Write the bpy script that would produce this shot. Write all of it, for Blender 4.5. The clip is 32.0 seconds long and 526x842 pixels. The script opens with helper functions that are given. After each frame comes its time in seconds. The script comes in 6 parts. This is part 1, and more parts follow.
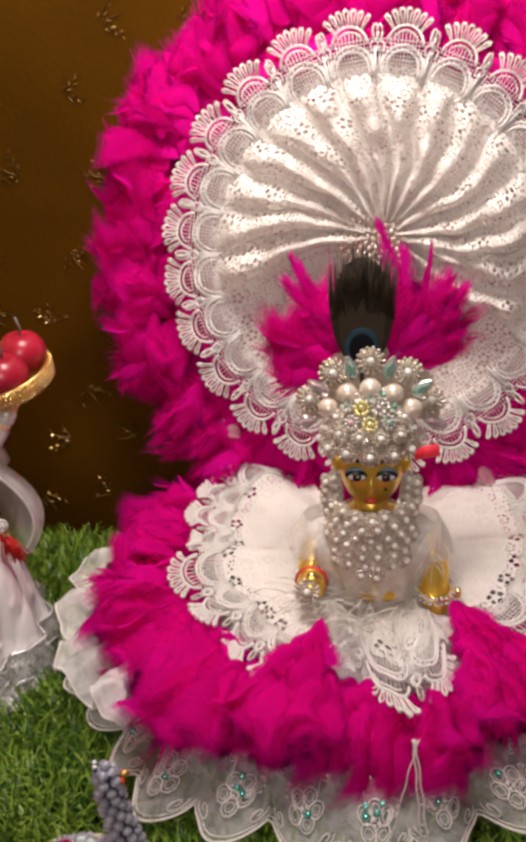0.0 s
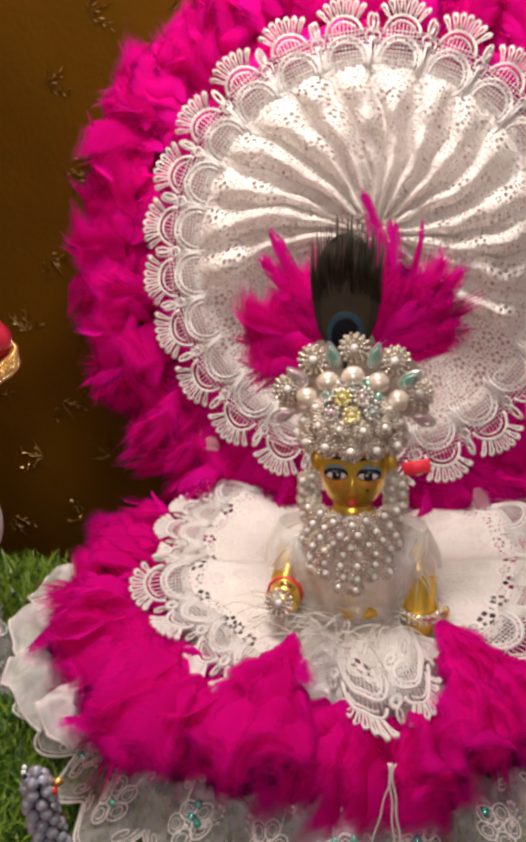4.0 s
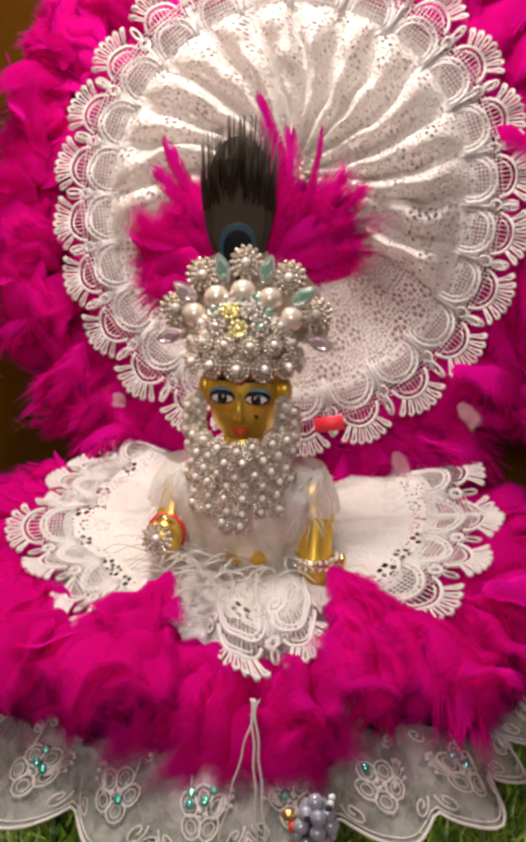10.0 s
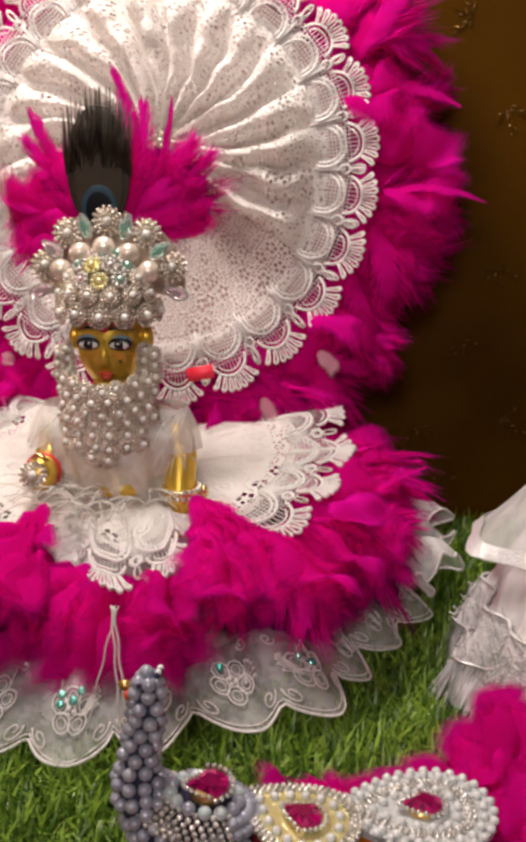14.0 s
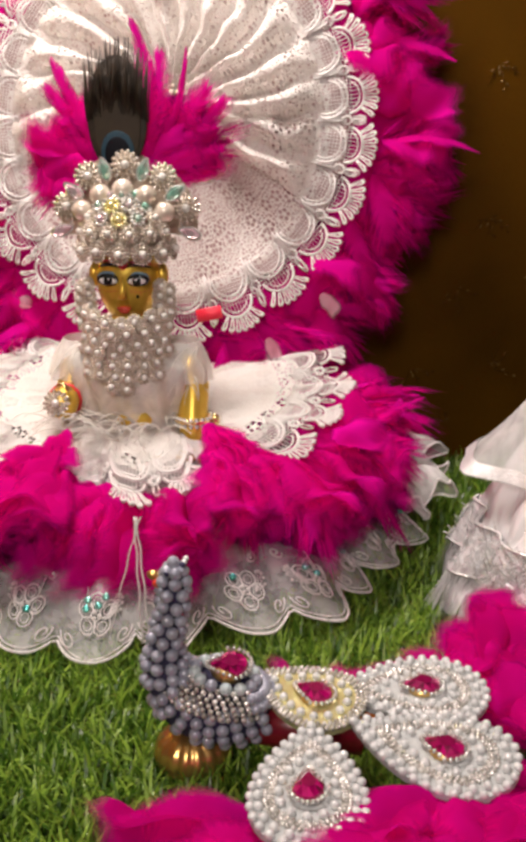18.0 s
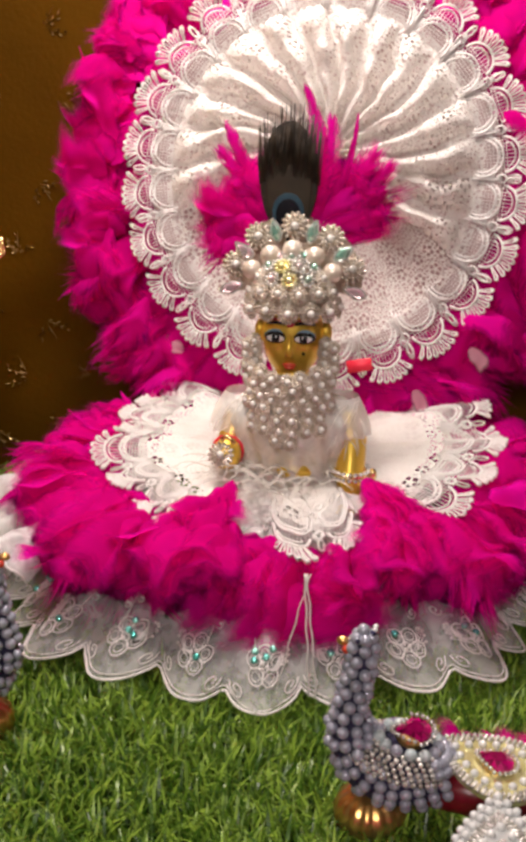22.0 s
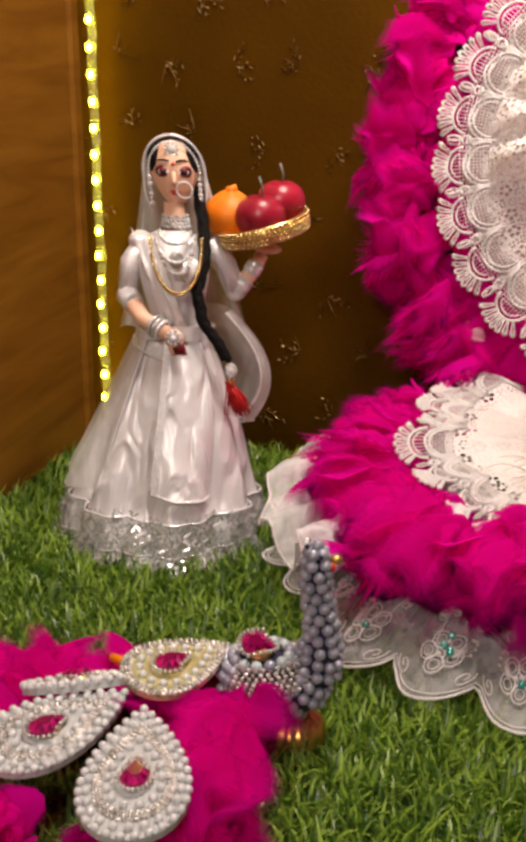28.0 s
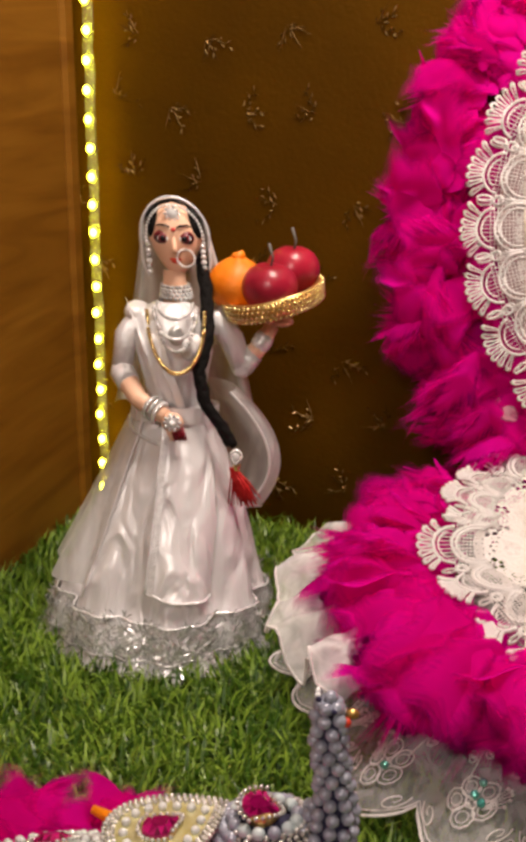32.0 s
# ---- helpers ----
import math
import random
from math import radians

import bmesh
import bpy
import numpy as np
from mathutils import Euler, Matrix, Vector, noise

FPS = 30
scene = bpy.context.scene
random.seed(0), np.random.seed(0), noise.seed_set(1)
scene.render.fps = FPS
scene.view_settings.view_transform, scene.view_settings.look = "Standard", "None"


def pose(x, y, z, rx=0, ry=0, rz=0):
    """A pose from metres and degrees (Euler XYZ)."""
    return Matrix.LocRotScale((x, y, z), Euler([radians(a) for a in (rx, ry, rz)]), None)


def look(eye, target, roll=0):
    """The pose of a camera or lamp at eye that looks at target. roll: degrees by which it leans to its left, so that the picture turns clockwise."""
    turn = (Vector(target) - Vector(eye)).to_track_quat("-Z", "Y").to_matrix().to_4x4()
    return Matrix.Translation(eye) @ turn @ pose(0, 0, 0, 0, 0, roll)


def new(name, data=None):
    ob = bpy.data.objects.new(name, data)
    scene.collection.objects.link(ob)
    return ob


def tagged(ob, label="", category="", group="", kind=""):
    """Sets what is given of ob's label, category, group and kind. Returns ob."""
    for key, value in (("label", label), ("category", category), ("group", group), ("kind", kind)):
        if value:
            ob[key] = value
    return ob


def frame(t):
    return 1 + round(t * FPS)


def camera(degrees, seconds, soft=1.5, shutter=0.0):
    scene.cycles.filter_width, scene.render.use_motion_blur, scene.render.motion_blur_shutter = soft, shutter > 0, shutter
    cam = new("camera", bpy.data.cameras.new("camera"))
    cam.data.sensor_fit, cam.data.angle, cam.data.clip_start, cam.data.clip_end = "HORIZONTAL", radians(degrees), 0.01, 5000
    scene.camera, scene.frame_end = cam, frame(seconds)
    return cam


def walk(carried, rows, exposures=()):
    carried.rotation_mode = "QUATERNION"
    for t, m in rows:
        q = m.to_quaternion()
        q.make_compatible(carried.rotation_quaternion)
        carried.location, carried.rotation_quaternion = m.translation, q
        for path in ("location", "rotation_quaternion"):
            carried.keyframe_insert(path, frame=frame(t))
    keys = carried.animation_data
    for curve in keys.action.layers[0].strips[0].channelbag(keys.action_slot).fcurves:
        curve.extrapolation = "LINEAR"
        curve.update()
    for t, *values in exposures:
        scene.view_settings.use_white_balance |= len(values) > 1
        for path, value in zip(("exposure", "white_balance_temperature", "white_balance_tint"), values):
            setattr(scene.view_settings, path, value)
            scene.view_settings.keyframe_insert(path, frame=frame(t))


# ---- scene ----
cam = camera(27.2, 32.0, soft=4.6)
METRES, EYE, TILT, LEAN, TURN = 0.64, 0.511, -27.0, 2.2, 5.0
ROWS = [
    (0.0, 0.0, 0.0, 0.0, 0.0, 0.0, -0.0),
    (0.5, 0.0046, 0.0082, -0.0123, 0.06, 0.51, -0.12),
    (1.0, 0.0078, 0.0188, -0.029, 0.11, 1.16, -0.31),
    (1.5, 0.0131, 0.0256, -0.0413, 0.12, 1.76, -0.47),
    (2.0, 0.0188, 0.0347, -0.054, 0.16, 2.49, -0.7),
    (2.5, 0.0247, 0.0445, -0.0649, 0.19, 3.25, -0.99),
    (3.0, 0.0266, 0.0563, -0.0744, 0.23, 3.9, -1.25),
    (3.5, 0.03, 0.0706, -0.0853, 0.33, 4.66, -1.61),
    (5.5, 0.0454, 0.1305, -0.1231, 0.78, 7.1, -2.92),
    (6.0, 0.0537, 0.1491, -0.1368, 0.93, 7.78, -3.3),
    (6.5, 0.063, 0.159, -0.1465, 1.15, 8.44, -3.65),
    (7.0, 0.0675, 0.1655, -0.1541, 1.23, 8.83, -3.91),
    (7.5, 0.0728, 0.1669, -0.1667, 1.29, 9.31, -4.17),
    (8.0, 0.0838, 0.1674, -0.1815, 1.32, 9.72, -4.35),
    (8.5, 0.0966, 0.1683, -0.1947, 1.24, 10.02, -4.4),
    (9.0, 0.1168, 0.1728, -0.2087, 1.12, 10.3, -4.4),
    (9.5, 0.1295, 0.1745, -0.2152, 1.08, 10.41, -4.38),
    (10.0, 0.1438, 0.1753, -0.2246, 0.81, 10.63, -4.23),
    (10.5, 0.1554, 0.1713, -0.2329, 0.49, 10.76, -4.03),
    (11.0, 0.1644, 0.1668, -0.2399, 0.25, 10.8, -3.81),
    (11.5, 0.1766, 0.1573, -0.2508, -0.12, 10.85, -3.53),
    (12.0, 0.191, 0.1471, -0.2588, -0.5, 10.77, -3.2),
    (12.5, 0.198, 0.1408, -0.2632, -0.76, 10.72, -3.0),
    (13.0, 0.2091, 0.1271, -0.2704, -1.1, 10.59, -2.66),
    (13.5, 0.2144, 0.1137, -0.2748, -1.36, 10.47, -2.4),
    (14.0, 0.2199, 0.093, -0.2794, -1.68, 10.3, -2.12),
    (14.5, 0.2246, 0.078, -0.2846, -2.02, 10.14, -1.91),
    (16.5, 0.2196, 0.0559, -0.3153, -2.6, 9.4, -1.75),
    (17.0, 0.2163, 0.045, -0.326, -2.52, 9.27, -1.8),
    (17.5, 0.2109, 0.0403, -0.3313, -2.43, 9.22, -1.87),
    (18.0, 0.2021, 0.034, -0.3348, -2.26, 9.16, -2.03),
    (18.5, 0.1922, 0.0287, -0.3353, -2.06, 9.15, -2.18),
    (19.0, 0.1793, 0.02, -0.3335, -1.7, 9.21, -2.4),
    (19.5, 0.1661, 0.0145, -0.3301, -1.3, 9.35, -2.68),
    (20.0, 0.1577, 0.0113, -0.3271, -1.06, 9.36, -2.88),
    (20.5, 0.1455, 0.0069, -0.3221, -0.61, 9.4, -3.22),
    (21.0, 0.1334, 0.0034, -0.3156, -0.08, 9.47, -3.57),
    (21.5, 0.1233, 0.0019, -0.3085, 0.37, 9.44, -3.89),
    (22.0, 0.1123, 0.0019, -0.3005, 1.04, 9.46, -4.3),
    (22.5, 0.1012, 0.0045, -0.2915, 1.74, 9.42, -4.79),
    (23.0, 0.0916, 0.005, -0.2861, 2.24, 9.34, -5.15),
    (23.5, 0.0766, 0.0068, -0.2799, 3.09, 9.22, -5.67),
    (24.0, 0.063, 0.0086, -0.2758, 4.01, 9.07, -6.17),
    (24.5, 0.0518, 0.0124, -0.2743, 4.8, 8.91, -6.61),
    (25.0, 0.0381, 0.0216, -0.2768, 5.63, 8.69, -7.13),
    (25.5, 0.0239, 0.0321, -0.2819, 6.44, 8.44, -7.64),
    (26.0, 0.0125, 0.0359, -0.2837, 6.98, 8.18, -7.99),
    (26.5, -0.0034, 0.0422, -0.2854, 7.73, 7.82, -8.51),
    (28.5, -0.0422, 0.0847, -0.2826, 9.8, 6.78, -9.92),
    (29.0, -0.0531, 0.101, -0.2775, 10.31, 6.57, -10.19),
    (29.5, -0.0637, 0.1159, -0.271, 10.69, 6.47, -10.4),
    (30.0, -0.0678, 0.1271, -0.265, 10.85, 6.47, -10.48),
    (30.5, -0.071, 0.1392, -0.251, 10.85, 6.57, -10.54),
    (31.0, -0.0725, 0.1463, -0.2385, 10.74, 6.69, -10.51),
    (31.5, -0.0685, 0.154, -0.2182, 10.46, 6.9, -10.42),
    (32.0, -0.0601, 0.1652, -0.1967, 9.98, 7.3, -10.22),
]
walk(cam, [(t, pose(0, 0, EYE, TILT, LEAN, TURN) @ pose(METRES * x, METRES * y, METRES * z, 90 + pitch, roll, yaw)) for t, x, y, z, yaw, pitch, roll in ROWS],
     exposures=[(0.0, -0.46, 6500, 10), (6.0, -0.38, 6500, 10), (9.0, -0.3, 6500, 10), (11.0, -0.3, 6500, 10), (14.0, -0.3, 6500, 10),
                (17.0, -0.09, 6500, 10), (19.0, -0.04, 6500, 10), (21.0, -0.07, 6500, 10), (23.0, -0.17, 6500, 12), (25.0, -0.29, 6600, 13),
                (29.0, -0.3, 6950, 14), (32.0, -0.36, 6950, 12)])

# ---- light ----
world = bpy.data.worlds.new("world")
scene.world = world
world.use_nodes = True
world.node_tree.nodes["Background"].inputs[0].default_value = (1.0, 0.9, 0.78, 1)
world.node_tree.nodes["Background"].inputs[1].default_value = 0.05


def area_lamp(name, eye, target, size, watts, colour):
    data = bpy.data.lights.new(name, "AREA")
    data.shape, data.size, data.energy, data.color = "DISK", size, watts, colour
    ob = new(name, data)
    ob.matrix_world = look(eye, target)
    return ob


# added overhead light, placed for its falloff; no such lamp is seen
area_lamp("added_overhead_light", (-0.10, 0.55, 0.845), (-0.05, 0.60, 0.0), 0.28, 8.4, (1.0, 0.89, 0.82))
# front fill, added to brighten upright faces from behind the camera
area_lamp("front_fill_light", (-0.10, -1.35, 1.20), (0.0, 0.6, 0.15), 0.50, 19.5, (1.0, 0.90, 0.85))


# ---- materials ----
def material(name):
    m = bpy.data.materials.new(name)
    m.use_nodes = True
    return m, m.node_tree.nodes, m.node_tree.links, m.node_tree.nodes["Principled BSDF"]


def ramp(nodes, stops):
    r = nodes.new("ShaderNodeValToRGB")
    while len(r.color_ramp.elements) < len(stops):
        r.color_ramp.elements.new(0.5)
    for e, (p, c) in zip(r.color_ramp.elements, stops):
        e.position, e.color = p, (*c, 1)
    return r


def simple(name, dark, light, rough=0.5, metal=0.0, scale=200.0, bump=0.0, bump_scale=600.0, coat=0.0, sheen=0.0, per="object", spec=0.5, spread=0.35):
    """A surface whose colour wanders between two tones at two scales."""
    m, n, l, b = material(name)
    tex = n.new("ShaderNodeTexCoord")
    no = n.new("ShaderNodeTexNoise")
    no.inputs["Scale"].default_value = scale
    no.inputs["Detail"].default_value = 4
    l.new(tex.outputs["Object"], no.inputs["Vector"])
    if per == "object":
        info = n.new("ShaderNodeObjectInfo").outputs["Random"]
    else:
        info = n.new("ShaderNodeNewGeometry").outputs["Random Per Island"]
    add = n.new("ShaderNodeMath")
    add.operation = "MULTIPLY_ADD"
    l.new(info, add.inputs[0])
    add.inputs[1].default_value = spread
    l.new(no.outputs["Fac"], add.inputs[2])
    sub = n.new("ShaderNodeMath")
    sub.operation = "SUBTRACT"
    l.new(add.outputs[0], sub.inputs[0])
    sub.inputs[1].default_value = spread / 2
    r = ramp(n, [(0.25, dark), (0.75, light)])
    l.new(sub.outputs[0], r.inputs["Fac"])
    l.new(r.outputs["Color"], b.inputs["Base Color"])
    b.inputs["Roughness"].default_value = rough
    b.inputs["Metallic"].default_value = metal
    b.inputs["Coat Weight"].default_value = coat
    b.inputs["Coat Roughness"].default_value = 0.1
    b.inputs["Sheen Weight"].default_value = sheen
    b.inputs["Specular IOR Level"].default_value = spec
    if bump:
        no2 = n.new("ShaderNodeTexNoise")
        no2.inputs["Scale"].default_value = bump_scale
        no2.inputs["Detail"].default_value = 3
        l.new(tex.outputs["Object"], no2.inputs["Vector"])
        bp = n.new("ShaderNodeBump")
        bp.inputs["Strength"].default_value = bump
        bp.inputs["Distance"].default_value = 0.001
        l.new(no2.outputs["Fac"], bp.inputs["Height"])
        l.new(bp.outputs["Normal"], b.inputs["Normal"])
    return m


def thin(m, share, colour):
    """Lets some light through a thin sheet."""
    n, l = m.node_tree.nodes, m.node_tree.links
    out, b = n["Material Output"], n["Principled BSDF"]
    tr = n.new("ShaderNodeBsdfTranslucent")
    tr.inputs["Color"].default_value = (*colour, 1)
    mix = n.new("ShaderNodeMixShader")
    mix.inputs[0].default_value = share
    l.new(b.outputs[0], mix.inputs[1])
    l.new(tr.outputs[0], mix.inputs[2])
    l.new(mix.outputs[0], out.inputs["Surface"])
    return m


def feather_material(name, dark, light, through_colour):
    """Soft barbs: fine streaks across the vane that thin out towards its edge, in the feather's own coordinates."""
    m = thin(simple(name, dark, light, 0.9, scale=45, spread=0.4, spec=0.05), 0.64, through_colour)
    n, l = m.node_tree.nodes, m.node_tree.links
    uv = n.new("ShaderNodeUVMap")
    mp = n.new("ShaderNodeMapping")
    mp.inputs["Scale"].default_value = (55, 1.3, 1)
    l.new(uv.outputs[0], mp.inputs["Vector"])
    no = n.new("ShaderNodeTexNoise")
    no.inputs["Scale"].default_value = 1.0
    no.inputs["Detail"].default_value = 3
    l.new(mp.outputs[0], no.inputs["Vector"])
    sep = n.new("ShaderNodeSeparateXYZ")
    l.new(uv.outputs[0], sep.inputs[0])
    edge = n.new("ShaderNodeMath")
    edge.operation = "ABSOLUTE"
    l.new(sep.outputs["Y"], edge.inputs[0])
    # cover: 1 at the quill, thinning past half the width, broken up by the streaks
    thick = n.new("ShaderNodeMath")
    thick.operation = "MULTIPLY_ADD"
    l.new(no.outputs["Fac"], thick.inputs[0])
    thick.inputs[1].default_value = 2.4
    thick.inputs[2].default_value = 0.35
    cover = n.new("ShaderNodeMath")
    cover.operation = "MULTIPLY_ADD"
    l.new(edge.outputs[0], cover.inputs[0])
    cover.inputs[1].default_value = -1.28
    l.new(thick.outputs[0], cover.inputs[2])
    cover.use_clamp = True
    out = n["Material Output"]
    old = out.inputs["Surface"].links[0].from_socket
    mix = n.new("ShaderNodeMixShader")
    tr = n.new("ShaderNodeBsdfTransparent")
    l.new(cover.outputs[0], mix.inputs[0])
    l.new(tr.outputs[0], mix.inputs[1])
    l.new(old, mix.inputs[2])
    l.new(mix.outputs[0], out.inputs["Surface"])
    return m


PINK = feather_material("magenta feather", (0.62, 0.0012, 0.25), (0.90, 0.0040, 0.43), (0.94, 0.006, 0.50))


def down_material(name, dark, light, through_colour):
    """Downy tufts: dense in the middle of the vane, thinning softly to its edge and tip, with faint streaks."""
    m = thin(simple(name, dark, light, 0.95, scale=35, spread=0.4, spec=0.03), 0.62, through_colour)
    n, l = m.node_tree.nodes, m.node_tree.links
    uv = n.new("ShaderNodeUVMap")
    sep = n.new("ShaderNodeSeparateXYZ")
    l.new(uv.outputs[0], sep.inputs[0])

    def calc(op, a, b, c=None, clamp=False):
        node = n.new("ShaderNodeMath")
        node.operation, node.use_clamp = op, clamp
        for k, x in enumerate((a, b, c)):
            if isinstance(x, (int, float)):
                node.inputs[k].default_value = x
            elif x is not None:
                l.new(x, node.inputs[k])
        return node.outputs[0]

    def fade(x, start, end):
        node = n.new("ShaderNodeMapRange")
        node.interpolation_type = "SMOOTHSTEP"
        node.inputs["From Min"].default_value, node.inputs["From Max"].default_value = start, end
        l.new(x, node.inputs["Value"])
        return node.outputs[0]
    side = calc("ABSOLUTE", sep.outputs["Y"], 0.0)
    dense = calc("MULTIPLY", fade(side, 1.0, 0.25), fade(sep.outputs["X"], 1.0, 0.62))
    mp = n.new("ShaderNodeMapping")
    mp.inputs["Scale"].default_value = (38, 2.2, 1)
    l.new(uv.outputs[0], mp.inputs["Vector"])
    no = n.new("ShaderNodeTexNoise")
    no.noise_dimensions = "4D"
    no.inputs["Scale"].default_value = 1.0
    no.inputs["Detail"].default_value = 3
    l.new(mp.outputs[0], no.inputs["Vector"])
    l.new(calc("MULTIPLY", n.new("ShaderNodeObjectInfo").outputs["Random"], 60.0), no.inputs["W"])
    cover = calc("ADD", calc("MULTIPLY", dense, 1.7), calc("MULTIPLY_ADD", no.outputs["Fac"], 1.0, -0.62), None, True)
    out = n["Material Output"]
    old = out.inputs["Surface"].links[0].from_socket
    mix = n.new("ShaderNodeMixShader")
    tr = n.new("ShaderNodeBsdfTransparent")
    l.new(cover, mix.inputs[0])
    l.new(tr.outputs[0], mix.inputs[1])
    l.new(old, mix.inputs[2])
    l.new(mix.outputs[0], out.inputs["Surface"])
    return m


PALEDOWN = down_material("pale pink down", (0.74, 0.42, 0.52), (0.86, 0.62, 0.70), (0.86, 0.55, 0.64))
DOWNPINK = down_material("magenta down", (0.58, 0.0012, 0.22), (0.82, 0.0035, 0.37), (0.92, 0.006, 0.46))
FELT = simple("magenta felt", (0.50, 0.001, 0.17), (0.74, 0.003, 0.29), 0.9, scale=120, bump=0.8, bump_scale=500, spec=0.1)
BACKCLOTH = simple("pale pink backing cloth", (0.42, 0.26, 0.26), (0.58, 0.40, 0.40), 0.9, scale=60, bump=0.4, bump_scale=1500)
WISP = thin(simple("white wisp", (0.86, 0.84, 0.80), (0.93, 0.92, 0.90), 0.7, scale=90, sheen=0.3, spec=0.2), 0.5, (0.85, 0.82, 0.76))
THREAD = thin(simple("white cotton thread", (0.89, 0.85, 0.83), (0.94, 0.91, 0.90), 0.9, scale=300, bump=0.4, bump_scale=2500, per="island", spec=0.2), 0.3, (0.9, 0.86, 0.83))
CLOTH = thin(simple("white lining cloth", (0.82, 0.77, 0.74), (0.90, 0.86, 0.83), 0.9, scale=80, bump=0.4, bump_scale=1800), 0.2, (0.8, 0.74, 0.7))


def eyelet_lace(name, scale, hole):
    """Lace cloth with flower eyelets, sprays of small holes between them and raised petals, in the cloth's own metres."""
    m = thin(simple(name, (0.84, 0.79, 0.75), (0.92, 0.89, 0.86), 0.9, scale=120, bump=0.5, bump_scale=1500, spec=0.2), 0.28, (0.90, 0.86, 0.82))
    n, l = m.node_tree.nodes, m.node_tree.links

    def calc(op, a, b=None, c=None):
        node = n.new("ShaderNodeMath")
        node.operation = op
        for k, x in enumerate((a, b, c)):
            if x is None:
                continue
            if isinstance(x, (int, float)):
                node.inputs[k].default_value = x
            else:
                l.new(x, node.inputs[k])
        return node.outputs[0]
    uv = n.new("ShaderNodeUVMap")
    big = n.new("ShaderNodeTexVoronoi")
    big.voronoi_dimensions = "2D"
    big.inputs["Scale"].default_value = scale
    big.inputs["Randomness"].default_value = 0.6
    l.new(uv.outputs[0], big.inputs["Vector"])
    off = n.new("ShaderNodeVectorMath")
    off.operation = "SUBTRACT"
    l.new(uv.outputs[0], off.inputs[0])
    l.new(big.outputs["Position"], off.inputs[1])
    sep = n.new("ShaderNodeSeparateXYZ")
    l.new(off.outputs[0], sep.inputs[0])
    ang = calc("ARCTAN2", sep.outputs["Y"], sep.outputs["X"])
    rad = big.outputs["Distance"]
    hue = n.new("ShaderNodeSeparateColor")
    l.new(big.outputs["Color"], hue.inputs[0])
    turn = calc("MULTIPLY_ADD", hue.outputs[0], 6.0, ang)
    petal = calc("ABSOLUTE", calc("COSINE", calc("MULTIPLY", turn, 2.5)))
    # petal-shaped holes in a ring round the middle of every second cell
    ring = calc("LESS_THAN", calc("ABSOLUTE", calc("SUBTRACT", rad, 0.26)), calc("MULTIPLY_ADD", petal, 0.17, -0.045))
    flower = calc("MULTIPLY", ring, calc("GREATER_THAN", hue.outputs[1], 0.45))
    # concentric swirls of slits in the other cells
    swirl = calc("SINE", calc("MULTIPLY_ADD", rad, 26.0, ang))
    slits = calc("MULTIPLY", calc("GREATER_THAN", swirl, 0.55), calc("GREATER_THAN", calc("SINE", calc("MULTIPLY", turn, 7.0)), -0.1))
    slit = calc("MULTIPLY", calc("MULTIPLY", slits, calc("LESS_THAN", hue.outputs[1], 0.45)), calc("LESS_THAN", rad, 0.42))
    small = n.new("ShaderNodeTexVoronoi")
    small.voronoi_dimensions = "2D"
    small.inputs["Scale"].default_value = scale * 4.5
    small.inputs["Randomness"].default_value = 0.5
    l.new(uv.outputs[0], small.inputs["Vector"])
    dots = calc("MULTIPLY", calc("LESS_THAN", small.outputs["Distance"], hole), calc("GREATER_THAN", rad, 0.47))
    holes = calc("MAXIMUM", calc("MAXIMUM", flower, slit), dots)
    relief = calc("MULTIPLY_ADD", petal, 0.5, calc("MULTIPLY", calc("SINE", calc("MULTIPLY", rad, 24.0)), 0.6))
    bp = n.new("ShaderNodeBump")
    bp.inputs["Strength"].default_value = 0.6
    bp.inputs["Distance"].default_value = 0.0005
    l.new(relief, bp.inputs["Height"])
    l.new(bp.outputs["Normal"], n["Principled BSDF"].inputs["Normal"])
    out = n["Material Output"]
    old = out.inputs["Surface"].links[0].from_socket
    mix = n.new("ShaderNodeMixShader")
    tr = n.new("ShaderNodeBsdfTransparent")
    l.new(holes, mix.inputs[0])
    l.new(old, mix.inputs[1])
    l.new(tr.outputs[0], mix.inputs[2])
    l.new(mix.outputs[0], out.inputs["Surface"])
    return m


LACE = eyelet_lace("eyelet lace", 75, 0.17)
FANLACE = eyelet_lace("floral eyelet lace", 80, 0.30)


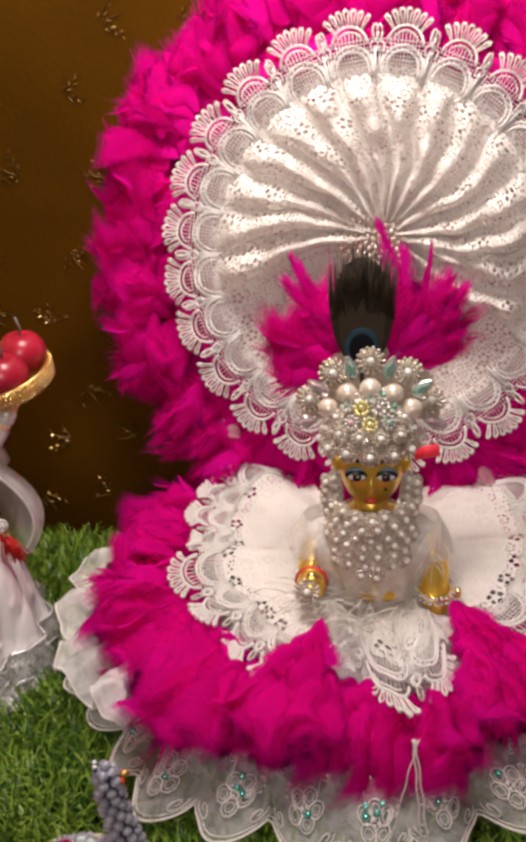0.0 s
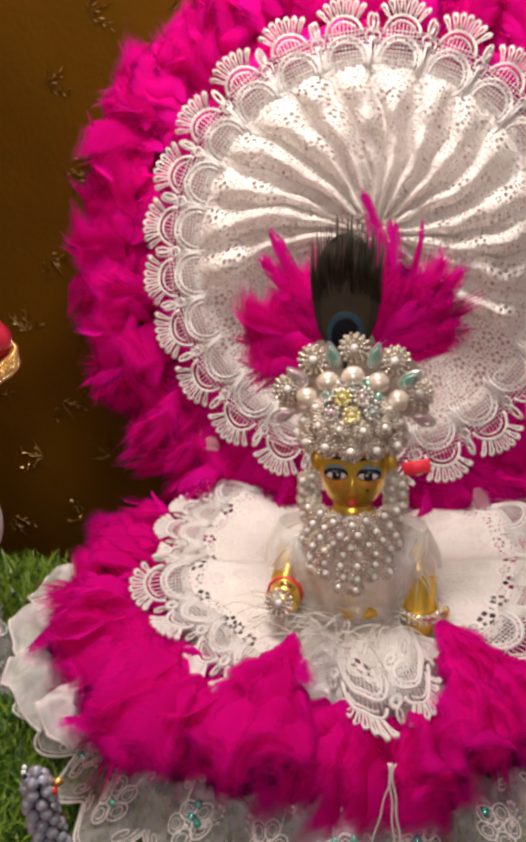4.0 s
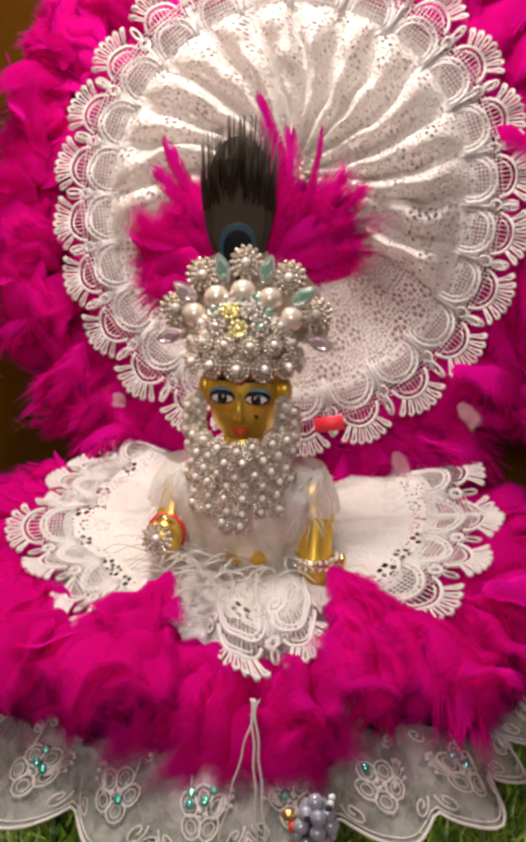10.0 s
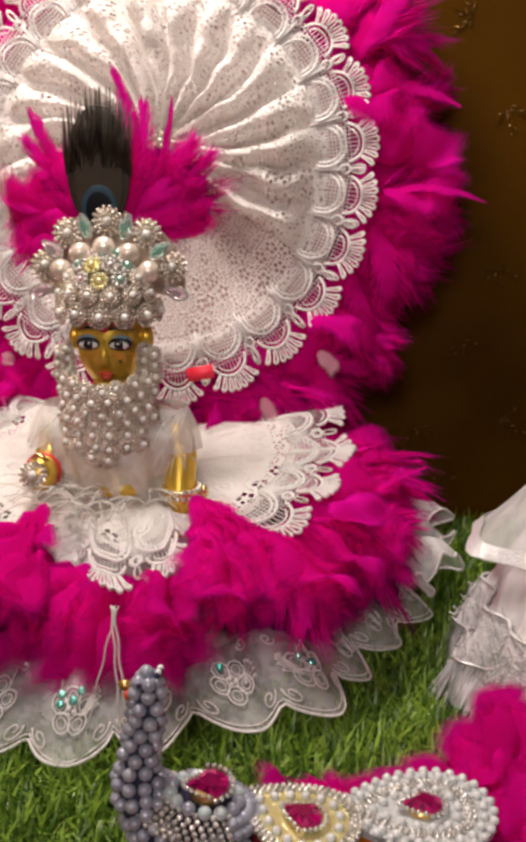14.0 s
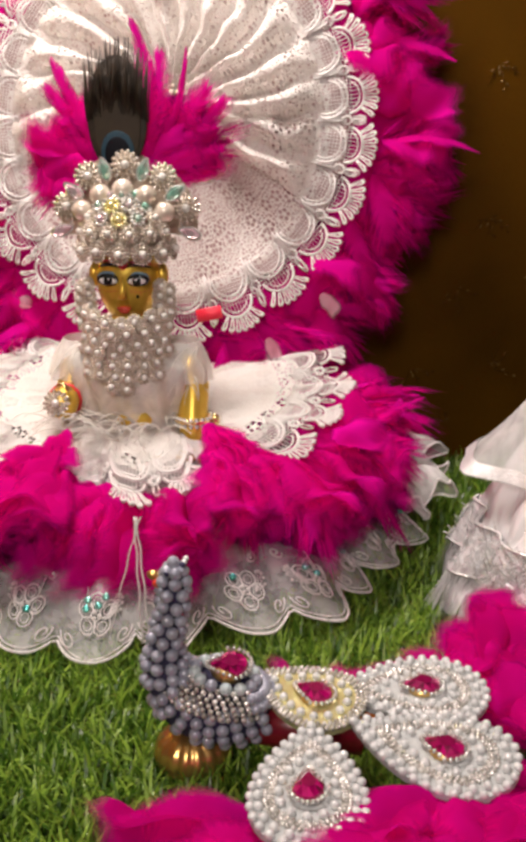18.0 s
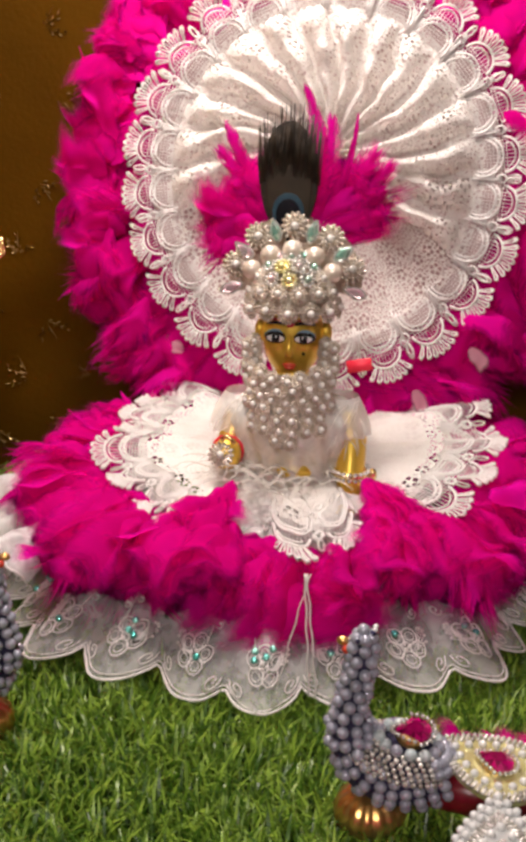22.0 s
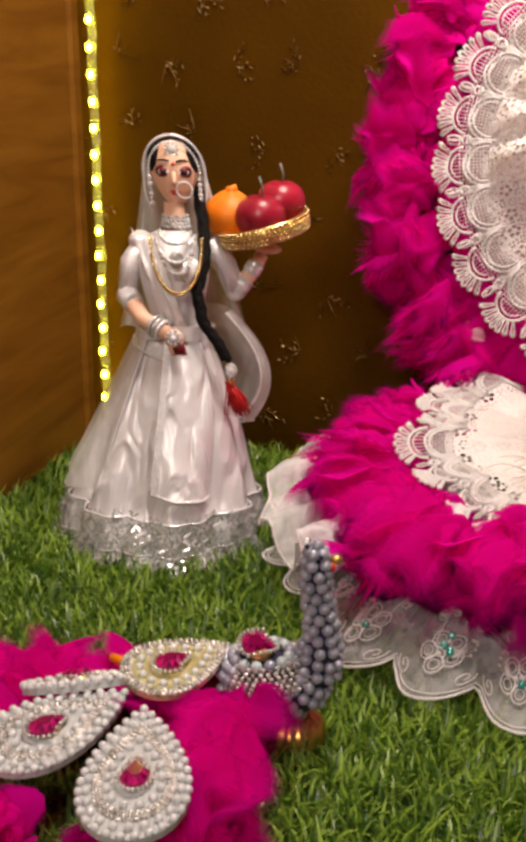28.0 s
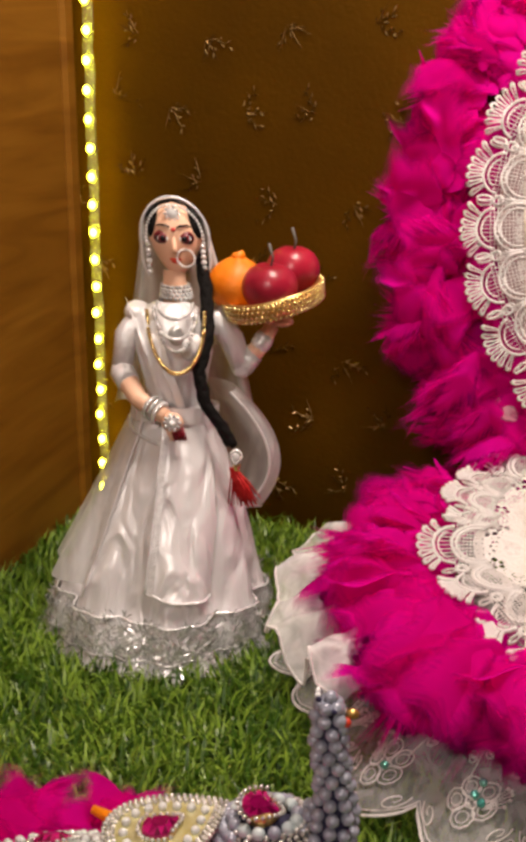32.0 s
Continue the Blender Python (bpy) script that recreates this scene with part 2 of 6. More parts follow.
def sheer(name, cover, colour, vary=0.12, stretch=(1, 1, 1), scale=70):
    m = simple(name, colour, colour, 0.5, sheen=0.4, bump=0.5, bump_scale=130)
    n, l = m.node_tree.nodes, m.node_tree.links
    out = n["Material Output"]
    mix = n.new("ShaderNodeMixShader")
    tr = n.new("ShaderNodeBsdfTransparent")
    uv = n.new("ShaderNodeTexCoord")
    no = n.new("ShaderNodeTexNoise")
    no.inputs["Scale"].default_value = scale
    no.inputs["Detail"].default_value = 5
    no.inputs["Distortion"].default_value = 1.2
    mp = n.new("ShaderNodeMapping")
    mp.inputs["Scale"].default_value = stretch
    l.new(uv.outputs["Object"], mp.inputs["Vector"])
    l.new(mp.outputs[0], no.inputs["Vector"])
    mr = n.new("ShaderNodeMapRange")
    mr.inputs["From Min"].default_value = 0.3
    mr.inputs["From Max"].default_value = 0.7
    mr.inputs["To Min"].default_value = cover - vary
    mr.inputs["To Max"].default_value = cover + vary
    l.new(no.outputs["Fac"], mr.inputs["Value"])
    l.new(mr.outputs[0], mix.inputs[0])
    l.new(tr.outputs[0], mix.inputs[1])
    l.new(n["Principled BSDF"].outputs[0], mix.inputs[2])
    l.new(mix.outputs[0], out.inputs["Surface"])
    return m


BLOUSE = sheer("thin white voile", 0.58, (0.88, 0.85, 0.81))
ORGANZA = sheer("sheer white organza", 0.26, (0.90, 0.89, 0.88), 0.13, (1, 1, 0.35), 90)
RUFFLE = sheer("crumpled white organza", 0.50, (0.92, 0.91, 0.90), 0.2, (1, 1, 1), 60)
VOILE = sheer("white shawl voile", 0.46, (0.88, 0.87, 0.86), 0.15, (1, 1, 0.4), 45)
CELLO = sheer("clear film", 0.16, (0.85, 0.85, 0.85))
PEARL = simple("white pearl", (0.62, 0.60, 0.57), (0.80, 0.78, 0.74), 0.22, coat=0.7, metal=0.03, scale=40)
MILK = simple("milky white bead", (0.58, 0.59, 0.59), (0.74, 0.74, 0.74), 0.2, coat=0.6, scale=40)
FELTWHITE = simple("pale grey felt", (0.42, 0.43, 0.43), (0.55, 0.56, 0.56), 0.8, scale=300, bump=0.6, bump_scale=1500)
CREAM_PEARL = simple("cream pearl", (0.66, 0.55, 0.45), (0.86, 0.76, 0.66), 0.20, metal=0.3, coat=0.8, scale=40)
GREY_PEARL = simple("grey pearl", (0.27, 0.28, 0.35), (0.38, 0.39, 0.47), 0.24, coat=0.7, scale=60, metal=0.15)
PALE_PEARL = simple("pale blue pearl", (0.42, 0.50, 0.52), (0.56, 0.62, 0.64), 0.24, coat=0.7, scale=60)
SILVER = simple("silver rhinestone", (0.48, 0.46, 0.43), (0.90, 0.88, 0.85), 0.18, metal=0.6, per="island", spread=0.8)
WARM = simple("warm silver wire", (0.62, 0.53, 0.43), (0.92, 0.85, 0.76), 0.22, metal=0.55, per="island", spread=0.8)
GAUZE = simple("beige metal gauze", (0.45, 0.37, 0.29), (0.66, 0.57, 0.47), 0.4, metal=0.5, scale=300, bump=0.9, bump_scale=1200)
GOLDCHAIN = simple("gold stone chain", (0.62, 0.42, 0.14), (0.90, 0.72, 0.34), 0.2, metal=0.95, per="island", spread=0.8)
GEM = simple("magenta glass stone", (0.12, 0.0, 0.03), (0.52, 0.003, 0.15), 0.12, metal=0.1, coat=0.8, scale=90, per="island", spread=0.75, spec=0.6)
CRYSTAL = simple("iridescent crystal", (0.30, 0.66, 0.52), (0.78, 0.52, 0.60), 0.05, metal=0.6, scale=260, spread=0.6, coat=1.0)
YELLOW_CRYSTAL = simple("pale yellow crystal", (0.78, 0.72, 0.26), (0.92, 0.88, 0.55), 0.08, metal=0.6, coat=1.0)
BRASS = simple("polished brass", (0.66, 0.40, 0.05), (0.86, 0.58, 0.09), 0.30, metal=0.62, scale=60, bump=0.1)
GOLD = simple("gold foil", (0.62, 0.33, 0.09), (0.85, 0.58, 0.22), 0.28, metal=0.9, scale=40, bump=0.25, bump_scale=300)
NAVY = simple("dark blue cloth core", (0.012, 0.010, 0.035), (0.03, 0.025, 0.08), 0.8)
SKIN = simple("painted peach clay", (0.84, 0.49, 0.32), (0.90, 0.57, 0.40), 0.5, scale=30, coat=0.2)
def satin(name):
    """Thin satin: soft creases that run down the cloth, with a fine weave."""
    m = simple(name, (0.74, 0.72, 0.73), (0.88, 0.86, 0.86), 0.36, scale=25, metal=0.15, spec=0.6)
    n, l, b = m.node_tree.nodes, m.node_tree.links, m.node_tree.nodes["Principled BSDF"]
    tex = n.new("ShaderNodeTexCoord")
    mp = n.new("ShaderNodeMapping")
    mp.inputs["Scale"].default_value = (1, 1, 0.22)
    l.new(tex.outputs["Object"], mp.inputs["Vector"])
    last = None
    for scale, strength, dist in ((65, 0.9, 0.009), (170, 0.12, 0.0018), (3500, 0.10, 0.0003)):
        no = n.new("ShaderNodeTexNoise")
        no.inputs["Scale"].default_value = scale
        no.inputs["Detail"].default_value = 1.5
        no.inputs["Distortion"].default_value = 0.8
        l.new(mp.outputs[0], no.inputs["Vector"])
        bp = n.new("ShaderNodeBump")
        bp.inputs["Strength"].default_value = strength
        bp.inputs["Distance"].default_value = dist
        l.new(no.outputs["Fac"], bp.inputs["Height"])
        if last:
            l.new(last.outputs["Normal"], bp.inputs["Normal"])
        last = bp
    l.new(last.outputs["Normal"], b.inputs["Normal"])
    return m


SATIN = satin("white satin")
TINSEL = simple("silver tinsel", (0.56, 0.56, 0.55), (0.97, 0.97, 0.97), 0.22, metal=0.4, per="island", spread=0.9)
BAND = simple("silver ribbon", (0.70, 0.69, 0.69), (0.90, 0.89, 0.89), 0.28, metal=0.3, scale=300, bump=0.6, bump_scale=900)
HAIR = simple("black hair thread", (0.004, 0.0035, 0.0035), (0.012, 0.010, 0.009), 0.75, scale=500, bump=0.5, bump_scale=1500, spec=0.12)
RED = simple("red thread", (0.45, 0.006, 0.008), (0.68, 0.02, 0.02), 0.6, scale=300)
MAROON = simple("maroon lacquer", (0.12, 0.004, 0.01), (0.22, 0.01, 0.02), 0.3)
APPLE = simple("red lacquered apple", (0.20, 0.003, 0.018), (0.42, 0.010, 0.034), 0.36, scale=70, coat=0.2)
ORANGE = simple("orange fruit skin", (0.80, 0.17, 0.002), (0.90, 0.25, 0.006), 0.5, scale=60, bump=0.35, bump_scale=700)
STALK = simple("grey wire stalk", (0.08, 0.07, 0.06), (0.14, 0.12, 0.10), 0.5)
WHITE = simple("white enamel", (0.80, 0.80, 0.80), (0.86, 0.86, 0.86), 0.3)
BLACK = simple("black enamel", (0.006, 0.006, 0.008), (0.014, 0.014, 0.016), 0.25)
LIP = simple("red enamel", (0.55, 0.04, 0.02), (0.70, 0.07, 0.03), 0.3)
BLUE = simple("blue grey enamel", (0.12, 0.22, 0.32), (0.22, 0.34, 0.44), 0.35)
PLUME = simple("black peacock plume", (0.010, 0.006, 0.003), (0.050, 0.030, 0.014), 0.5, scale=220, per="island", spread=0.5)
EYESPOT = simple("bronze plume eye", (0.018, 0.011, 0.005), (0.034, 0.021, 0.009), 0.7, scale=160)
TEAL = simple("teal plume eye", (0.003, 0.018, 0.035), (0.006, 0.045, 0.075), 0.6, scale=160)
INK = simple("navy plume eye", (0.001, 0.001, 0.003), (0.002, 0.002, 0.006), 0.6, spec=0.2)
SEQUIN = simple("teal sequin", (0.10, 0.55, 0.48), (0.35, 0.80, 0.70), 0.12, metal=0.7, spread=0.6)
FABRIC_RED = simple("red ribbon", (0.62, 0.01, 0.03), (0.78, 0.03, 0.07), 0.4, scale=60)


def grass_material():
    m = thin(simple("artificial grass", (0.040, 0.105, 0.008), (0.290, 0.450, 0.052), 0.36, scale=9, per="island", spread=1.0), 0.25, (0.15, 0.31, 0.03))
    return m


GRASS = grass_material()
SOIL = simple("green turf backing", (0.010, 0.030, 0.006), (0.025, 0.055, 0.012), 0.9, scale=120, bump=0.5)
WALLPAPER = simple("brown foil wallpaper", (0.055, 0.0225, 0.0007), (0.105, 0.043, 0.0015), 0.58, scale=7, bump=0.35, bump_scale=260, spec=0.06, metal=0.35)
SPRIG = simple("raised foil sprig", (0.14, 0.07, 0.014), (0.60, 0.40, 0.16), 0.26, metal=0.7, per="island", spread=0.8)
PLASTER = simple("beige plaster", (0.42, 0.36, 0.28), (0.50, 0.44, 0.35), 0.9, scale=3, bump=0.2, bump_scale=90)
CEIL = simple("white ceiling paint", (0.70, 0.67, 0.62), (0.76, 0.73, 0.68), 0.9, scale=3)
FLOORTILE = simple("pale floor tile", (0.42, 0.38, 0.33), (0.52, 0.48, 0.42), 0.3, scale=4)


def veneer():
    m, n, l, b = material("orange brown wood veneer")
    tex = n.new("ShaderNodeTexCoord")
    mp = n.new("ShaderNodeMapping")
    mp.inputs["Scale"].default_value = (6, 2.0, 16)
    l.new(tex.outputs["Object"], mp.inputs["Vector"])
    wave = n.new("ShaderNodeTexNoise")
    wave.inputs["Scale"].default_value = 2.2
    wave.inputs["Detail"].default_value = 6
    wave.inputs["Distortion"].default_value = 1.6
    l.new(mp.outputs[0], wave.inputs["Vector"])
    r = ramp(n, [(0.25, (0.135, 0.048, 0.004)), (0.5, (0.21, 0.084, 0.008)), (0.75, (0.27, 0.116, 0.013))])
    l.new(wave.outputs["Fac"], r.inputs["Fac"])
    l.new(r.outputs["Color"], b.inputs["Base Color"])
    b.inputs["Roughness"].default_value = 0.45
    b.inputs["Specular IOR Level"].default_value = 0.2
    bp = n.new("ShaderNodeBump")
    bp.inputs["Strength"].default_value = 0.12
    bp.inputs["Distance"].default_value = 0.001
    l.new(wave.outputs["Fac"], bp.inputs["Height"])
    l.new(bp.outputs["Normal"], b.inputs["Normal"])
    return m


VENEER = veneer()


def glow(name, colour, strength):
    m, n, l, b = material(name)
    b.inputs["Emission Color"].default_value = (*colour, 1)
    b.inputs["Emission Strength"].default_value = strength
    b.inputs["Base Color"].default_value = (*colour, 1)
    return m


BULB = glow("lit yellow lamp", (0.86, 0.80, 0.03), 60.0)
# glowing disc of the added overhead fixture
LAMPGLASS = glow("added lamp diffuser", (1.0, 0.9, 0.78), 3.0)
TUBE = sheer("clear cable", 0.14, (0.75, 0.75, 0.45))


# ---- building ----
class Shape:
    """Collects vertices, faces, a material number a face and cloth coordinates, and makes one mesh of them."""

    def __init__(self):
        self.v, self.f, self.m, self.t = [], [], [], []

    def add(self, verts, faces, mat=0, uv=None):
        o = len(self.v)
        self.v += [tuple(p) for p in verts]
        self.t += uv if uv else [(0.0, 0.0)] * len(verts)
        self.f += [tuple(i + o for i in f) for f in faces]
        self.m += [mat] * len(faces)
        return self

    def grid(self, fn, nu, nv, mat=0, wrap=False):
        """A sheet: fn(i / nu, j / nv) gives a point, or a point and its cloth coordinates."""
        vs, ts = [], []
        cols = nu if wrap else nu + 1
        for i in range(cols):
            for j in range(nv + 1):
                r = fn(i / nu, j / nv)
                if len(r) == 2:
                    vs.append(tuple(r[0])), ts.append(tuple(r[1]))
                else:
                    vs.append(tuple(r)), ts.append((i / nu, j / nv))
        fs = []
        for i in range(nu):
            a, b = i * (nv + 1), ((i + 1) % cols) * (nv + 1)
            fs += [(a + j, b + j, b + j + 1, a + j + 1) for j in range(nv)]
        return self.add(vs, fs, mat, ts)

    def tube(self, pts, radius, seg=5, mat=0, closed=False, flat=1.0):
        pts = [Vector(p) for p in pts]
        n = len(pts)
        vs, fs = [], []
        up = None
        for i, p in enumerate(pts):
            a, b = (pts[i - 1] if i or closed else p), (pts[(i + 1) % n] if i < n - 1 or closed else p)
            d = (b - a).normalized()
            if up is None:
                up = d.orthogonal().normalized()
            up = (up - d * up.dot(d)).normalized() if (up - d * up.dot(d)).length > 1e-6 else d.orthogonal().normalized()
            w = d.cross(up)
            r = radius[i] if isinstance(radius, (list, tuple)) else radius
            vs += [p + (up * math.cos(k * math.tau / seg) + w * math.sin(k * math.tau / seg) * flat) * r for k in range(seg)]
        for i in range(n if closed else n - 1):
            a, b = i * seg, ((i + 1) % n) * seg
            fs += [(a + k, a + (k + 1) % seg, b + (k + 1) % seg, b + k) for k in range(seg)]
        if not closed:
            fs += [tuple(range(seg))[::-1], tuple(range((n - 1) * seg, n * seg))]
        return self.add(vs, fs, mat)

    def ball(self, c, r, mat=0, nu=12, nv=8, turn=None):
        """An ellipsoid; r: one radius or three; turn: a 3x3 rotation."""
        rx, ry, rz = r if isinstance(r, (list, tuple)) else (r, r, r)
        c = Vector(c)
        vs = [Vector((0, 0, rz))]
        for j in range(1, nv):
            a = math.pi * j / nv
            vs += [Vector((rx * math.sin(a) * math.cos(math.tau * i / nu), ry * math.sin(a) * math.sin(math.tau * i / nu), rz * math.cos(a))) for i in range(nu)]
        vs.append(Vector((0, 0, -rz)))
        fs = [(0, 1 + i, 1 + (i + 1) % nu) for i in range(nu)]
        for j in range(nv - 2):
            a = 1 + j * nu
            fs += [(a + i, a + nu + i, a + nu + (i + 1) % nu, a + (i + 1) % nu) for i in range(nu)]
        a, last = 1 + (nv - 2) * nu, len(vs) - 1
        fs += [(a + i, last, a + (i + 1) % nu) for i in range(nu)]
        return self.add([c + (turn @ p if turn else p) for p in vs], fs, mat)

    def lathe(self, c, profile, seg=32, mat=0, ripple=None):
        """Turns (radius, height) pairs round a vertical axis; ripple(angle, height share) scales the radius."""
        c = Vector(c)
        n = len(profile)

        def at(u, v):
            k = min(int(v * (n - 1) + 0.5), n - 1)
            r, z = profile[k]
            a = u * math.tau
            q = ripple(a, k / (n - 1)) if ripple else 1.0
            return (c.x + r * q * math.cos(a), c.y + r * q * math.sin(a), c.z + z)
        return self.grid(lambda u, v: at(u, v), seg, n - 1, mat, wrap=True)

    def box(self, lo, hi, mat=0, bevel=0.0):
        (x0, y0, z0), (x1, y1, z1) = lo, hi
        b = bevel
        if not b:
            vs = [(x, y, z) for z in (z0, z1) for x, y in ((x0, y0), (x1, y0), (x1, y1), (x0, y1))]
            return self.add(vs, [(3, 2, 1, 0), (4, 5, 6, 7), (0, 1, 5, 4), (1, 2, 6, 5), (2, 3, 7, 6), (3, 0, 4, 7)], mat)
        rings = []
        for z, q in ((z0, b), (z0 + b, 0), (z1 - b, 0), (z1, b)):
            rings.append([(x0 + q + b, y0 + q, z), (x1 - q - b, y0 + q, z), (x1 - q, y0 + q + b, z), (x1 - q, y1 - q - b, z),
                          (x1 - q - b, y1 - q, z), (x0 + q + b, y1 - q, z), (x0 + q, y1 - q - b, z), (x0 + q, y0 + q + b, z)])
        fs = [tuple(range(8))[::-1], tuple(range(24, 32))]
        for k in range(3):
            fs += [(k * 8 + i, k * 8 + (i + 1) % 8, k * 8 + 8 + (i + 1) % 8, k * 8 + 8 + i) for i in range(8)]
        return self.add([p for r in rings for p in r], fs, mat)

    def mesh(self, name, mats, smooth=True):
        me = bpy.data.meshes.new(name)
        me.from_pydata(self.v, [], self.f)
        for m in mats if isinstance(mats, (list, tuple)) else [mats]:
            me.materials.append(m)
        me.polygons.foreach_set("material_index", np.array(self.m, dtype=np.int32))
        me.polygons.foreach_set("use_smooth", np.full(len(self.f), smooth))
        loops = np.zeros(len(me.loops), dtype=np.int32)
        me.loops.foreach_get("vertex_index", loops)
        me.uv_layers.new(name="UVMap").data.foreach_set("uv", np.array(self.t, dtype=np.float32)[loops].ravel())
        me.update()
        return me


def thing(name, label, category, at=(0, 0, 0), group="", kind="", data=None, turn=0.0):
    ob = new(name, data)
    ob.matrix_basis = pose(*at, 0, 0, turn)
    return tagged(ob, label, category, group, kind)


def part(name, data, parent, label="", m=None, mats=None, smooth=True):
    """One mesh under a thing or a part. data: a Shape (with mats) or a ready mesh."""
    if isinstance(data, Shape):
        data = data.mesh(name, mats, smooth)
    ob = new(name, data)
    ob.parent = parent
    if m is not None:
        ob.matrix_basis = m
    return tagged(ob, label)


def solid(name, shape, mats, label, category, kind="", group="", at=(0, 0, 0), turn=0.0, smooth=True):
    """A top-level thing of one mesh."""
    ob = new(name, shape.mesh(name, mats, smooth))
    ob.matrix_basis = pose(*at, 0, 0, turn)
    return tagged(ob, label, category, group, kind)


def toward(p, n, spin=0.0, scale=1.0):
    """The pose at p whose z points along n."""
    q = Vector(n).normalized().to_track_quat("Z", "Y").to_matrix().to_4x4()
    return Matrix.Translation(p) @ q @ Matrix.Rotation(spin, 4, "Z") @ Matrix.Diagonal((scale, scale, scale, 1))


# ---- room ----
s = Shape().box((-0.75, -0.05, -0.05), (0.75, 0.79, -0.006))
platform = solid("platform", s, VENEER, "wooden shelf under the artificial grass", "shelf", kind="structure", smooth=False)
s = Shape().box((-0.60, 0.79, -0.05), (0.75, 0.82, 1.10))
wall_north = solid("wall_north", s, WALLPAPER, "dark brown foil wallpaper with raised leaf sprigs", "wall", kind="structure", smooth=False)


def sprigs():
    rng = random.Random(4)
    s = Shape()

    def leaf(c, ang, ln, wd):
        d, w = Vector((math.cos(ang), 0, math.sin(ang))), Vector((-math.sin(ang), 0, math.cos(ang)))
        ring = [c - d * ln * 0.5, c - d * ln * 0.1 + w * wd, c + d * ln * 0.5, c - d * ln * 0.1 - w * wd]
        top = c + Vector((0, -0.0010, 0))
        s.add([*ring, top], [(0, 1, 4), (1, 2, 4), (2, 3, 4), (3, 0, 4)])
    for i in range(-9, 13):
        for j in range(0, 11):
            c = Vector((i * 0.056 + rng.uniform(-0.008, 0.008) + (j % 2) * 0.028, 0.7895, 0.03 + j * 0.056 + rng.uniform(-0.008, 0.008)))
            lead = rng.choice((0.35, 2.8, 1.6, 5.2)) + rng.uniform(-0.3, 0.3)
            for branch in (-0.75, 0.0, 0.7):
                a = lead + branch + rng.uniform(-0.15, 0.15)
                d, w = Vector((math.cos(a), 0, math.sin(a))), Vector((-math.sin(a), 0, math.cos(a)))
                for k in range(rng.randint(3, 6)):
                    if rng.random() < 0.22:
                        continue
                    side = -1 if k % 2 else 1
                    leaf(c + d * (0.005 + k * 0.0032) + w * side * 0.0019, a + side * rng.uniform(0.35, 0.75), rng.uniform(0.0034, 0.0056), rng.uniform(0.0005, 0.0008))
                leaf(c + d * 0.011, a, 0.020, 0.0003)
    return s


ob = part("embossed_sprigs", sprigs(), wall_north, "raised metallic leaf sprigs", mats=[SPRIG], smooth=False)
tagged(ob, kind="stuff")

# side panel of veneer with a rounded edge strip
s = Shape().box((-0.03, -0.60, -0.05), (0.0, 0.0, 1.10))
side_panel = solid("side_panel", s, VENEER, "orange brown wood veneer side panel", "panel", kind="structure", at=(-0.4245, 0.735, 0), smooth=False)
side_panel.matrix_basis = pose(-0.4165, 0.735, 0, 0, -2.0, 0)
part("edge_strip", Shape().box((-0.030, 0.0, -0.05), (0.004, 0.016, 1.10), bevel=0.003), side_panel, "paler wooden edge strip", mats=[VENEER], smooth=False)

for name, lo, hi, mat, label in (
        ("floor", (-2.0, -2.4, -0.75), (2.0, 0.9, -0.72), FLOORTILE, "pale tiled room floor"),
        ("ceiling", (-2.0, -2.4, 1.75), (2.0, 0.9, 1.80), CEIL, "white painted ceiling"),
        ("wall_south", (-2.0, -2.45, -0.75), (2.0, -2.4, 1.80), PLASTER, "beige plastered room wall"),
        ("wall_west", (-2.05, -2.4, -0.75), (-2.0, 0.9, 1.80), PLASTER, "beige plastered room wall"),
        ("wall_east", (2.0, -2.4, -0.75), (2.05, 0.9, 1.80), PLASTER, "beige plastered room wall"),
        ("wall_back", (-2.0, 0.9, -0.75), (2.0, 0.95, 1.80), PLASTER, "beige plastered room wall")):
    solid(name, Shape().box(lo, hi), mat, label, name.split("_")[0], kind="structure", smooth=False)
solid("platform_plinth", Shape().box((-0.7, 0.0, -0.72), (0.7, 0.85, -0.05)), VENEER, "wooden cabinet under the shelf", "cabinet", kind="structure", smooth=False)


# lamp string in the corner
def led_string():
    base = thing("led_light_string", "string of small lit yellow lamps in a clear cable", "light string", (-0.4150, 0.776, 0.0))
    rng = random.Random(2)
    top = 0.62
    lean = -0.0375
    pts = [(lean * z + rng.uniform(-0.0008, 0.0008), 0, z) for z in [k * 0.01 for k in range(int(top * 100))]]
    part("cable", Shape().tube(pts, 0.0040, 8), base, "clear plastic cable", mats=[TUBE])
    bulb = Shape().ball((0, 0, 0), (0.0027, 0.0026, 0.0033), 0, 10, 8).mesh("bulb", [BULB])
    for k in range(29):
        z = 0.012 + k * 0.0205
        part("bulb", bulb, base, m=pose(lean * z + rng.uniform(-0.001, 0.001), -0.0035, z))


led_string()


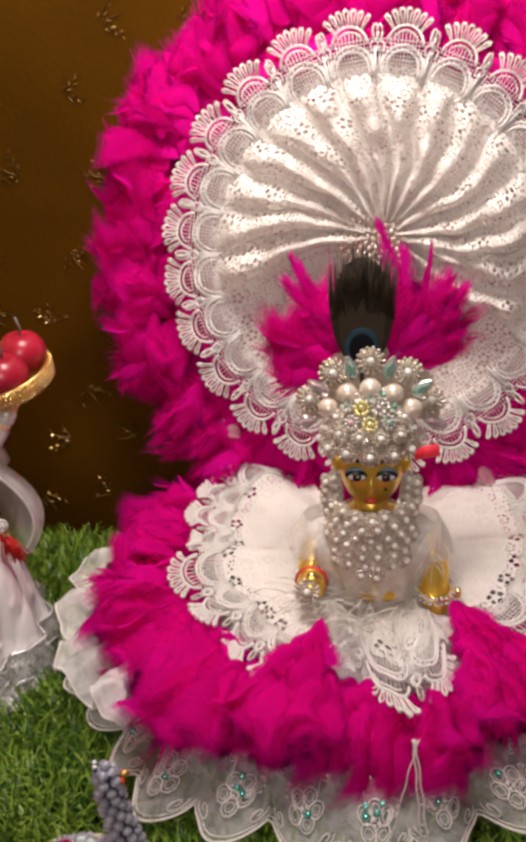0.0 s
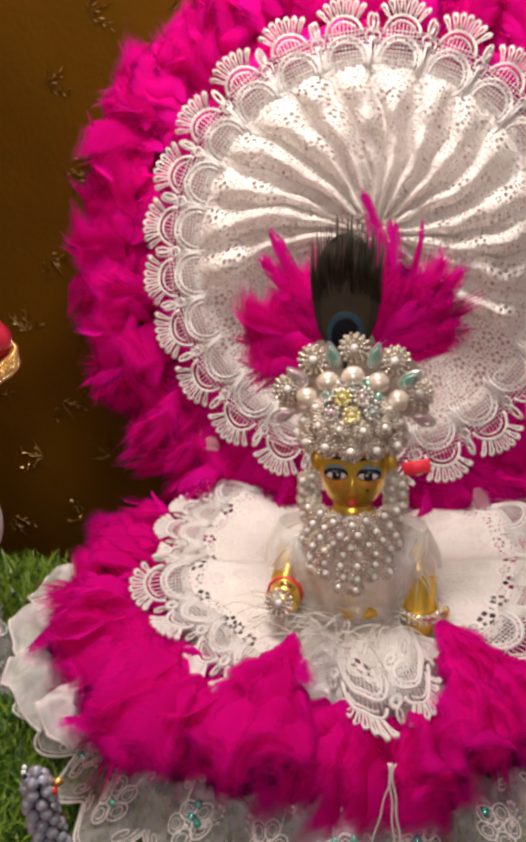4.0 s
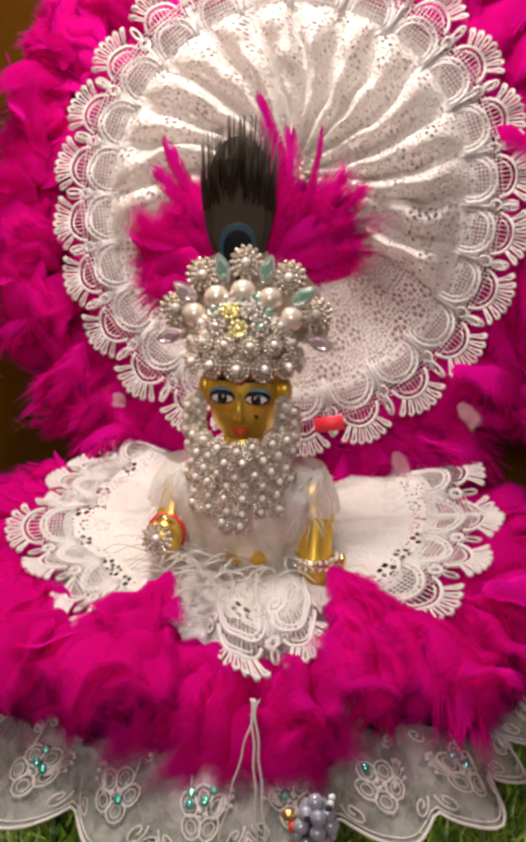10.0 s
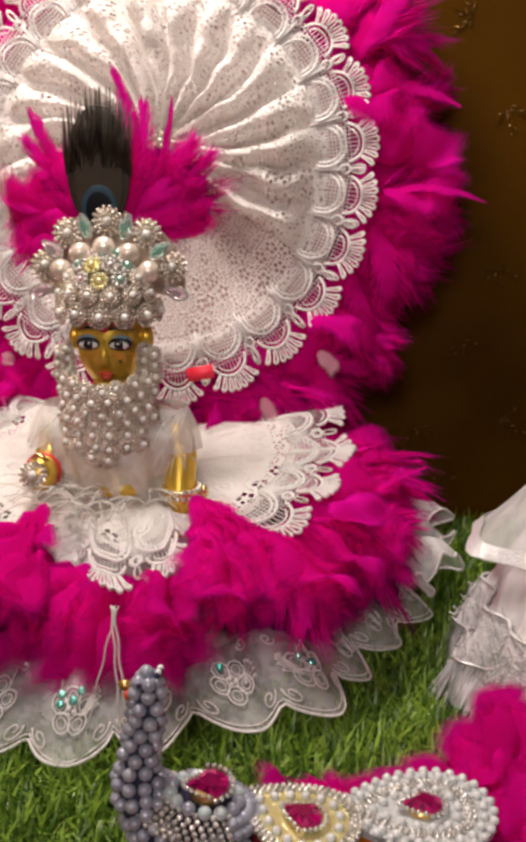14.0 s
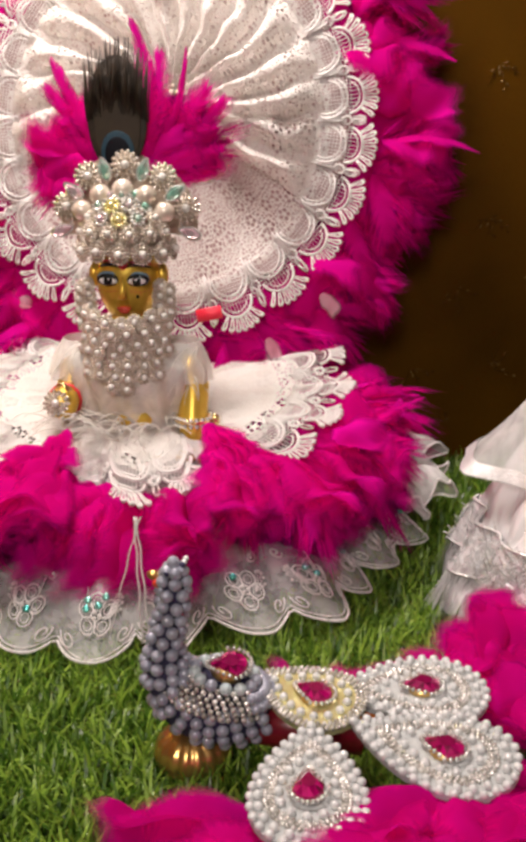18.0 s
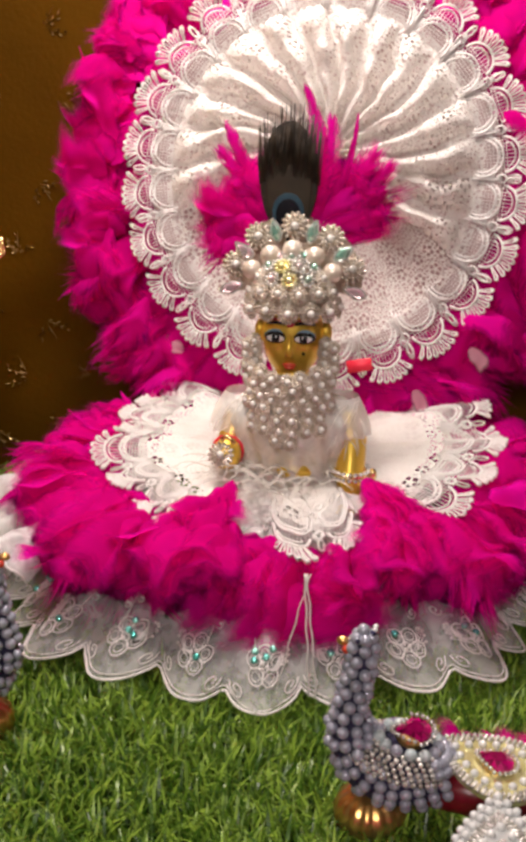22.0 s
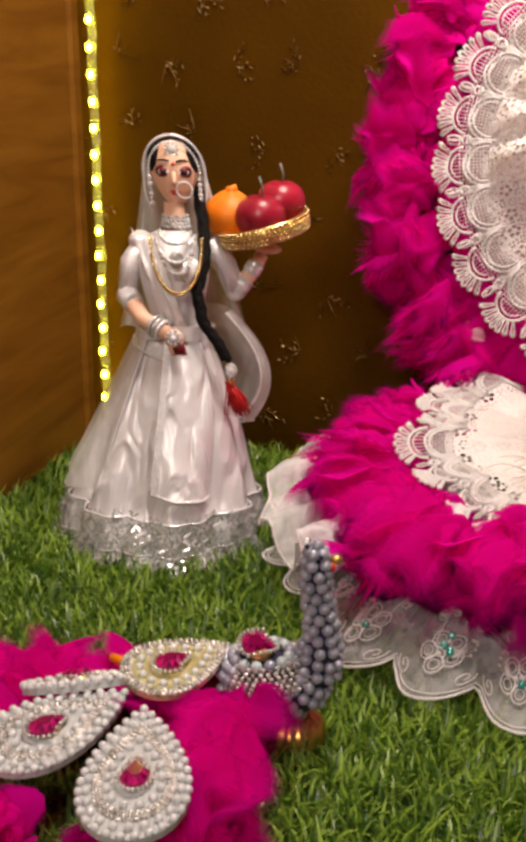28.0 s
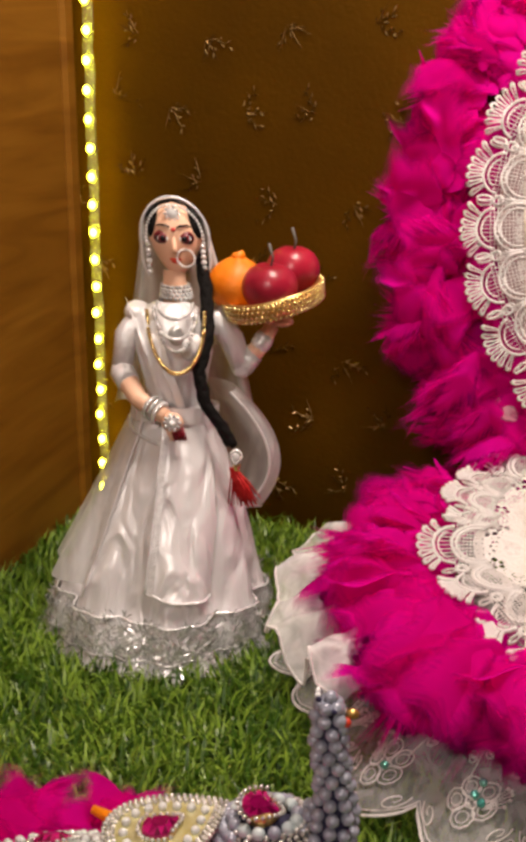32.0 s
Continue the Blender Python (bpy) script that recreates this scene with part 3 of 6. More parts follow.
# ---- grass ----
def turf():
    rng = np.random.default_rng(7)
    n = 125000
    x = rng.uniform(-0.44, 0.50, n)
    y = rng.uniform(0.16, 0.775, n)
    keep = ((x + 0.005) ** 2 + (y - 0.63) ** 2) > 0.155 ** 2
    x, y = x[keep], y[keep]
    n = len(x)
    tuft = np.sin(x * 310 + 3 * np.sin(y * 170)) * np.sin(y * 290 + 2 * np.sin(x * 150))
    ln = rng.uniform(0.011, 0.024, n) * (1 + 0.15 * tuft)
    ang = rng.uniform(0, math.tau, n) + tuft * 0.8
    lean = rng.uniform(0.35, 1.25, n)
    w = rng.uniform(0.00045, 0.0010, n)
    dx, dy = np.cos(ang), np.sin(ang)
    px, py = -dy * w, dx * w
    mid = ln * 0.55
    verts = np.zeros((n, 5, 3))
    hx = np.sin(lean * 0.6) * mid
    hz = np.cos(lean * 0.6) * mid
    tx = hx + np.sin(lean * 1.3) * (ln - mid)
    tz = hz + np.cos(lean * 1.3) * (ln - mid)
    z0 = -0.004
    verts[:, 0] = np.stack([x - px, y - py, np.full(n, z0)], 1)
    verts[:, 1] = np.stack([x + px, y + py, np.full(n, z0)], 1)
    verts[:, 2] = np.stack([x + dx * hx + px, y + dy * hx + py, z0 + hz], 1)
    verts[:, 3] = np.stack([x + dx * hx - px, y + dy * hx - py, z0 + hz], 1)
    verts[:, 4] = np.stack([x + dx * tx, y + dy * tx, z0 + tz], 1)
    me = bpy.data.meshes.new("grass")
    me.vertices.add(n * 5)
    me.vertices.foreach_set("co", verts.ravel())
    base = np.arange(n)[:, None] * 5
    idx = np.concatenate([base + np.array([0, 1, 2, 3]), base + np.array([3, 2, 4])], 1).ravel()
    me.loops.add(len(idx))
    me.loops.foreach_set("vertex_index", idx.astype(np.int32))
    me.polygons.add(n * 2)
    start = np.stack([np.arange(n) * 7, np.arange(n) * 7 + 4], 1).ravel()
    me.polygons.foreach_set("loop_start", start.astype(np.int32))
    me.materials.append(GRASS)
    me.update(calc_edges=True)
    ob = new("grass", me)
    return tagged(ob, "bright green artificial grass turf", "grass", kind="stuff")


solid("grass_backing", Shape().box((-0.45, 0.10, -0.006), (0.62, 0.785, -0.003)), SOIL, "green backing of the artificial grass", "grass mat", kind="structure", smooth=False)
turf()


# ---- feathers ----
def feather_mesh(name, mat, seed, length=0.06, width=0.018, curl=0.35, rows=56, tip=0.6, bend=0.18, droop=0.35, core=0.72, fuzz=0.4, sway=None):
    """A downy feather along x: a bent quill, a soft rounded vane on both sides and a loose fringe of barb ends."""
    rng = random.Random(seed)
    side_bend = rng.uniform(-bend, bend) if sway is None else sway
    s = Shape()

    def spine(u):
        return Vector((length * u * (1 - 0.12 * curl * u), side_bend * length * u * u, -curl * length * 0.45 * u * u))

    def full(u):
        return min(1.0, 0.30 + 2.6 * u) * max(0.20, 1 - max(0.0, (u - tip) / (1.06 - tip)) ** 2.6)
    vs, ts, fs = [], [], []
    for i in range(rows + 1):
        vs.append(spine(i / rows) + Vector((0, 0, 0.0004)))
        ts.append((i / rows * 0.5 + seed, 0.0))
    for side in (-1, 1):
        wander = rng.uniform(0, 9)
        first = len(vs)
        for i in range(rows + 1):
            u = i / rows
            d = (spine(min(u + 0.03, 1.05)) - spine(u - 0.03)).normalized()
            clump = noise.noise(Vector((u * 7, wander, 5)))
            ang = 1.05 - 0.75 * u * u + 0.22 * clump
            w = width * full(u) * (1 + 0.22 * noise.noise(Vector((u * 6, wander, 9))))
            lift = 0.55 * noise.noise(Vector((u * 4, wander, 3)))
            out = d * math.cos(ang) + Vector((0, side, 0)) * math.sin(ang)
            stray = rng.gauss(0, 0.5)
            for q, z in ((core, 0.0), (core + fuzz * rng.uniform(0.25, 0.5), 0.5), (core + fuzz * rng.uniform(0.45, 1.15), 1.4)):
                bendf = d * w * 0.32 * q * q
                jit = (d * rng.gauss(0, 0.09) + Vector((0, 0, stray * 0.10))) * w * z
                vs.append(spine(u) + out * w * q + bendf + jit + Vector((0, 0, w * (lift * q - droop * q * q))))
                ts.append((u * 0.5 + seed, side * min(1.0, q * 0.92)))
        for i in range(rows):
            a, b = first + 3 * i, first + 3 * i + 3
            ring = [(i, i + 1, b, a), (a, b, a + 1), (a, a + 1, a + 2)]
            fs += ring if side < 0 else [f[::-1] for f in ring]
    s.add(vs, fs, 0, ts)
    return s.mesh(name, [mat])


FLUFFY = [feather_mesh("feather", PINK, 10 + k, 0.046 + 0.006 * (k % 3), 0.018 + 0.003 * (k % 2), 0.3 + 0.2 * k, 140, 0.55, 0.30, 0.45, 0.42, 0.85) for k in range(6)]
SLIM = [feather_mesh("feather", PINK, 30 + k, 0.066, 0.0085, 0.9 - 0.35 * k, 84, 0.35, 0.30, 0.2, 0.6, 0.6) for k in range(4)]


def down_mesh(seed, length, width, curl, droop, mat):
    """A soft tuft along x: a smooth, cupped and ruffled vane without hard edges."""
    rng = random.Random(seed)
    bend, ph = rng.uniform(-0.3, 0.3), rng.uniform(0, 9)

    def vane(u, v):
        y = 2 * v - 1
        w = width * min(1.0, 0.45 + 2.2 * u) * (1 + 0.22 * noise.noise(Vector((u * 3, ph, y))))
        lift = 0.40 * noise.noise(Vector((u * 2.2, y * 1.2, ph)))
        x = length * u + 0.35 * w * abs(y) * (1 - 0.5 * u)
        return (x, bend * length * u * u + w * y, -curl * length * 0.45 * u * u + w * (lift - droop * y * y)), (u, y)
    return Shape().grid(vane, 16, 10).mesh("feather", [mat])


SOFT = [down_mesh(70 + k, 0.040 + 0.005 * (k % 4), 0.019 + 0.003 * (k % 3), 0.25 + 0.15 * k, 0.35 + 0.1 * (k % 3), DOWNPINK) for k in range(7)]
PALE = down_mesh(90, 0.020, 0.007, 0.5, 0.4, PALEDOWN)
STRAND = [Shape().tube([(0.028 * q, (0.004 + 0.002 * k) * math.sin(q * 2.2 + k), 0.007 * math.sin(q * 2.6) - 0.004 * q) for q in (0, 0.2, 0.4, 0.6, 0.8, 1.0)], [0.0005, 0.0005, 0.0004, 0.0004, 0.0003, 0.0002], 4).mesh("wisp", [WISP]) for k in range(3)]


# ---- lace ----
def lace_lines(half):
    """The threads of one lace scallop as (thread points (u, v), radius): u across in metres, v outward from the foot of the scallop."""
    lines = []

    def arc(c, r, a0, a1, n, rad):
        pts = [(r * math.sin(a0 + (a1 - a0) * k / n), c + r * math.cos(a0 + (a1 - a0) * k / n)) for k in range(n + 1)]
        lines.append(([(u, v) for u, v in pts if abs(u) <= half * 1.02], rad))

    # inner arch: a ladder band over a net half-moon
    for r, rad in ((0.0128, 0.0010), (0.0160, 0.0011)):
        arc(0.0005, r, -1.75, 1.75, 16, rad)
    for k in range(12):
        a = -1.45 + 2.9 * k / 11
        lines.append(([(0.0128 * math.sin(a), 0.0005 + 0.0128 * math.cos(a)), (0.0160 * math.sin(a), 0.0005 + 0.0160 * math.cos(a))], 0.0006))
    # ground net between the arches
    for k in range(9):
        lines.append(([(-half, 0.0010 + 0.0024 * k), (half, 0.0010 + 0.0024 * k)], 0.00034))
    for k in range(15):
        x = (k - 7) * 0.0024
        lines.append(([(x, -0.003), (x, 0.0150 + math.sqrt(max(0.0, 0.0110 ** 2 - x * x)) + 0.0)], 0.00034))
    # outer arch: a net half-moon that carries the fingers
    arc(0.0160, 0.0122, -1.45, 1.45, 14, 0.0012)
    arc(0.0160, 0.0090, -1.1, 1.1, 8, 0.0007)
    for k in range(7):
        q = k - 3
        u0, u1 = 0.0027 * q, 0.0046 * q
        v0, v1 = 0.0160 + math.sqrt(0.0122 ** 2 - u0 * u0), 0.0385 - 0.00050 * q * q
        for sgn in (-1, 1):
            lines.append(([(u0 + sgn * 0.0005, v0), (0.5 * (u0 + u1) + sgn * 0.0009, 0.5 * (v0 + v1)), (0.15 * u0 + 0.85 * u1 + sgn * 0.0014, 0.15 * v0 + 0.85 * v1), (u1, v1)], [0.0007, 0.0007, 0.0010, 0.0014]))
    for side in (-1, 1):
        lines.append(([(side * half + 0.0017 * math.cos(q * 0.7), 0.0240 + 0.0048 * math.sin(q * 0.7)) for q in range(10)], 0.0008))
        net_loop = [(side * half * (0.96 + 0.16 * math.cos(q * 0.7)), 0.0155 + 0.0034 * math.sin(q * 0.7)) for q in range(10)]
        lines.append((net_loop, 0.0008))
        lines.append(([(side * half, -0.006), (side * half, 0.015)], 0.0008))
        lines.append(([(side * half * 0.80, -0.004), (side * half * 0.94, 0.004), (side * half * 0.86, 0.010)], 0.0007))
    return lines


def lace_mesh(name, half, place):
    s = Shape()
    for pts, rad in lace_lines(half):
        s.tube([place(u, v) for u, v in pts], rad, 4)
    return s


# fan: lace disc with feather ring, leaning back
FAN_C = Vector((0.006, 0.722, 0.271))


def fan():
    base = thing("lace_fan", "round pleated white lace fan ringed with magenta feathers", "fan", (FAN_C.x, 0.7, 0.0))
    tilt = Matrix.Translation(Vector((0, FAN_C.y - 0.7, FAN_C.z))) @ Matrix.Rotation(radians(-12), 4, "X") @ Matrix.Rotation(radians(-3), 4, "Z")
    # local: x right, z up in the disc, -y to the viewer; the lace disc is a little taller than wide
    disc = tilt @ Matrix.Diagonal((0.975, 1, 1.04, 1))
    rng = random.Random(11)
    s = Shape()
    s.grid(lambda u, v: ((v * 0.129 + 1e-4) * math.sin(u * math.tau), 0.012 - 0.008 * v ** 4, (v * 0.129 + 1e-4) * math.cos(u * math.tau)), 48, 4, wrap=True)
    part("backing", s, base, "stiff pale pink backing disc", tilt, [BACKCLOTH])
    s = Shape().grid(lambda u, v: (((v * 0.119 + 1e-4) * math.sin(u * math.tau), 0.003 - 0.0055 * v ** 4 - 0.003 * math.cos(22 * u * math.tau) * v * v * (1 - v), (v * 0.119 + 1e-4) * math.cos(u * math.tau)), (u * 0.8, v * 0.119)), 132, 10, wrap=True)
    part("flat_lace", s, base, "flat white eyelet lace", disc, [FANLACE])
    s = Shape().tube([((0.139 + 0.002 * math.sin(k * 0.9)) * math.sin(k * math.tau / 72), 0.018, (0.139 + 0.002 * math.sin(k * 0.9)) * math.cos(k * math.tau / 72)) for k in range(72)], [0.013 + 0.002 * math.sin(k * 1.7) for k in range(72)], 10, closed=True)
    part("boa_cord", s, base, "magenta felt cord of the feather ring", tilt, [FELT])
    s = Shape()
    s.box((-0.012, 0.012, -0.262), (0.012, 0.024, 0.05), bevel=0.002)
    part("stand", s, base, "support behind the fan", tilt, [VENEER])

    # the pleated lace: one rounded puff to each scallop, none at the foot of the disc
    folds = 24
    hub = Vector((0.006, 0.012))

    def ruffle(u, v):
        a = (u - 0.5) * math.tau * 0.62 + 0.10
        g = a * folds / math.tau
        k = math.floor(g)
        f = g - k
        own = noise.noise(Vector((k * 3.7, 1.1, 4.2)))
        wide = 0.50 + 0.30 * own
        puff = max(0.0, math.cos(min(1.0, abs(f - 0.5) / (0.5 * (0.55 + 0.45 * wide))) * math.pi / 2)) ** 0.55
        grow = 0.35 + 0.65 * v ** 0.7
        end = (1 - min(1.0, v / (0.97 + 0.05 * own)) ** 7)
        side = min(1.0, max(0.0, (2.10 - abs(a - 0.1)) / 0.25))
        amp = (0.029 + 0.009 * own) * grow * (1 + 0.5 * noise.noise(Vector((k * 2.3, v * 6, 8.8)))) * end * side
        bend = 0.20 * math.sin(v * 3.0 + own * 2) * (1 - v) + 0.16 * own * math.sin(math.pi * v) + 0.05 * noise.noise(Vector((a * 4, v * 5, 2.2)))
        r = 0.008 + 0.106 * v
        ang = a + bend
        c = hub * (1 - v)
        w = 0.0016 * noise.noise(Vector((a * 9, v * 7, 1.3))) * v
        return (c.x + r * math.sin(ang), -0.004 - amp * puff - w, c.y + r * math.cos(ang)), (a * 0.10, v * 0.115)
    part("pleated_lace", Shape().grid(ruffle, 420, 26, wrap=False), base, "gathered white eyelet lace", disc, [FANLACE])

    # scalloped border
    count = 24
    half = 0.0176
    r0 = 0.1150

    def place(u, v):
        r = r0 + v
        a = u / 0.1345
        return (r * math.sin(a), -0.004 + 0.0015 * math.sin(u * 300), r * math.cos(a))
    scallop = lace_mesh("lace_scallop", half, place).mesh("lace_scallop", [THREAD])
    for k in range(count):
        a = math.tau * (k + 0.5) / count
        part("lace_scallop", scallop, base, m=disc @ Matrix.Rotation(a, 4, "Y") @ Matrix.Rotation(rng.uniform(-0.05, 0.05), 4, "Z"))
    # hub of small pearls
    bead = Shape().ball((0, 0, 0), 0.0019, 0, 8, 6).mesh("pearl", [CREAM_PEARL])
    for k in range(95):
        a, r = k * 2.399, 0.0235 * math.sqrt(k / 95)
        part("pearl", bead, base, m=tilt @ pose(r * math.cos(a), -0.010 - 0.006 * (1 - (r / 0.024) ** 2), 0.006 + r * math.sin(a)))
    part("ribbon_end", Shape().box((0.004, -0.001, -0.0045), (0.022, 0.0005, 0.0045), bevel=0.0004), base, "red ribbon end", tilt @ pose(0.024, -0.02, -0.138, 0, -12, 0), [FABRIC_RED])
    # pale downy bases that show between the feathers
    for k in range(3):
        a = rng.uniform(2.3, 2.75) * (1 if k < 2 else -1)
        r = rng.uniform(0.160, 0.178)
        m = (tilt @ Matrix.Translation((r * math.sin(a), rng.uniform(-0.004, 0.002), r * math.cos(a))) @ Matrix.Rotation(a + rng.uniform(-1.4, 1.4) - math.pi / 2, 4, "Y")
             @ Matrix.Rotation(radians(90) + rng.uniform(-0.5, 0.5), 4, "X"))
        part("pale_down", PALE, base, "pale pink down", m=m)
    # feather ring
    n = 250
    for k in range(n + 230):
        a = math.tau * k / n + rng.uniform(-0.03, 0.03)
        loose = k >= n
        if loose:
            a = rng.choice((-1, 1)) * rng.uniform(0.2, 2.9)
        r = rng.uniform(0.130, 0.158) + (0.012 if loose else 0.0)
        out = a + rng.gauss(0, 0.6) + 0.12
        depth = rng.uniform(0.004, 0.026)
        pick = rng.random()
        mesh = rng.choice(SOFT if pick < 0.5 else SLIM if pick > 0.975 else FLUFFY)
        sc = rng.uniform(0.72, 1.04)
        m = (tilt @ Matrix.Translation((r * math.sin(a) - 0.007, depth, r * math.cos(a))) @ Matrix.Rotation(out - math.pi / 2, 4, "Y")
             @ Matrix.Rotation(radians(rng.uniform(-25, 18)), 4, "Z") @ Matrix.Rotation(radians(90) + rng.uniform(-0.9, 0.9), 4, "X") @ Matrix.Diagonal((sc, sc, sc, 1)))
        part("feather", mesh, base, m=m)
    return base


fan()

# ---- dress ----
SK = Vector((-0.004, 0.625, 0.0))


def dress():
    base = thing("figurine_dress", "white lace and organza dress with magenta feather fringe", "dress", (SK.x, SK.y, 0.0))
    rng = random.Random(21)
    gores = 27

    def skirt(u, v):
        a = u * math.tau
        g = (u * gores) % 1.0
        lobe = math.sin(math.pi * g) ** 0.6
        fold = (math.cos(gores * a + math.pi) * 0.004 + math.cos(9 * a + 1.0) * 0.008) * v
        r = 0.090 + 0.100 * v ** 0.9 + fold + (0.010 * lobe - 0.004) * max(0.0, v - 0.55) / 0.45
        r *= 1 + 0.06 * noise.noise(Vector((math.cos(a) * 1.5, math.sin(a) * 1.5, 0.3))) + 0.018 * v * noise.noise(Vector((math.cos(a) * 14, math.sin(a) * 14, v * 2.5)))
        z = 0.082 - 0.070 * v ** 1.15 + 0.004 * math.sin(5 * a) * v
        z += 0.014 * (1 - lobe) * max(0.0, v - 0.5)
        if math.sin(a) > 0:
            z = z * (1 - 0.1 * math.sin(a))
        return Vector((r * math.cos(a), r * math.sin(a), max(z, 0.010)))
    part("organza_skirt", Shape().grid(lambda u, v: skirt(u, v), 324, 16, wrap=True), base, "sheer white embroidered organza skirt", mats=[ORGANZA])
    s = Shape().grid(lambda u, v: (((0.02 + 0.075 * v) * math.cos(u * math.tau)), ((0.02 + 0.075 * v) * math.sin(u * math.tau)), 0.084 - 0.080 * v ** 1.6), 48, 8, wrap=True)
    part("underskirt", s, base, "plain white net underskirt", mats=[CLOTH])
    for edge, thick in ((1.0, 0.0008), (0.975, 0.0004)):
        cord = Shape().tube([skirt(k / 360, edge) + Vector((0, 0, 0.0006)) for k in range(360)], thick, 5, closed=True)
        part("hem_cord", cord, base, "corded white hem", mats=[THREAD])
    # crumpled organza that stands out at the side and behind
    for u0, u1, seed in ((-0.31, -0.14, 2.0), (0.20, 0.31, 6.0)):
        def frill(p, q):
            u = u0 + (u1 - u0) * p
            a = -math.pi / 2 + u * math.tau
            ends = min(1.0, 5 * p, 5 * (1 - p))
            r = 0.130 + (0.076 + 0.010 * noise.noise(Vector((p * 7, seed, 0)))) * q * (0.75 + 0.25 * ends)
            r += (0.007 * math.sin(p * 26 + seed) + 0.007 * noise.noise(Vector((p * 22, q * 3, seed)))) * q
            z = 0.080 - 0.036 * q ** 1.4 + 0.010 * math.sin(p * 26 + seed + 1.2) * q + 0.013 * noise.noise(Vector((p * 17, q * 4, seed))) * (0.3 + q)
            return (r * math.cos(a), r * math.sin(a), z)
        part("organza_ruffle", Shape().grid(frill, 90, 10), base, "crumpled white organza ruffle", mats=[RUFFLE])
        part("hem_cord", Shape().tube([frill(k / 90, 1.0) for k in range(91)], 0.0009, 5), base, "corded white hem", mats=[THREAD])
    # embroidery, one motif a gore
    disc = Shape().ball((0, 0, 0), (0.0022, 0.0022, 0.0008), 0, 8, 4, Matrix.Rotation(0.9, 3, "X")).mesh("sequin", [SEQUIN])
    bead = Shape().ball((0, 0, 0), 0.0019, 0, 8, 6).mesh("bead", [PEARL])
    for g in range(gores):
        a0 = (g + 0.5) / gores
        ang = a0 * math.tau
        if math.sin(ang) > 0.75:
            continue
        s = Shape()

        def on(x, y):
            return skirt(a0 + x / (math.tau * 0.175), min(0.98, y + 0.07)) * 1.006 + Vector((0, 0, 0.0012))
        mirror = -1 if g % 2 else 1
        for k in range(5):
            b = k * math.tau / 5 + 0.3 * g
            cx, cy = 0.0064 * math.cos(b), 0.72 + 0.060 * math.sin(b)
            for size in (1.0, 0.55):
                s.tube([on(mirror * (cx + size * 0.0042 * math.cos(q * math.tau / 10)), cy + size * 0.040 * math.sin(q * math.tau / 10)) for q in range(10)], 0.00038 * size + 0.0001, 4, closed=True)
        for k in range(3):
            s.ball(on(mirror * 0.0016 * math.cos(k * 2.1), 0.72 + 0.014 * math.sin(k * 2.1)), 0.0013, 0, 6, 4)
        for cx, cy, r0, sgn in ((0.0145, 0.85, 0.0044, 1), (-0.0135, 0.86, 0.0046, -1), (0.0125, 0.58, 0.0036, -1)):
            s.tube([on(mirror * (cx + sgn * (r0 * (1 - q / 18)) * math.cos(q * 0.55)), cy + (r0 * (1 - q / 18)) * 9 * math.sin(q * 0.55)) for q in range(16)], 0.00042, 4)
        s.tube([on(mirror * (-0.006 - 0.006 * q + 0.004 * q * q), 0.66 - 0.42 * q) for q in (0, 0.25, 0.5, 0.75, 1)], 0.00042, 4)
        for k in range(8):
            q = 0.15 + 0.12 * k
            cx, cy = -0.006 - 0.006 * q + 0.004 * q * q + (0.0036 if k % 2 else -0.0036), 0.64 - 0.42 * q
            s.tube([on(mirror * (cx + 0.0022 * math.cos(w * math.tau / 7)), cy + 0.026 * math.sin(w * math.tau / 7)) for w in range(7)], 0.00042, 4, closed=True)
            s.ball(on(mirror * cx, cy), (0.0014, 0.0014, 0.0010), 0, 6, 4)
        for k in range(5):
            b = -0.5 + 0.35 * k
            tip = (0.006 + 0.0075 * math.cos(b), 0.74 - 0.085 * math.sin(b + 0.6))
            s.tube([on(mirror * 0.005, 0.74), on(mirror * tip[0], tip[1])], 0.0003, 4)
            s.ball(on(mirror * tip[0], tip[1]), 0.0010, 0, 6, 4)
        part("embroidered_motif", s, base, "white thread flower and scrolls", mats=[THREAD])
        for k in range(rng.randint(1, 4)):
            p = on(mirror * rng.uniform(-0.006, 0.006), 0.68 + rng.uniform(-0.04, 0.06)) * 1.004
            part("sequin", disc, base, m=Matrix.Translation(p + Vector((0, 0, 0.001))))
        # clear beads under the feather fringe
        for k in range(5):
            p = on(rng.uniform(-0.016, 0.016), rng.uniform(0.26, 0.38)) * 1.01
            part("bead", bead, base, m=Matrix.Translation(p + Vector((0, 0, 0.002))))

    # white lace collar: spreading petals
    rim = ((-0.50, 0.120), (-0.43, 0.130), (-0.35, 0.136), (-0.28, 0.126), (-0.235, 0.116), (-0.195, 0.134), (-0.129, 0.126), (-0.068, 0.142), (-0.036, 0.134), (-0.014, 0.098), (0.0, 0.112), (0.018, 0.136),
           (0.036, 0.153), (0.060, 0.140), (0.078, 0.124), (0.096, 0.098), (0.112, 0.106), (0.130, 0.138), (0.155, 0.148), (0.229, 0.148), (0.265, 0.152), (0.33, 0.156), (0.43, 0.130), (0.50, 0.120))

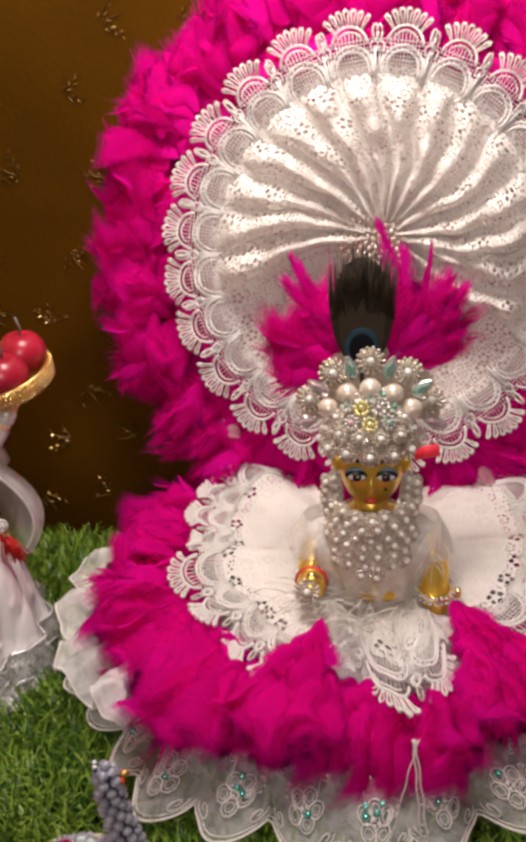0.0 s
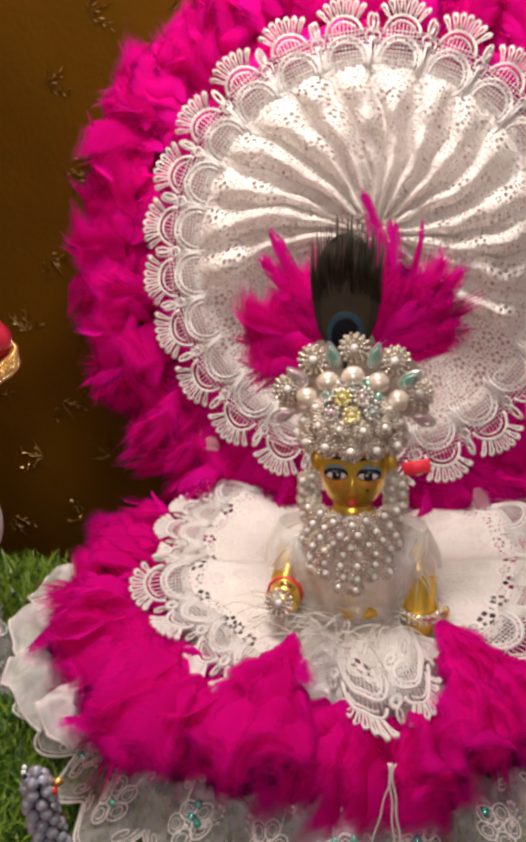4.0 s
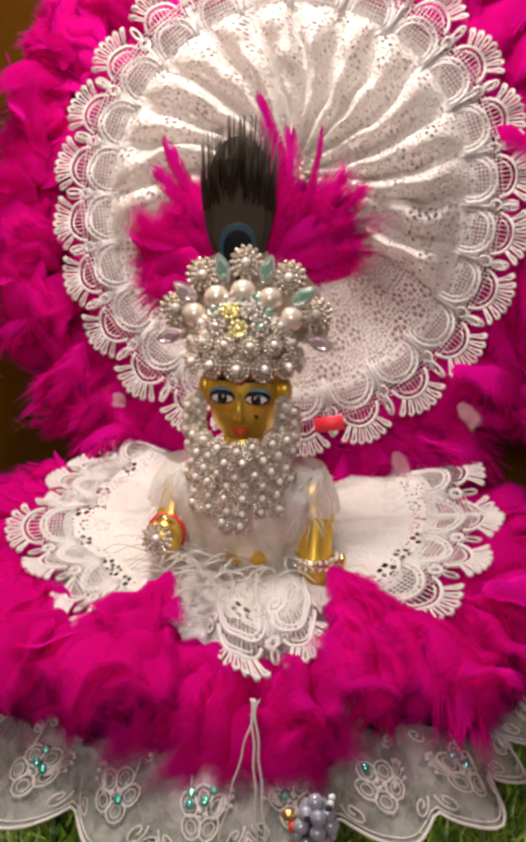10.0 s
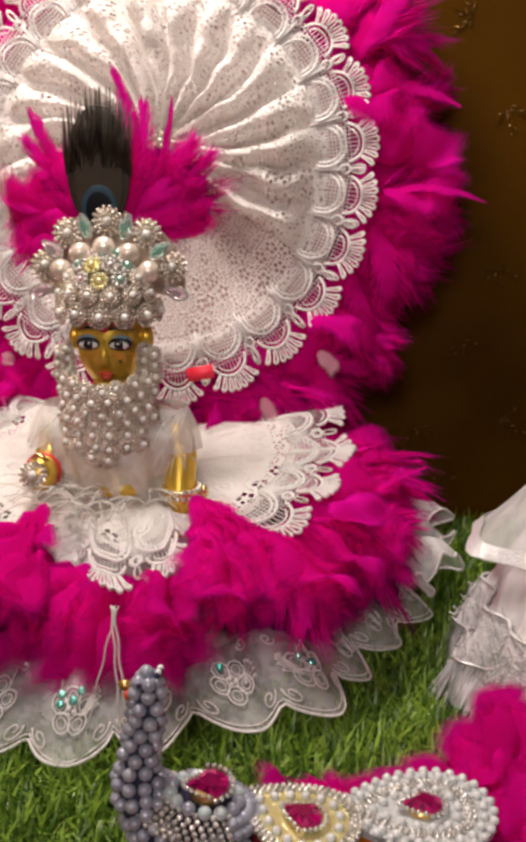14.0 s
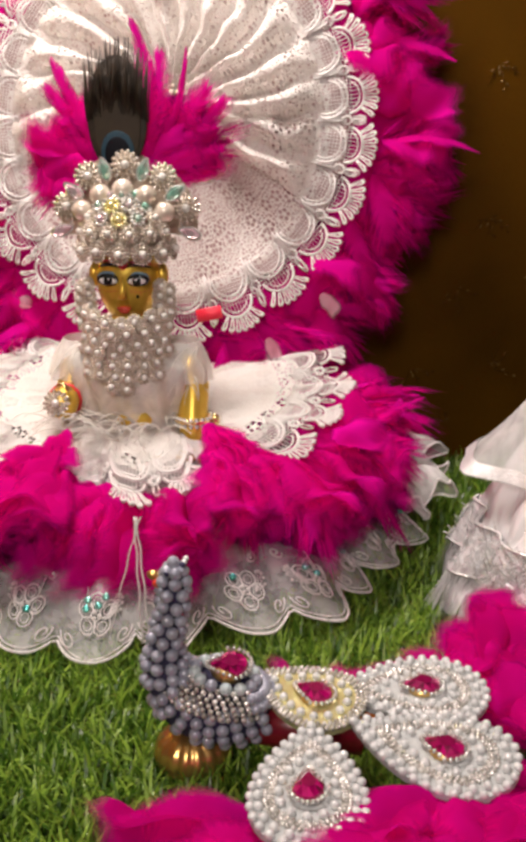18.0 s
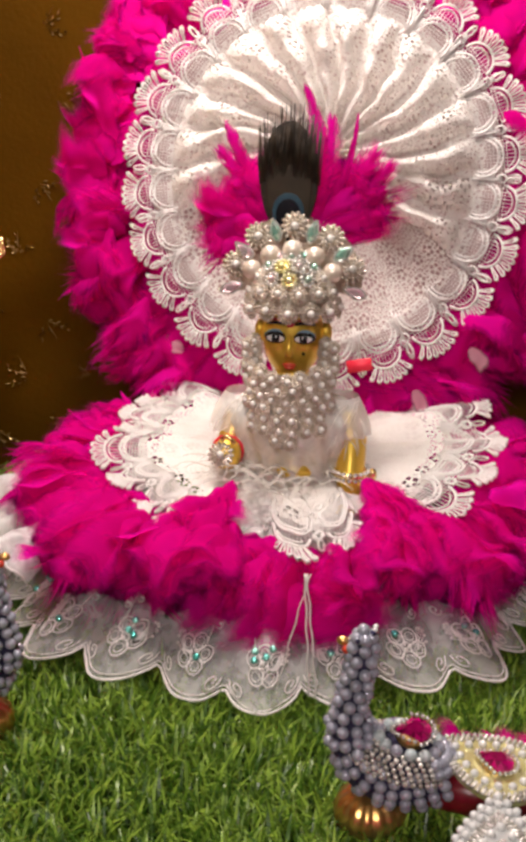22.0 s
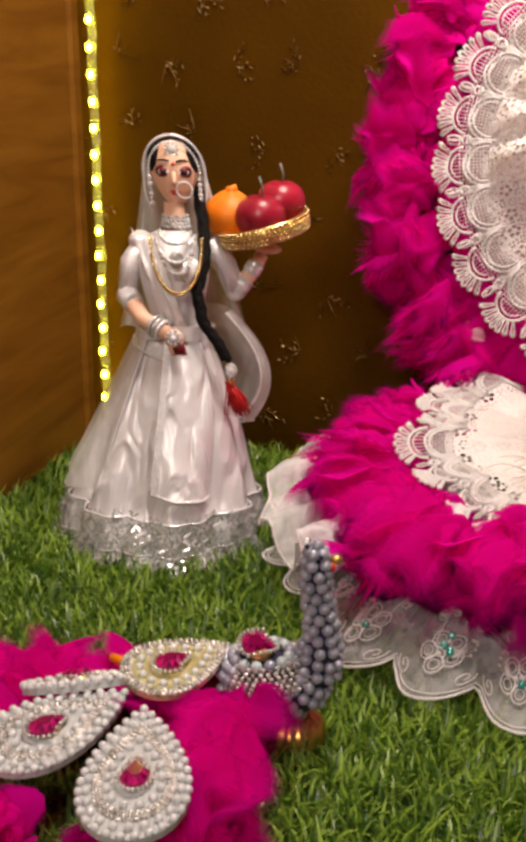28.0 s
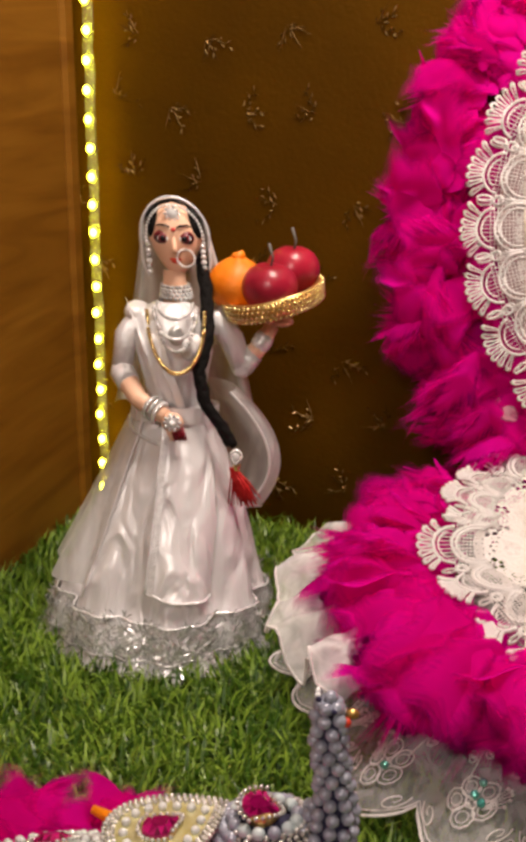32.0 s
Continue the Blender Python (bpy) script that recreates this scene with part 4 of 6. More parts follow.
    def top(u, v):
        """u: turns from the front (-y), v: 0 at the waist to 1 at the edge."""
        a = -math.pi / 2 + u * math.tau
        front = max(0.0, -math.sin(a))
        for (u0, r0), (u1, r1) in zip(rim, rim[1:]):
            if u <= u1 or u1 == 0.50:
                f = min(1.0, max(0.0, (u - u0) / (u1 - u0)))
                f = f * f * (3 - 2 * f)
                edge = r0 + (r1 - r0) * f
                break
        r = 0.020 + (edge - 0.020) * v
        wave = (math.cos(13 * a + 0.6) * 0.004 + math.cos(7 * a + 2.0) * 0.006) * v ** 1.3 * (1 - 0.5 * front)
        crease = -0.010 * math.exp(-((u + 0.235) / 0.018) ** 2) * v
        z = 0.097 - 0.024 * v * v * front ** 1.2 + wave + crease + 0.012 * v * (1 - front)
        return Vector((r * math.cos(a), r * math.sin(a), z))
    cut = 0.86

    def sheet(u, v):
        uu = (u - 0.5) * cut
        return top(uu, v * 0.72), (uu * 0.6, v * 0.08)
    part("lace_overskirt", Shape().grid(sheet, 260, 18), base, "white eyelet lace overskirt", mats=[LACE])
    part("lining", Shape().grid(lambda u, v: top((u - 0.5) * cut, 0.60 * v) - Vector((0, 0, 0.0012)), 200, 10), base, "plain white lining under the lace", mats=[CLOTH])
    units = 20
    for k in range(units):
        uc = ((k + 0.5) / units - 0.5) * cut
        width = cut / units

        def place(u, v):
            return top(uc + u / 0.0182 * width * 0.5, 0.70 + v / 0.042 * 0.32) + Vector((0, 0, 0.0012))
        part("lace_scallop", lace_mesh("lace_scallop", 0.0182, place), base, mats=[THREAD])
    def blouse(u, v):
        a = u * math.tau
        z = 0.092 + 0.058 * v
        r = 0.036 - 0.004 * math.cos(v * 5) - 0.016 * max(0.0, v - 0.72) / 0.28
        q = 1 + 0.06 * math.cos(14 * a + 5 * v) + 0.10 * noise.noise(Vector((math.cos(a) * 4, math.sin(a) * 4, v * 5)))
        return Vector((0.007 + r * 1.05 * q * math.cos(a), -0.040 + r * 0.80 * q * math.sin(a), z)), (a * 0.035, v * 0.06)
    part("blouse", Shape().grid(blouse, 84, 12, wrap=True), base, "thin white voile blouse", mats=[BLOUSE])
    for side in (-1, 1):
        def sleeve(u, v):
            a = u * math.tau
            r = 0.0105 + 0.0045 * math.sin(math.pi * (0.15 + 0.6 * v)) + 0.0015 * math.cos(8 * a) * v
            return Vector((0.007 + side * (0.030 + 0.007 * v) + r * math.cos(a), -0.040 - 0.004 * v + r * math.sin(a), 0.146 - 0.024 * v)), (a * 0.02, v * 0.03)
        part("sleeve", Shape().grid(sleeve, 48, 8, wrap=True), base, "gathered white voile sleeve", mats=[BLOUSE])
    # feather fringe: a boa of down under the lace, thin beside the front panel, with a long tuft at the tie string
    n = 470
    for k in range(n):
        u = (k / n - 0.5) * 0.92 + rng.uniform(-0.01, 0.01)
        a = -math.pi / 2 + u * math.tau
        mid = math.exp(-((u - 0.026) / 0.020) ** 2)
        gap = min(1.0, math.exp(-((u + 0.010) / 0.016) ** 2) + math.exp(-((u - 0.083) / 0.012) ** 2))
        wide = min(1.0, max(0.0, (abs(u - 0.03) - 0.06) / 0.06))
        if gap > 0.55 and rng.random() < 0.75:
            continue
        panel = math.exp(-((u - 0.036) / 0.045) ** 2)
        r = rng.uniform(0.104, 0.128) + 0.020 * wide * rng.random() + 0.011 * panel - 0.012 * gap
        p = Vector((r * math.cos(a), r * math.sin(a) - 0.006, 0.082 - 0.010 * panel + rng.uniform(-0.010, 0.006)))
        tuft = mid > 0.5 and rng.random() < 0.55
        mesh = rng.choice(FLUFFY if rng.random() < 0.10 and panel < 0.2 else SOFT)
        sc = (rng.uniform(1.0, 1.35) if tuft or wide > 0.8 else rng.uniform(0.85, 1.15)) * (1.0 - 0.35 * gap)
        dip = rng.uniform(30, 60) if tuft else rng.uniform(-8, 34) + 22 * panel
        m = (Matrix.Translation(p) @ Matrix.Rotation(a + rng.gauss(0, 0.15 if tuft else 0.55), 4, "Z") @ Matrix.Rotation(radians(dip), 4, "Y")
             @ Matrix.Rotation(rng.uniform(-1.0, 1.0), 4, "X") @ Matrix.Diagonal((sc, sc, sc, 1)))
        part("feather", mesh, base, m=m)
    # tufts lying over the lace, with their points towards the waist
    for u, cnt in ((-0.044, 34), (0.114, 34)):
        for k in range(cnt):
            f = k / cnt
            a = -math.pi / 2 + (u + rng.uniform(-0.026, 0.026) * (0.10 + f)) * math.tau
            r = 0.092 + 0.036 * f + rng.uniform(-0.006, 0.006)
            p = Vector((r * math.cos(a), r * math.sin(a) - 0.004, 0.097 - 0.012 * f + rng.uniform(-0.003, 0.006)))
            sc = rng.uniform(0.45, 0.6) + 0.35 * f
            m = (Matrix.Translation(p) @ Matrix.Rotation(a + rng.gauss(0, 0.3), 4, "Z") @ Matrix.Rotation(radians(rng.uniform(-4, 30)), 4, "Y")
                 @ Matrix.Rotation(rng.uniform(-0.8, 0.8), 4, "X") @ Matrix.Diagonal((sc, sc, sc, 1)))
            part("feather", rng.choice(SOFT), base, m=m)
    # feathers that rise beside the lace
    for k in range(170):
        u = rng.choice((-1, 1, 1)) * rng.uniform(0.19, 0.42)
        a = -math.pi / 2 + u * math.tau
        r = rng.uniform(0.128, 0.148) - (0.012 if u < 0 else 0.0)
        sc = rng.uniform(0.6, 1.0) * (0.85 if u < 0 else 1.0)
        m = (Matrix.Translation((r * math.cos(a), r * math.sin(a) - 0.010, 0.084 + rng.uniform(-0.004, 0.008))) @ Matrix.Rotation(a + rng.gauss(0, 0.28), 4, "Z")
             @ Matrix.Rotation(radians(rng.uniform(-42, 6)), 4, "Y") @ Matrix.Rotation(rng.uniform(-0.9, 0.9), 4, "X") @ Matrix.Diagonal((sc, sc, sc, 1)))
        pick = rng.random()
        part("feather", rng.choice(SOFT if pick < 0.55 else FLUFFY if pick < 0.93 else SLIM), base, m=m)
    # white wisps round the waist
    for k in range(70):
        a = -math.pi / 2 + rng.uniform(-1.2, 0.7)
        p = Vector((rng.uniform(0.02, 0.055) * math.cos(a) + 0.006, rng.uniform(0.03, 0.065) * math.sin(a) - 0.03, 0.097 + rng.uniform(-0.003, 0.005)))
        m = Matrix.Translation(p) @ Matrix.Rotation(a + rng.gauss(0, 0.9), 4, "Z") @ Matrix.Rotation(radians(rng.uniform(-25, 15)), 4, "Y")
        part("wisp", rng.choice(STRAND), base, m=m)
    for k in range(70):
        side = rng.choice((-1, 1))
        p = Vector((0.007 + side * rng.uniform(0.026, 0.040), -0.046 + rng.uniform(-0.010, 0.008), rng.uniform(0.118, 0.146)))
        m = Matrix.Translation(p) @ Matrix.Rotation(rng.uniform(-3.1, 0.0), 4, "Z") @ Matrix.Rotation(radians(rng.uniform(20, 75)), 4, "Y") @ Matrix.Diagonal((0.7, 0.7, 0.7, 1))
        part("wisp", rng.choice(STRAND), base, m=m)
    # tie strings
    for dx, sway in ((0.0, 0.006), (0.001, 0.009), (0.004, -0.016)):
        pts = [(0.030 + dx + sway * (q / 20) + 0.0004 * math.sin(q * 1.1 + 900 * dx), -0.167 - 0.016 * (q / 20), 0.080 - 0.066 * (q / 20) ** 1.2) for q in range(21)]
        part("tie_string", Shape().tube(pts, 0.0006 if sway > 0 else 0.0004, 5), base, "twisted white string", mats=[THREAD])
    return base


dress()


# ---- figurine ----
def figurine():
    s = Shape()
    HX, HY = 0.003, 0.582
    brass, white, black, lip, blue, cloth, red = range(7)

    def head(u, v):
        """A face with full cheeks, a narrow chin and a round skull."""
        a, h = u * math.tau, -1 + 2 * v
        ring = math.sqrt(max(0.0, 1 - abs(h) ** 2.3))
        jaw = 1.0 if h > 0.1 else 1 - 0.10 * (0.1 - h) ** 1.3
        x = 0.0194 * ring * jaw * math.cos(a)
        y = 0.0192 * ring * (1 - 0.05 * max(0.0, -h)) * math.sin(a)
        return (HX + x, HY + y, 0.1835 + 0.0262 * h)
    s.grid(head, 36, 24, brass, wrap=True)
    for side in (-1, 1):
        s.ball((HX + side * 0.0208, HY + 0.001, 0.186), (0.0036, 0.006, 0.0075), brass, 12, 8)
        y = HY - 0.0176
        tip = Matrix.Rotation(side * -0.05, 3, "Y")
        s.ball((HX + side * 0.0090, y + 0.0003, 0.1870), (0.0068, 0.0022, 0.0042), blue, 18, 10, tip)
        s.ball((HX + side * 0.0088, y - 0.0004, 0.1863), (0.0070, 0.0026, 0.0039), black, 18, 10, tip)
        s.ball((HX + side * 0.0087, y - 0.0010, 0.1860), (0.0060, 0.0025, 0.0028), white, 16, 8, tip)
        s.ball((HX + side * 0.0086, y - 0.0026, 0.1860), (0.0030, 0.0012, 0.0028), black, 12, 8)
        # highlight on the pupil, put in as a white dot
        s.ball((HX + side * 0.0080, y - 0.0037, 0.1870), (0.0006, 0.0004, 0.0006), white, 6, 4)
        s.tube([(HX + side * (0.0026 + 0.0046 * q), y - 0.0002 + 0.0014 * q * q * 0.6, 0.1920 + 0.0030 * math.sin(0.85 + q * 0.72)) for q in (0, 0.7, 1.4, 2.1, 2.8)], [0.0006, 0.0010, 0.0011, 0.0009, 0.0004], 6, black)
        s.tube([(HX + side * (0.0030 + 0.0046 * q), y + 0.0004 + 0.0014 * q * q * 0.6, 0.1940 + 0.0030 * math.sin(0.85 + q * 0.72)) for q in (0, 0.7, 1.4, 2.1, 2.8)], [0.0004, 0.0008, 0.0008, 0.0006, 0.0003], 5, red)
        for q in range(5):
            s.ball((HX + side * (0.0050 + 0.0024 * q), HY - 0.0190 + 0.0011 * q, 0.1785 + 0.0006 * abs(q - 2)), 0.0004, red, 6, 4)
    s.tube([(HX, HY - 0.0176, 0.189), (HX, HY - 0.0200, 0.181), (HX, HY - 0.0216, 0.1752)], [0.0012, 0.0017, 0.0027], 8, brass)
    s.ball((HX + 0.0085, HY - 0.0172, 0.1762), 0.0010, black, 8, 6)
    s.ball((HX, HY - 0.0172, 0.1688), (0.0046, 0.0016, 0.0013), lip, 14, 8)
    s.ball((HX, HY - 0.0166, 0.1670), (0.0034, 0.0018, 0.0016), lip, 14, 8)
    s.ball((HX, HY - 0.0186, 0.1955), (0.0030, 0.0012, 0.0030), red, 12, 8)
    s.tube([(HX, HY, 0.165), (HX, HY, 0.145)], 0.011, 14, brass)
    # body in a white blouse
    s.ball((HX, HY + 0.004, 0.128), (0.031, 0.021, 0.026), brass, 24, 16)
    s.ball((HX, HY + 0.004, 0.105), (0.029, 0.021, 0.022), brass, 24, 14)
    s.ball((HX + 0.004, HY - 0.018, 0.101), (0.014, 0.006, 0.006), brass, 16, 10)
    # the supporting arm
    s.tube([(HX + 0.034, HY, 0.135), (HX + 0.040, HY - 0.004, 0.118), (HX + 0.040, HY - 0.012, 0.098), (HX + 0.041, HY - 0.018, 0.086)], [0.011, 0.0095, 0.009, 0.0075], 16, brass)
    s.ball((HX + 0.029, HY, 0.136), (0.011, 0.010, 0.010), cloth, 16, 10)
    s.ball((HX + 0.041, HY - 0.024, 0.083), (0.008, 0.011, 0.004), brass, 14, 8)
    for k in range(4):
        s.ball((HX + 0.0345 + 0.0043 * k, HY - 0.035, 0.082), (0.0019, 0.005, 0.0022), brass, 8, 6)
    # the raised fist
    s.ball((HX - 0.029, HY, 0.134), (0.011, 0.010, 0.010), cloth, 16, 10)
    s.tube([(HX - 0.033, HY, 0.130), (HX - 0.038, HY - 0.008, 0.112), (HX - 0.036, HY - 0.02, 0.112)], [0.010, 0.0085, 0.0075], 14, brass)
    s.ball((HX - 0.037, HY - 0.028, 0.112), (0.0095, 0.0085, 0.0100), brass, 16, 10)
    s.tube([(HX - 0.037 + 0.0098 * math.cos(q * 0.5236), HY - 0.022, 0.112 + 0.0105 * math.sin(q * 0.5236)) for q in range(12)], 0.0009, 6, red, closed=True)
    solid("brass_figurine", s, [BRASS, WHITE, BLACK, LIP, BLUE, CLOTH, FABRIC_RED], "small painted brass figurine in a white dress", "figurine")


figurine()


def pearl_flower_mesh(pearl_r, rings, mats):
    """A pearl in rings of little balls; rings: (count, radius, ball radius, height)."""
    s = Shape()
    s.ball((0, 0, pearl_r * 0.9), pearl_r, 0, 14, 10)
    widest = 0.0
    for n, ring_r, ball_r, z in rings:
        for k in range(n):
            a = math.tau * k / n
            s.ball((ring_r * math.cos(a), ring_r * math.sin(a), z), ball_r, 1, 7, 5)
        widest = max(widest, ring_r)
    s.ball((0, 0, 0), (widest, widest, 0.0005), 2, 14, 4)
    return s.mesh("pearl_flower", mats)


FLOWER = pearl_flower_mesh(0.0019, ((11, 0.0032, 0.0009, 0.0012), (15, 0.0046, 0.0008, 0.0006)), [PEARL, WARM, GAUZE])
LACYFLOWER = pearl_flower_mesh(0.0023, ((10, 0.0037, 0.0009, 0.0014), (18, 0.0058, 0.0009, 0.0008)), [PEARL, WARM, GAUZE])
BIGFLOWER = pearl_flower_mesh(0.0024, ((9, 0.0035, 0.0009, 0.0016), (14, 0.0054, 0.0010, 0.0012), (14, 0.0073, 0.0012, 0.0006)), [PEARL, WARM, GAUZE])
YELLOWFLOWER = pearl_flower_mesh(0.0020, ((9, 0.0038, 0.0014, 0.0010),), [YELLOW_CRYSTAL, YELLOW_CRYSTAL, GOLDCHAIN])
CRYSTALFLOWER = pearl_flower_mesh(0.0020, ((9, 0.0036, 0.0013, 0.0010),), [CRYSTAL, SILVER, WARM])
TINY = Shape().ball((0, 0, 0), 0.0011, 0, 6, 4).mesh("silver_ball", [SILVER])


def drop_mesh():
    s = Shape()
    out = []
    for k in range(14):
        a = math.tau * k / 14
        w = 0.0031 * (1 - 0.55 * math.sin(a)) if math.sin(a) > 0 else 0.0031
        out.append((w * math.cos(a), 0.0064 * math.sin(a)))
    vs = [(x, y, 0) for x, y in out] + [(x * 0.55, y * 0.55, 0.0026) for x, y in out]
    fs = [(i, (i + 1) % 14, 14 + (i + 1) % 14, 14 + i) for i in range(14)] + [tuple(range(14, 28))]
    s.add(vs, fs, 0)
    s.tube([(x * 1.12, y * 1.1, 0.0002) for x, y in out], 0.0007, 4, 1, closed=True)
    return s.mesh("crystal_drop", [CRYSTAL, SILVER], smooth=False)


DROP = drop_mesh()


def crown():
    C = Vector((0.002, 0.585, 0.2110))
    base = thing("jewelled_headdress", "silver crown covered with pearls and iridescent crystals", "headdress", tuple(C))
    rng = random.Random(5)
    s = Shape()
    s.grid(lambda u, v: (0.0262 * math.cos(v * 1.5) * math.cos(u * math.tau), 0.0245 * math.cos(v * 1.5) * math.sin(u * math.tau), -0.010 + 0.027 * math.sin(v * 1.5)), 32, 8, wrap=True)
    part("cap", s, base, "silver cap", mats=[GAUZE])
    s = Shape()

    def plate(u, v):
        a = math.pi * (-0.06 + 1.12 * u)
        r = 0.012 + 0.030 * v
        return (r * math.cos(a), 0.006 + 0.003 * v, 0.004 + r * math.sin(a))
    s.grid(plate, 30, 5)
    s.grid(lambda u, v: (plate(u, v)[0], plate(u, v)[1] + 0.002, plate(u, v)[2]), 30, 5)
    part("back_plate", s, base, "silver gauze fan plate", mats=[GAUZE])
    front = Vector((0, -1, 0.15))
    # arch of large pearl flowers with crystal drops between them
    for k in range(5):
        a = math.radians(20 + 35 * k)
        part("pearl_flower", BIGFLOWER, base, m=toward((0.0385 * math.cos(a), 0.001 + rng.uniform(-0.001, 0.001), 0.002 + 0.0380 * math.sin(a)), front, rng.random(), 1.08))
    for k in range(4):
        a = math.radians(37.5 + 35 * k)
        m = toward((0.0385 * math.cos(a), -0.0040, 0.002 + 0.0375 * math.sin(a)), front) @ Matrix.Rotation(a - math.pi / 2, 4, "Z")
        part("crystal_drop", DROP, base, m=m)
    for side in (-1, 1):
        m = toward((side * 0.0385, -0.002, 0.001), front) @ Matrix.Rotation(side * 1.25, 4, "Z")
        part("crystal_drop", DROP, base, m=m)
    # small balls and beads that fill the plate
    for k in range(60):
        a = math.pi * (-0.02 + 1.04 * k / 59)
        part("silver_ball", TINY, base, m=pose((0.0330 + 0.0012 * (k % 2)) * math.cos(a), 0.001, 0.004 + (0.0325 + 0.0012 * (k % 2)) * math.sin(a)))
    big = Shape().ball((0, 0, 0), (0.0064, 0.0058, 0.0060), 0, 18, 12).mesh("large_pearl", [CREAM_PEARL])
    for x, z in ((-0.0245, 0.0140), (-0.0135, 0.0235), (0.0, 0.0270), (0.0135, 0.0235), (0.0245, 0.0140)):
        part("large_pearl", big, base, m=pose(x, -0.009, z, 0, rng.uniform(-30, 30), 0))
    # rows of flowers round the cap, the lowest the widest
    for row, (z, r, n, step, mesh, size) in enumerate(((-0.0085, 0.0285, 7, 0.47, LACYFLOWER, 1.05), (0.0020, 0.0275, 6, 0.44, FLOWER, 1.10), (0.0105, 0.0245, 5, 0.44, FLOWER, 1.05), (0.0175, 0.0190, 4, 0.50, CRYSTALFLOWER, 1.05), (0.0225, 0.0130, 3, 0.60, CRYSTALFLOWER, 1.0))):
        for k in range(n):
            a = -math.pi / 2 + (k - (n - 1) / 2) * step
            p = Vector((r * math.cos(a), r * 0.93 * math.sin(a), z + rng.uniform(-0.0006, 0.0006)))
            nrm = Vector((math.cos(a), math.sin(a), 0.05 + row * 0.26))
            use = YELLOWFLOWER if (row, k) in ((2, 2), (3, 1)) else CRYSTALFLOWER if (row, k) in ((2, 1), (2, 3)) else mesh
            part("pearl_flower", use, base, m=toward(p, nrm, rng.random(), size))
    return base


crown()


def necklace():
    base = thing("pearl_bib_necklace", "wide bib necklace of white pearl flowers in silver settings", "necklace", (0.003, 0.583, 0.1425))
    rng = random.Random(6)
    s = Shape()
    s.grid(lambda u, v: ((0.030 - 0.012 * v) * math.sin((u - 0.5) * 2.4), -(0.024 + 0.006 * v) * math.cos((u - 0.5) * 2.4), 0.021 - 0.046 * v), 16, 8)
    part("backing", s, base, "silver backing", mats=[SILVER])
    for i in range(7):
        t = i / 6
        z = 0.0185 - 0.0375 * t
        wide = 0.0290 * max(0.10, 1 - t ** 3.0) ** 0.5
        r = 0.0290 + 0.0035 * t
        n = max(2, round(2 * wide / 0.0083)) + (i % 2)
        for k in range(n):
            a = (k - (n - 1) / 2) * 0.0083 / r * 1.05 + rng.uniform(-0.03, 0.03)
            p = Vector((r * math.sin(a), -r * math.cos(a) - rng.uniform(0, 0.001), z + abs(a) * 0.005 * (1 - t) + rng.uniform(-0.0008, 0.0008)))
            part("pearl_flower", FLOWER, base, m=toward(p, (math.sin(a) + rng.gauss(0, 0.12), -math.cos(a), 0.12 + rng.gauss(0, 0.12)), rng.random(), rng.uniform(0.98, 1.14)))
    for side in (-1, 1):
        for z, x in ((0.021, 0.0210), (0.0275, 0.0203), (0.0340, 0.0205), (0.0395, 0.0212), (0.0245, 0.0268), (0.0310, 0.0265), (0.0370, 0.0262)):
            part("pearl_flower", FLOWER, base, m=toward((side * x, -0.0145, z), (side * 0.8, -1, 0.1), rng.random()))
    return base


necklace()


def bracelet():
    base = thing("rhinestone_bracelet", "rhinestone bracelet with a small gold stud on the wrist", "bracelet", (0.0435, 0.569, 0.100))
    part("band", Shape().tube([(0.0098 * math.cos(q * 0.2618), 0.0098 * math.sin(q * 0.2618), 0) for q in range(24)], 0.0026, 6, closed=True), base, "red and gold band", mats=[GOLDCHAIN])
    for row, z in enumerate((-0.002, 0.002)):
        for k in range(20):
            a = math.tau * k / 20
            part("rhinestone", TINY, base, m=pose(0.0118 * math.cos(a), 0.0118 * math.sin(a), z) @ Matrix.Diagonal((1.4, 1.4, 1.4, 1)))
    part("stud", Shape().ball((0.0140, -0.002, 0.0), (0.0028, 0.0028, 0.0042), 0, 10, 6), base, "gold stud", mats=[GOLDCHAIN])
    b2 = thing("pearl_brooch", "round pearl and rhinestone brooch held in the fist", "brooch", (-0.036, 0.5465, 0.114))
    part("pearl_flower", BIGFLOWER, b2, m=toward((0, 0, 0), (0, -1, 0.35), 0, 1.0))
    part("gold_clasp", Shape().tube([(0.002 * q, 0.002, 0.009 + 0.0025 * math.sin(q)) for q in range(5)], 0.0015, 6), b2, "gold clasp", mats=[GOLDCHAIN])


bracelet()


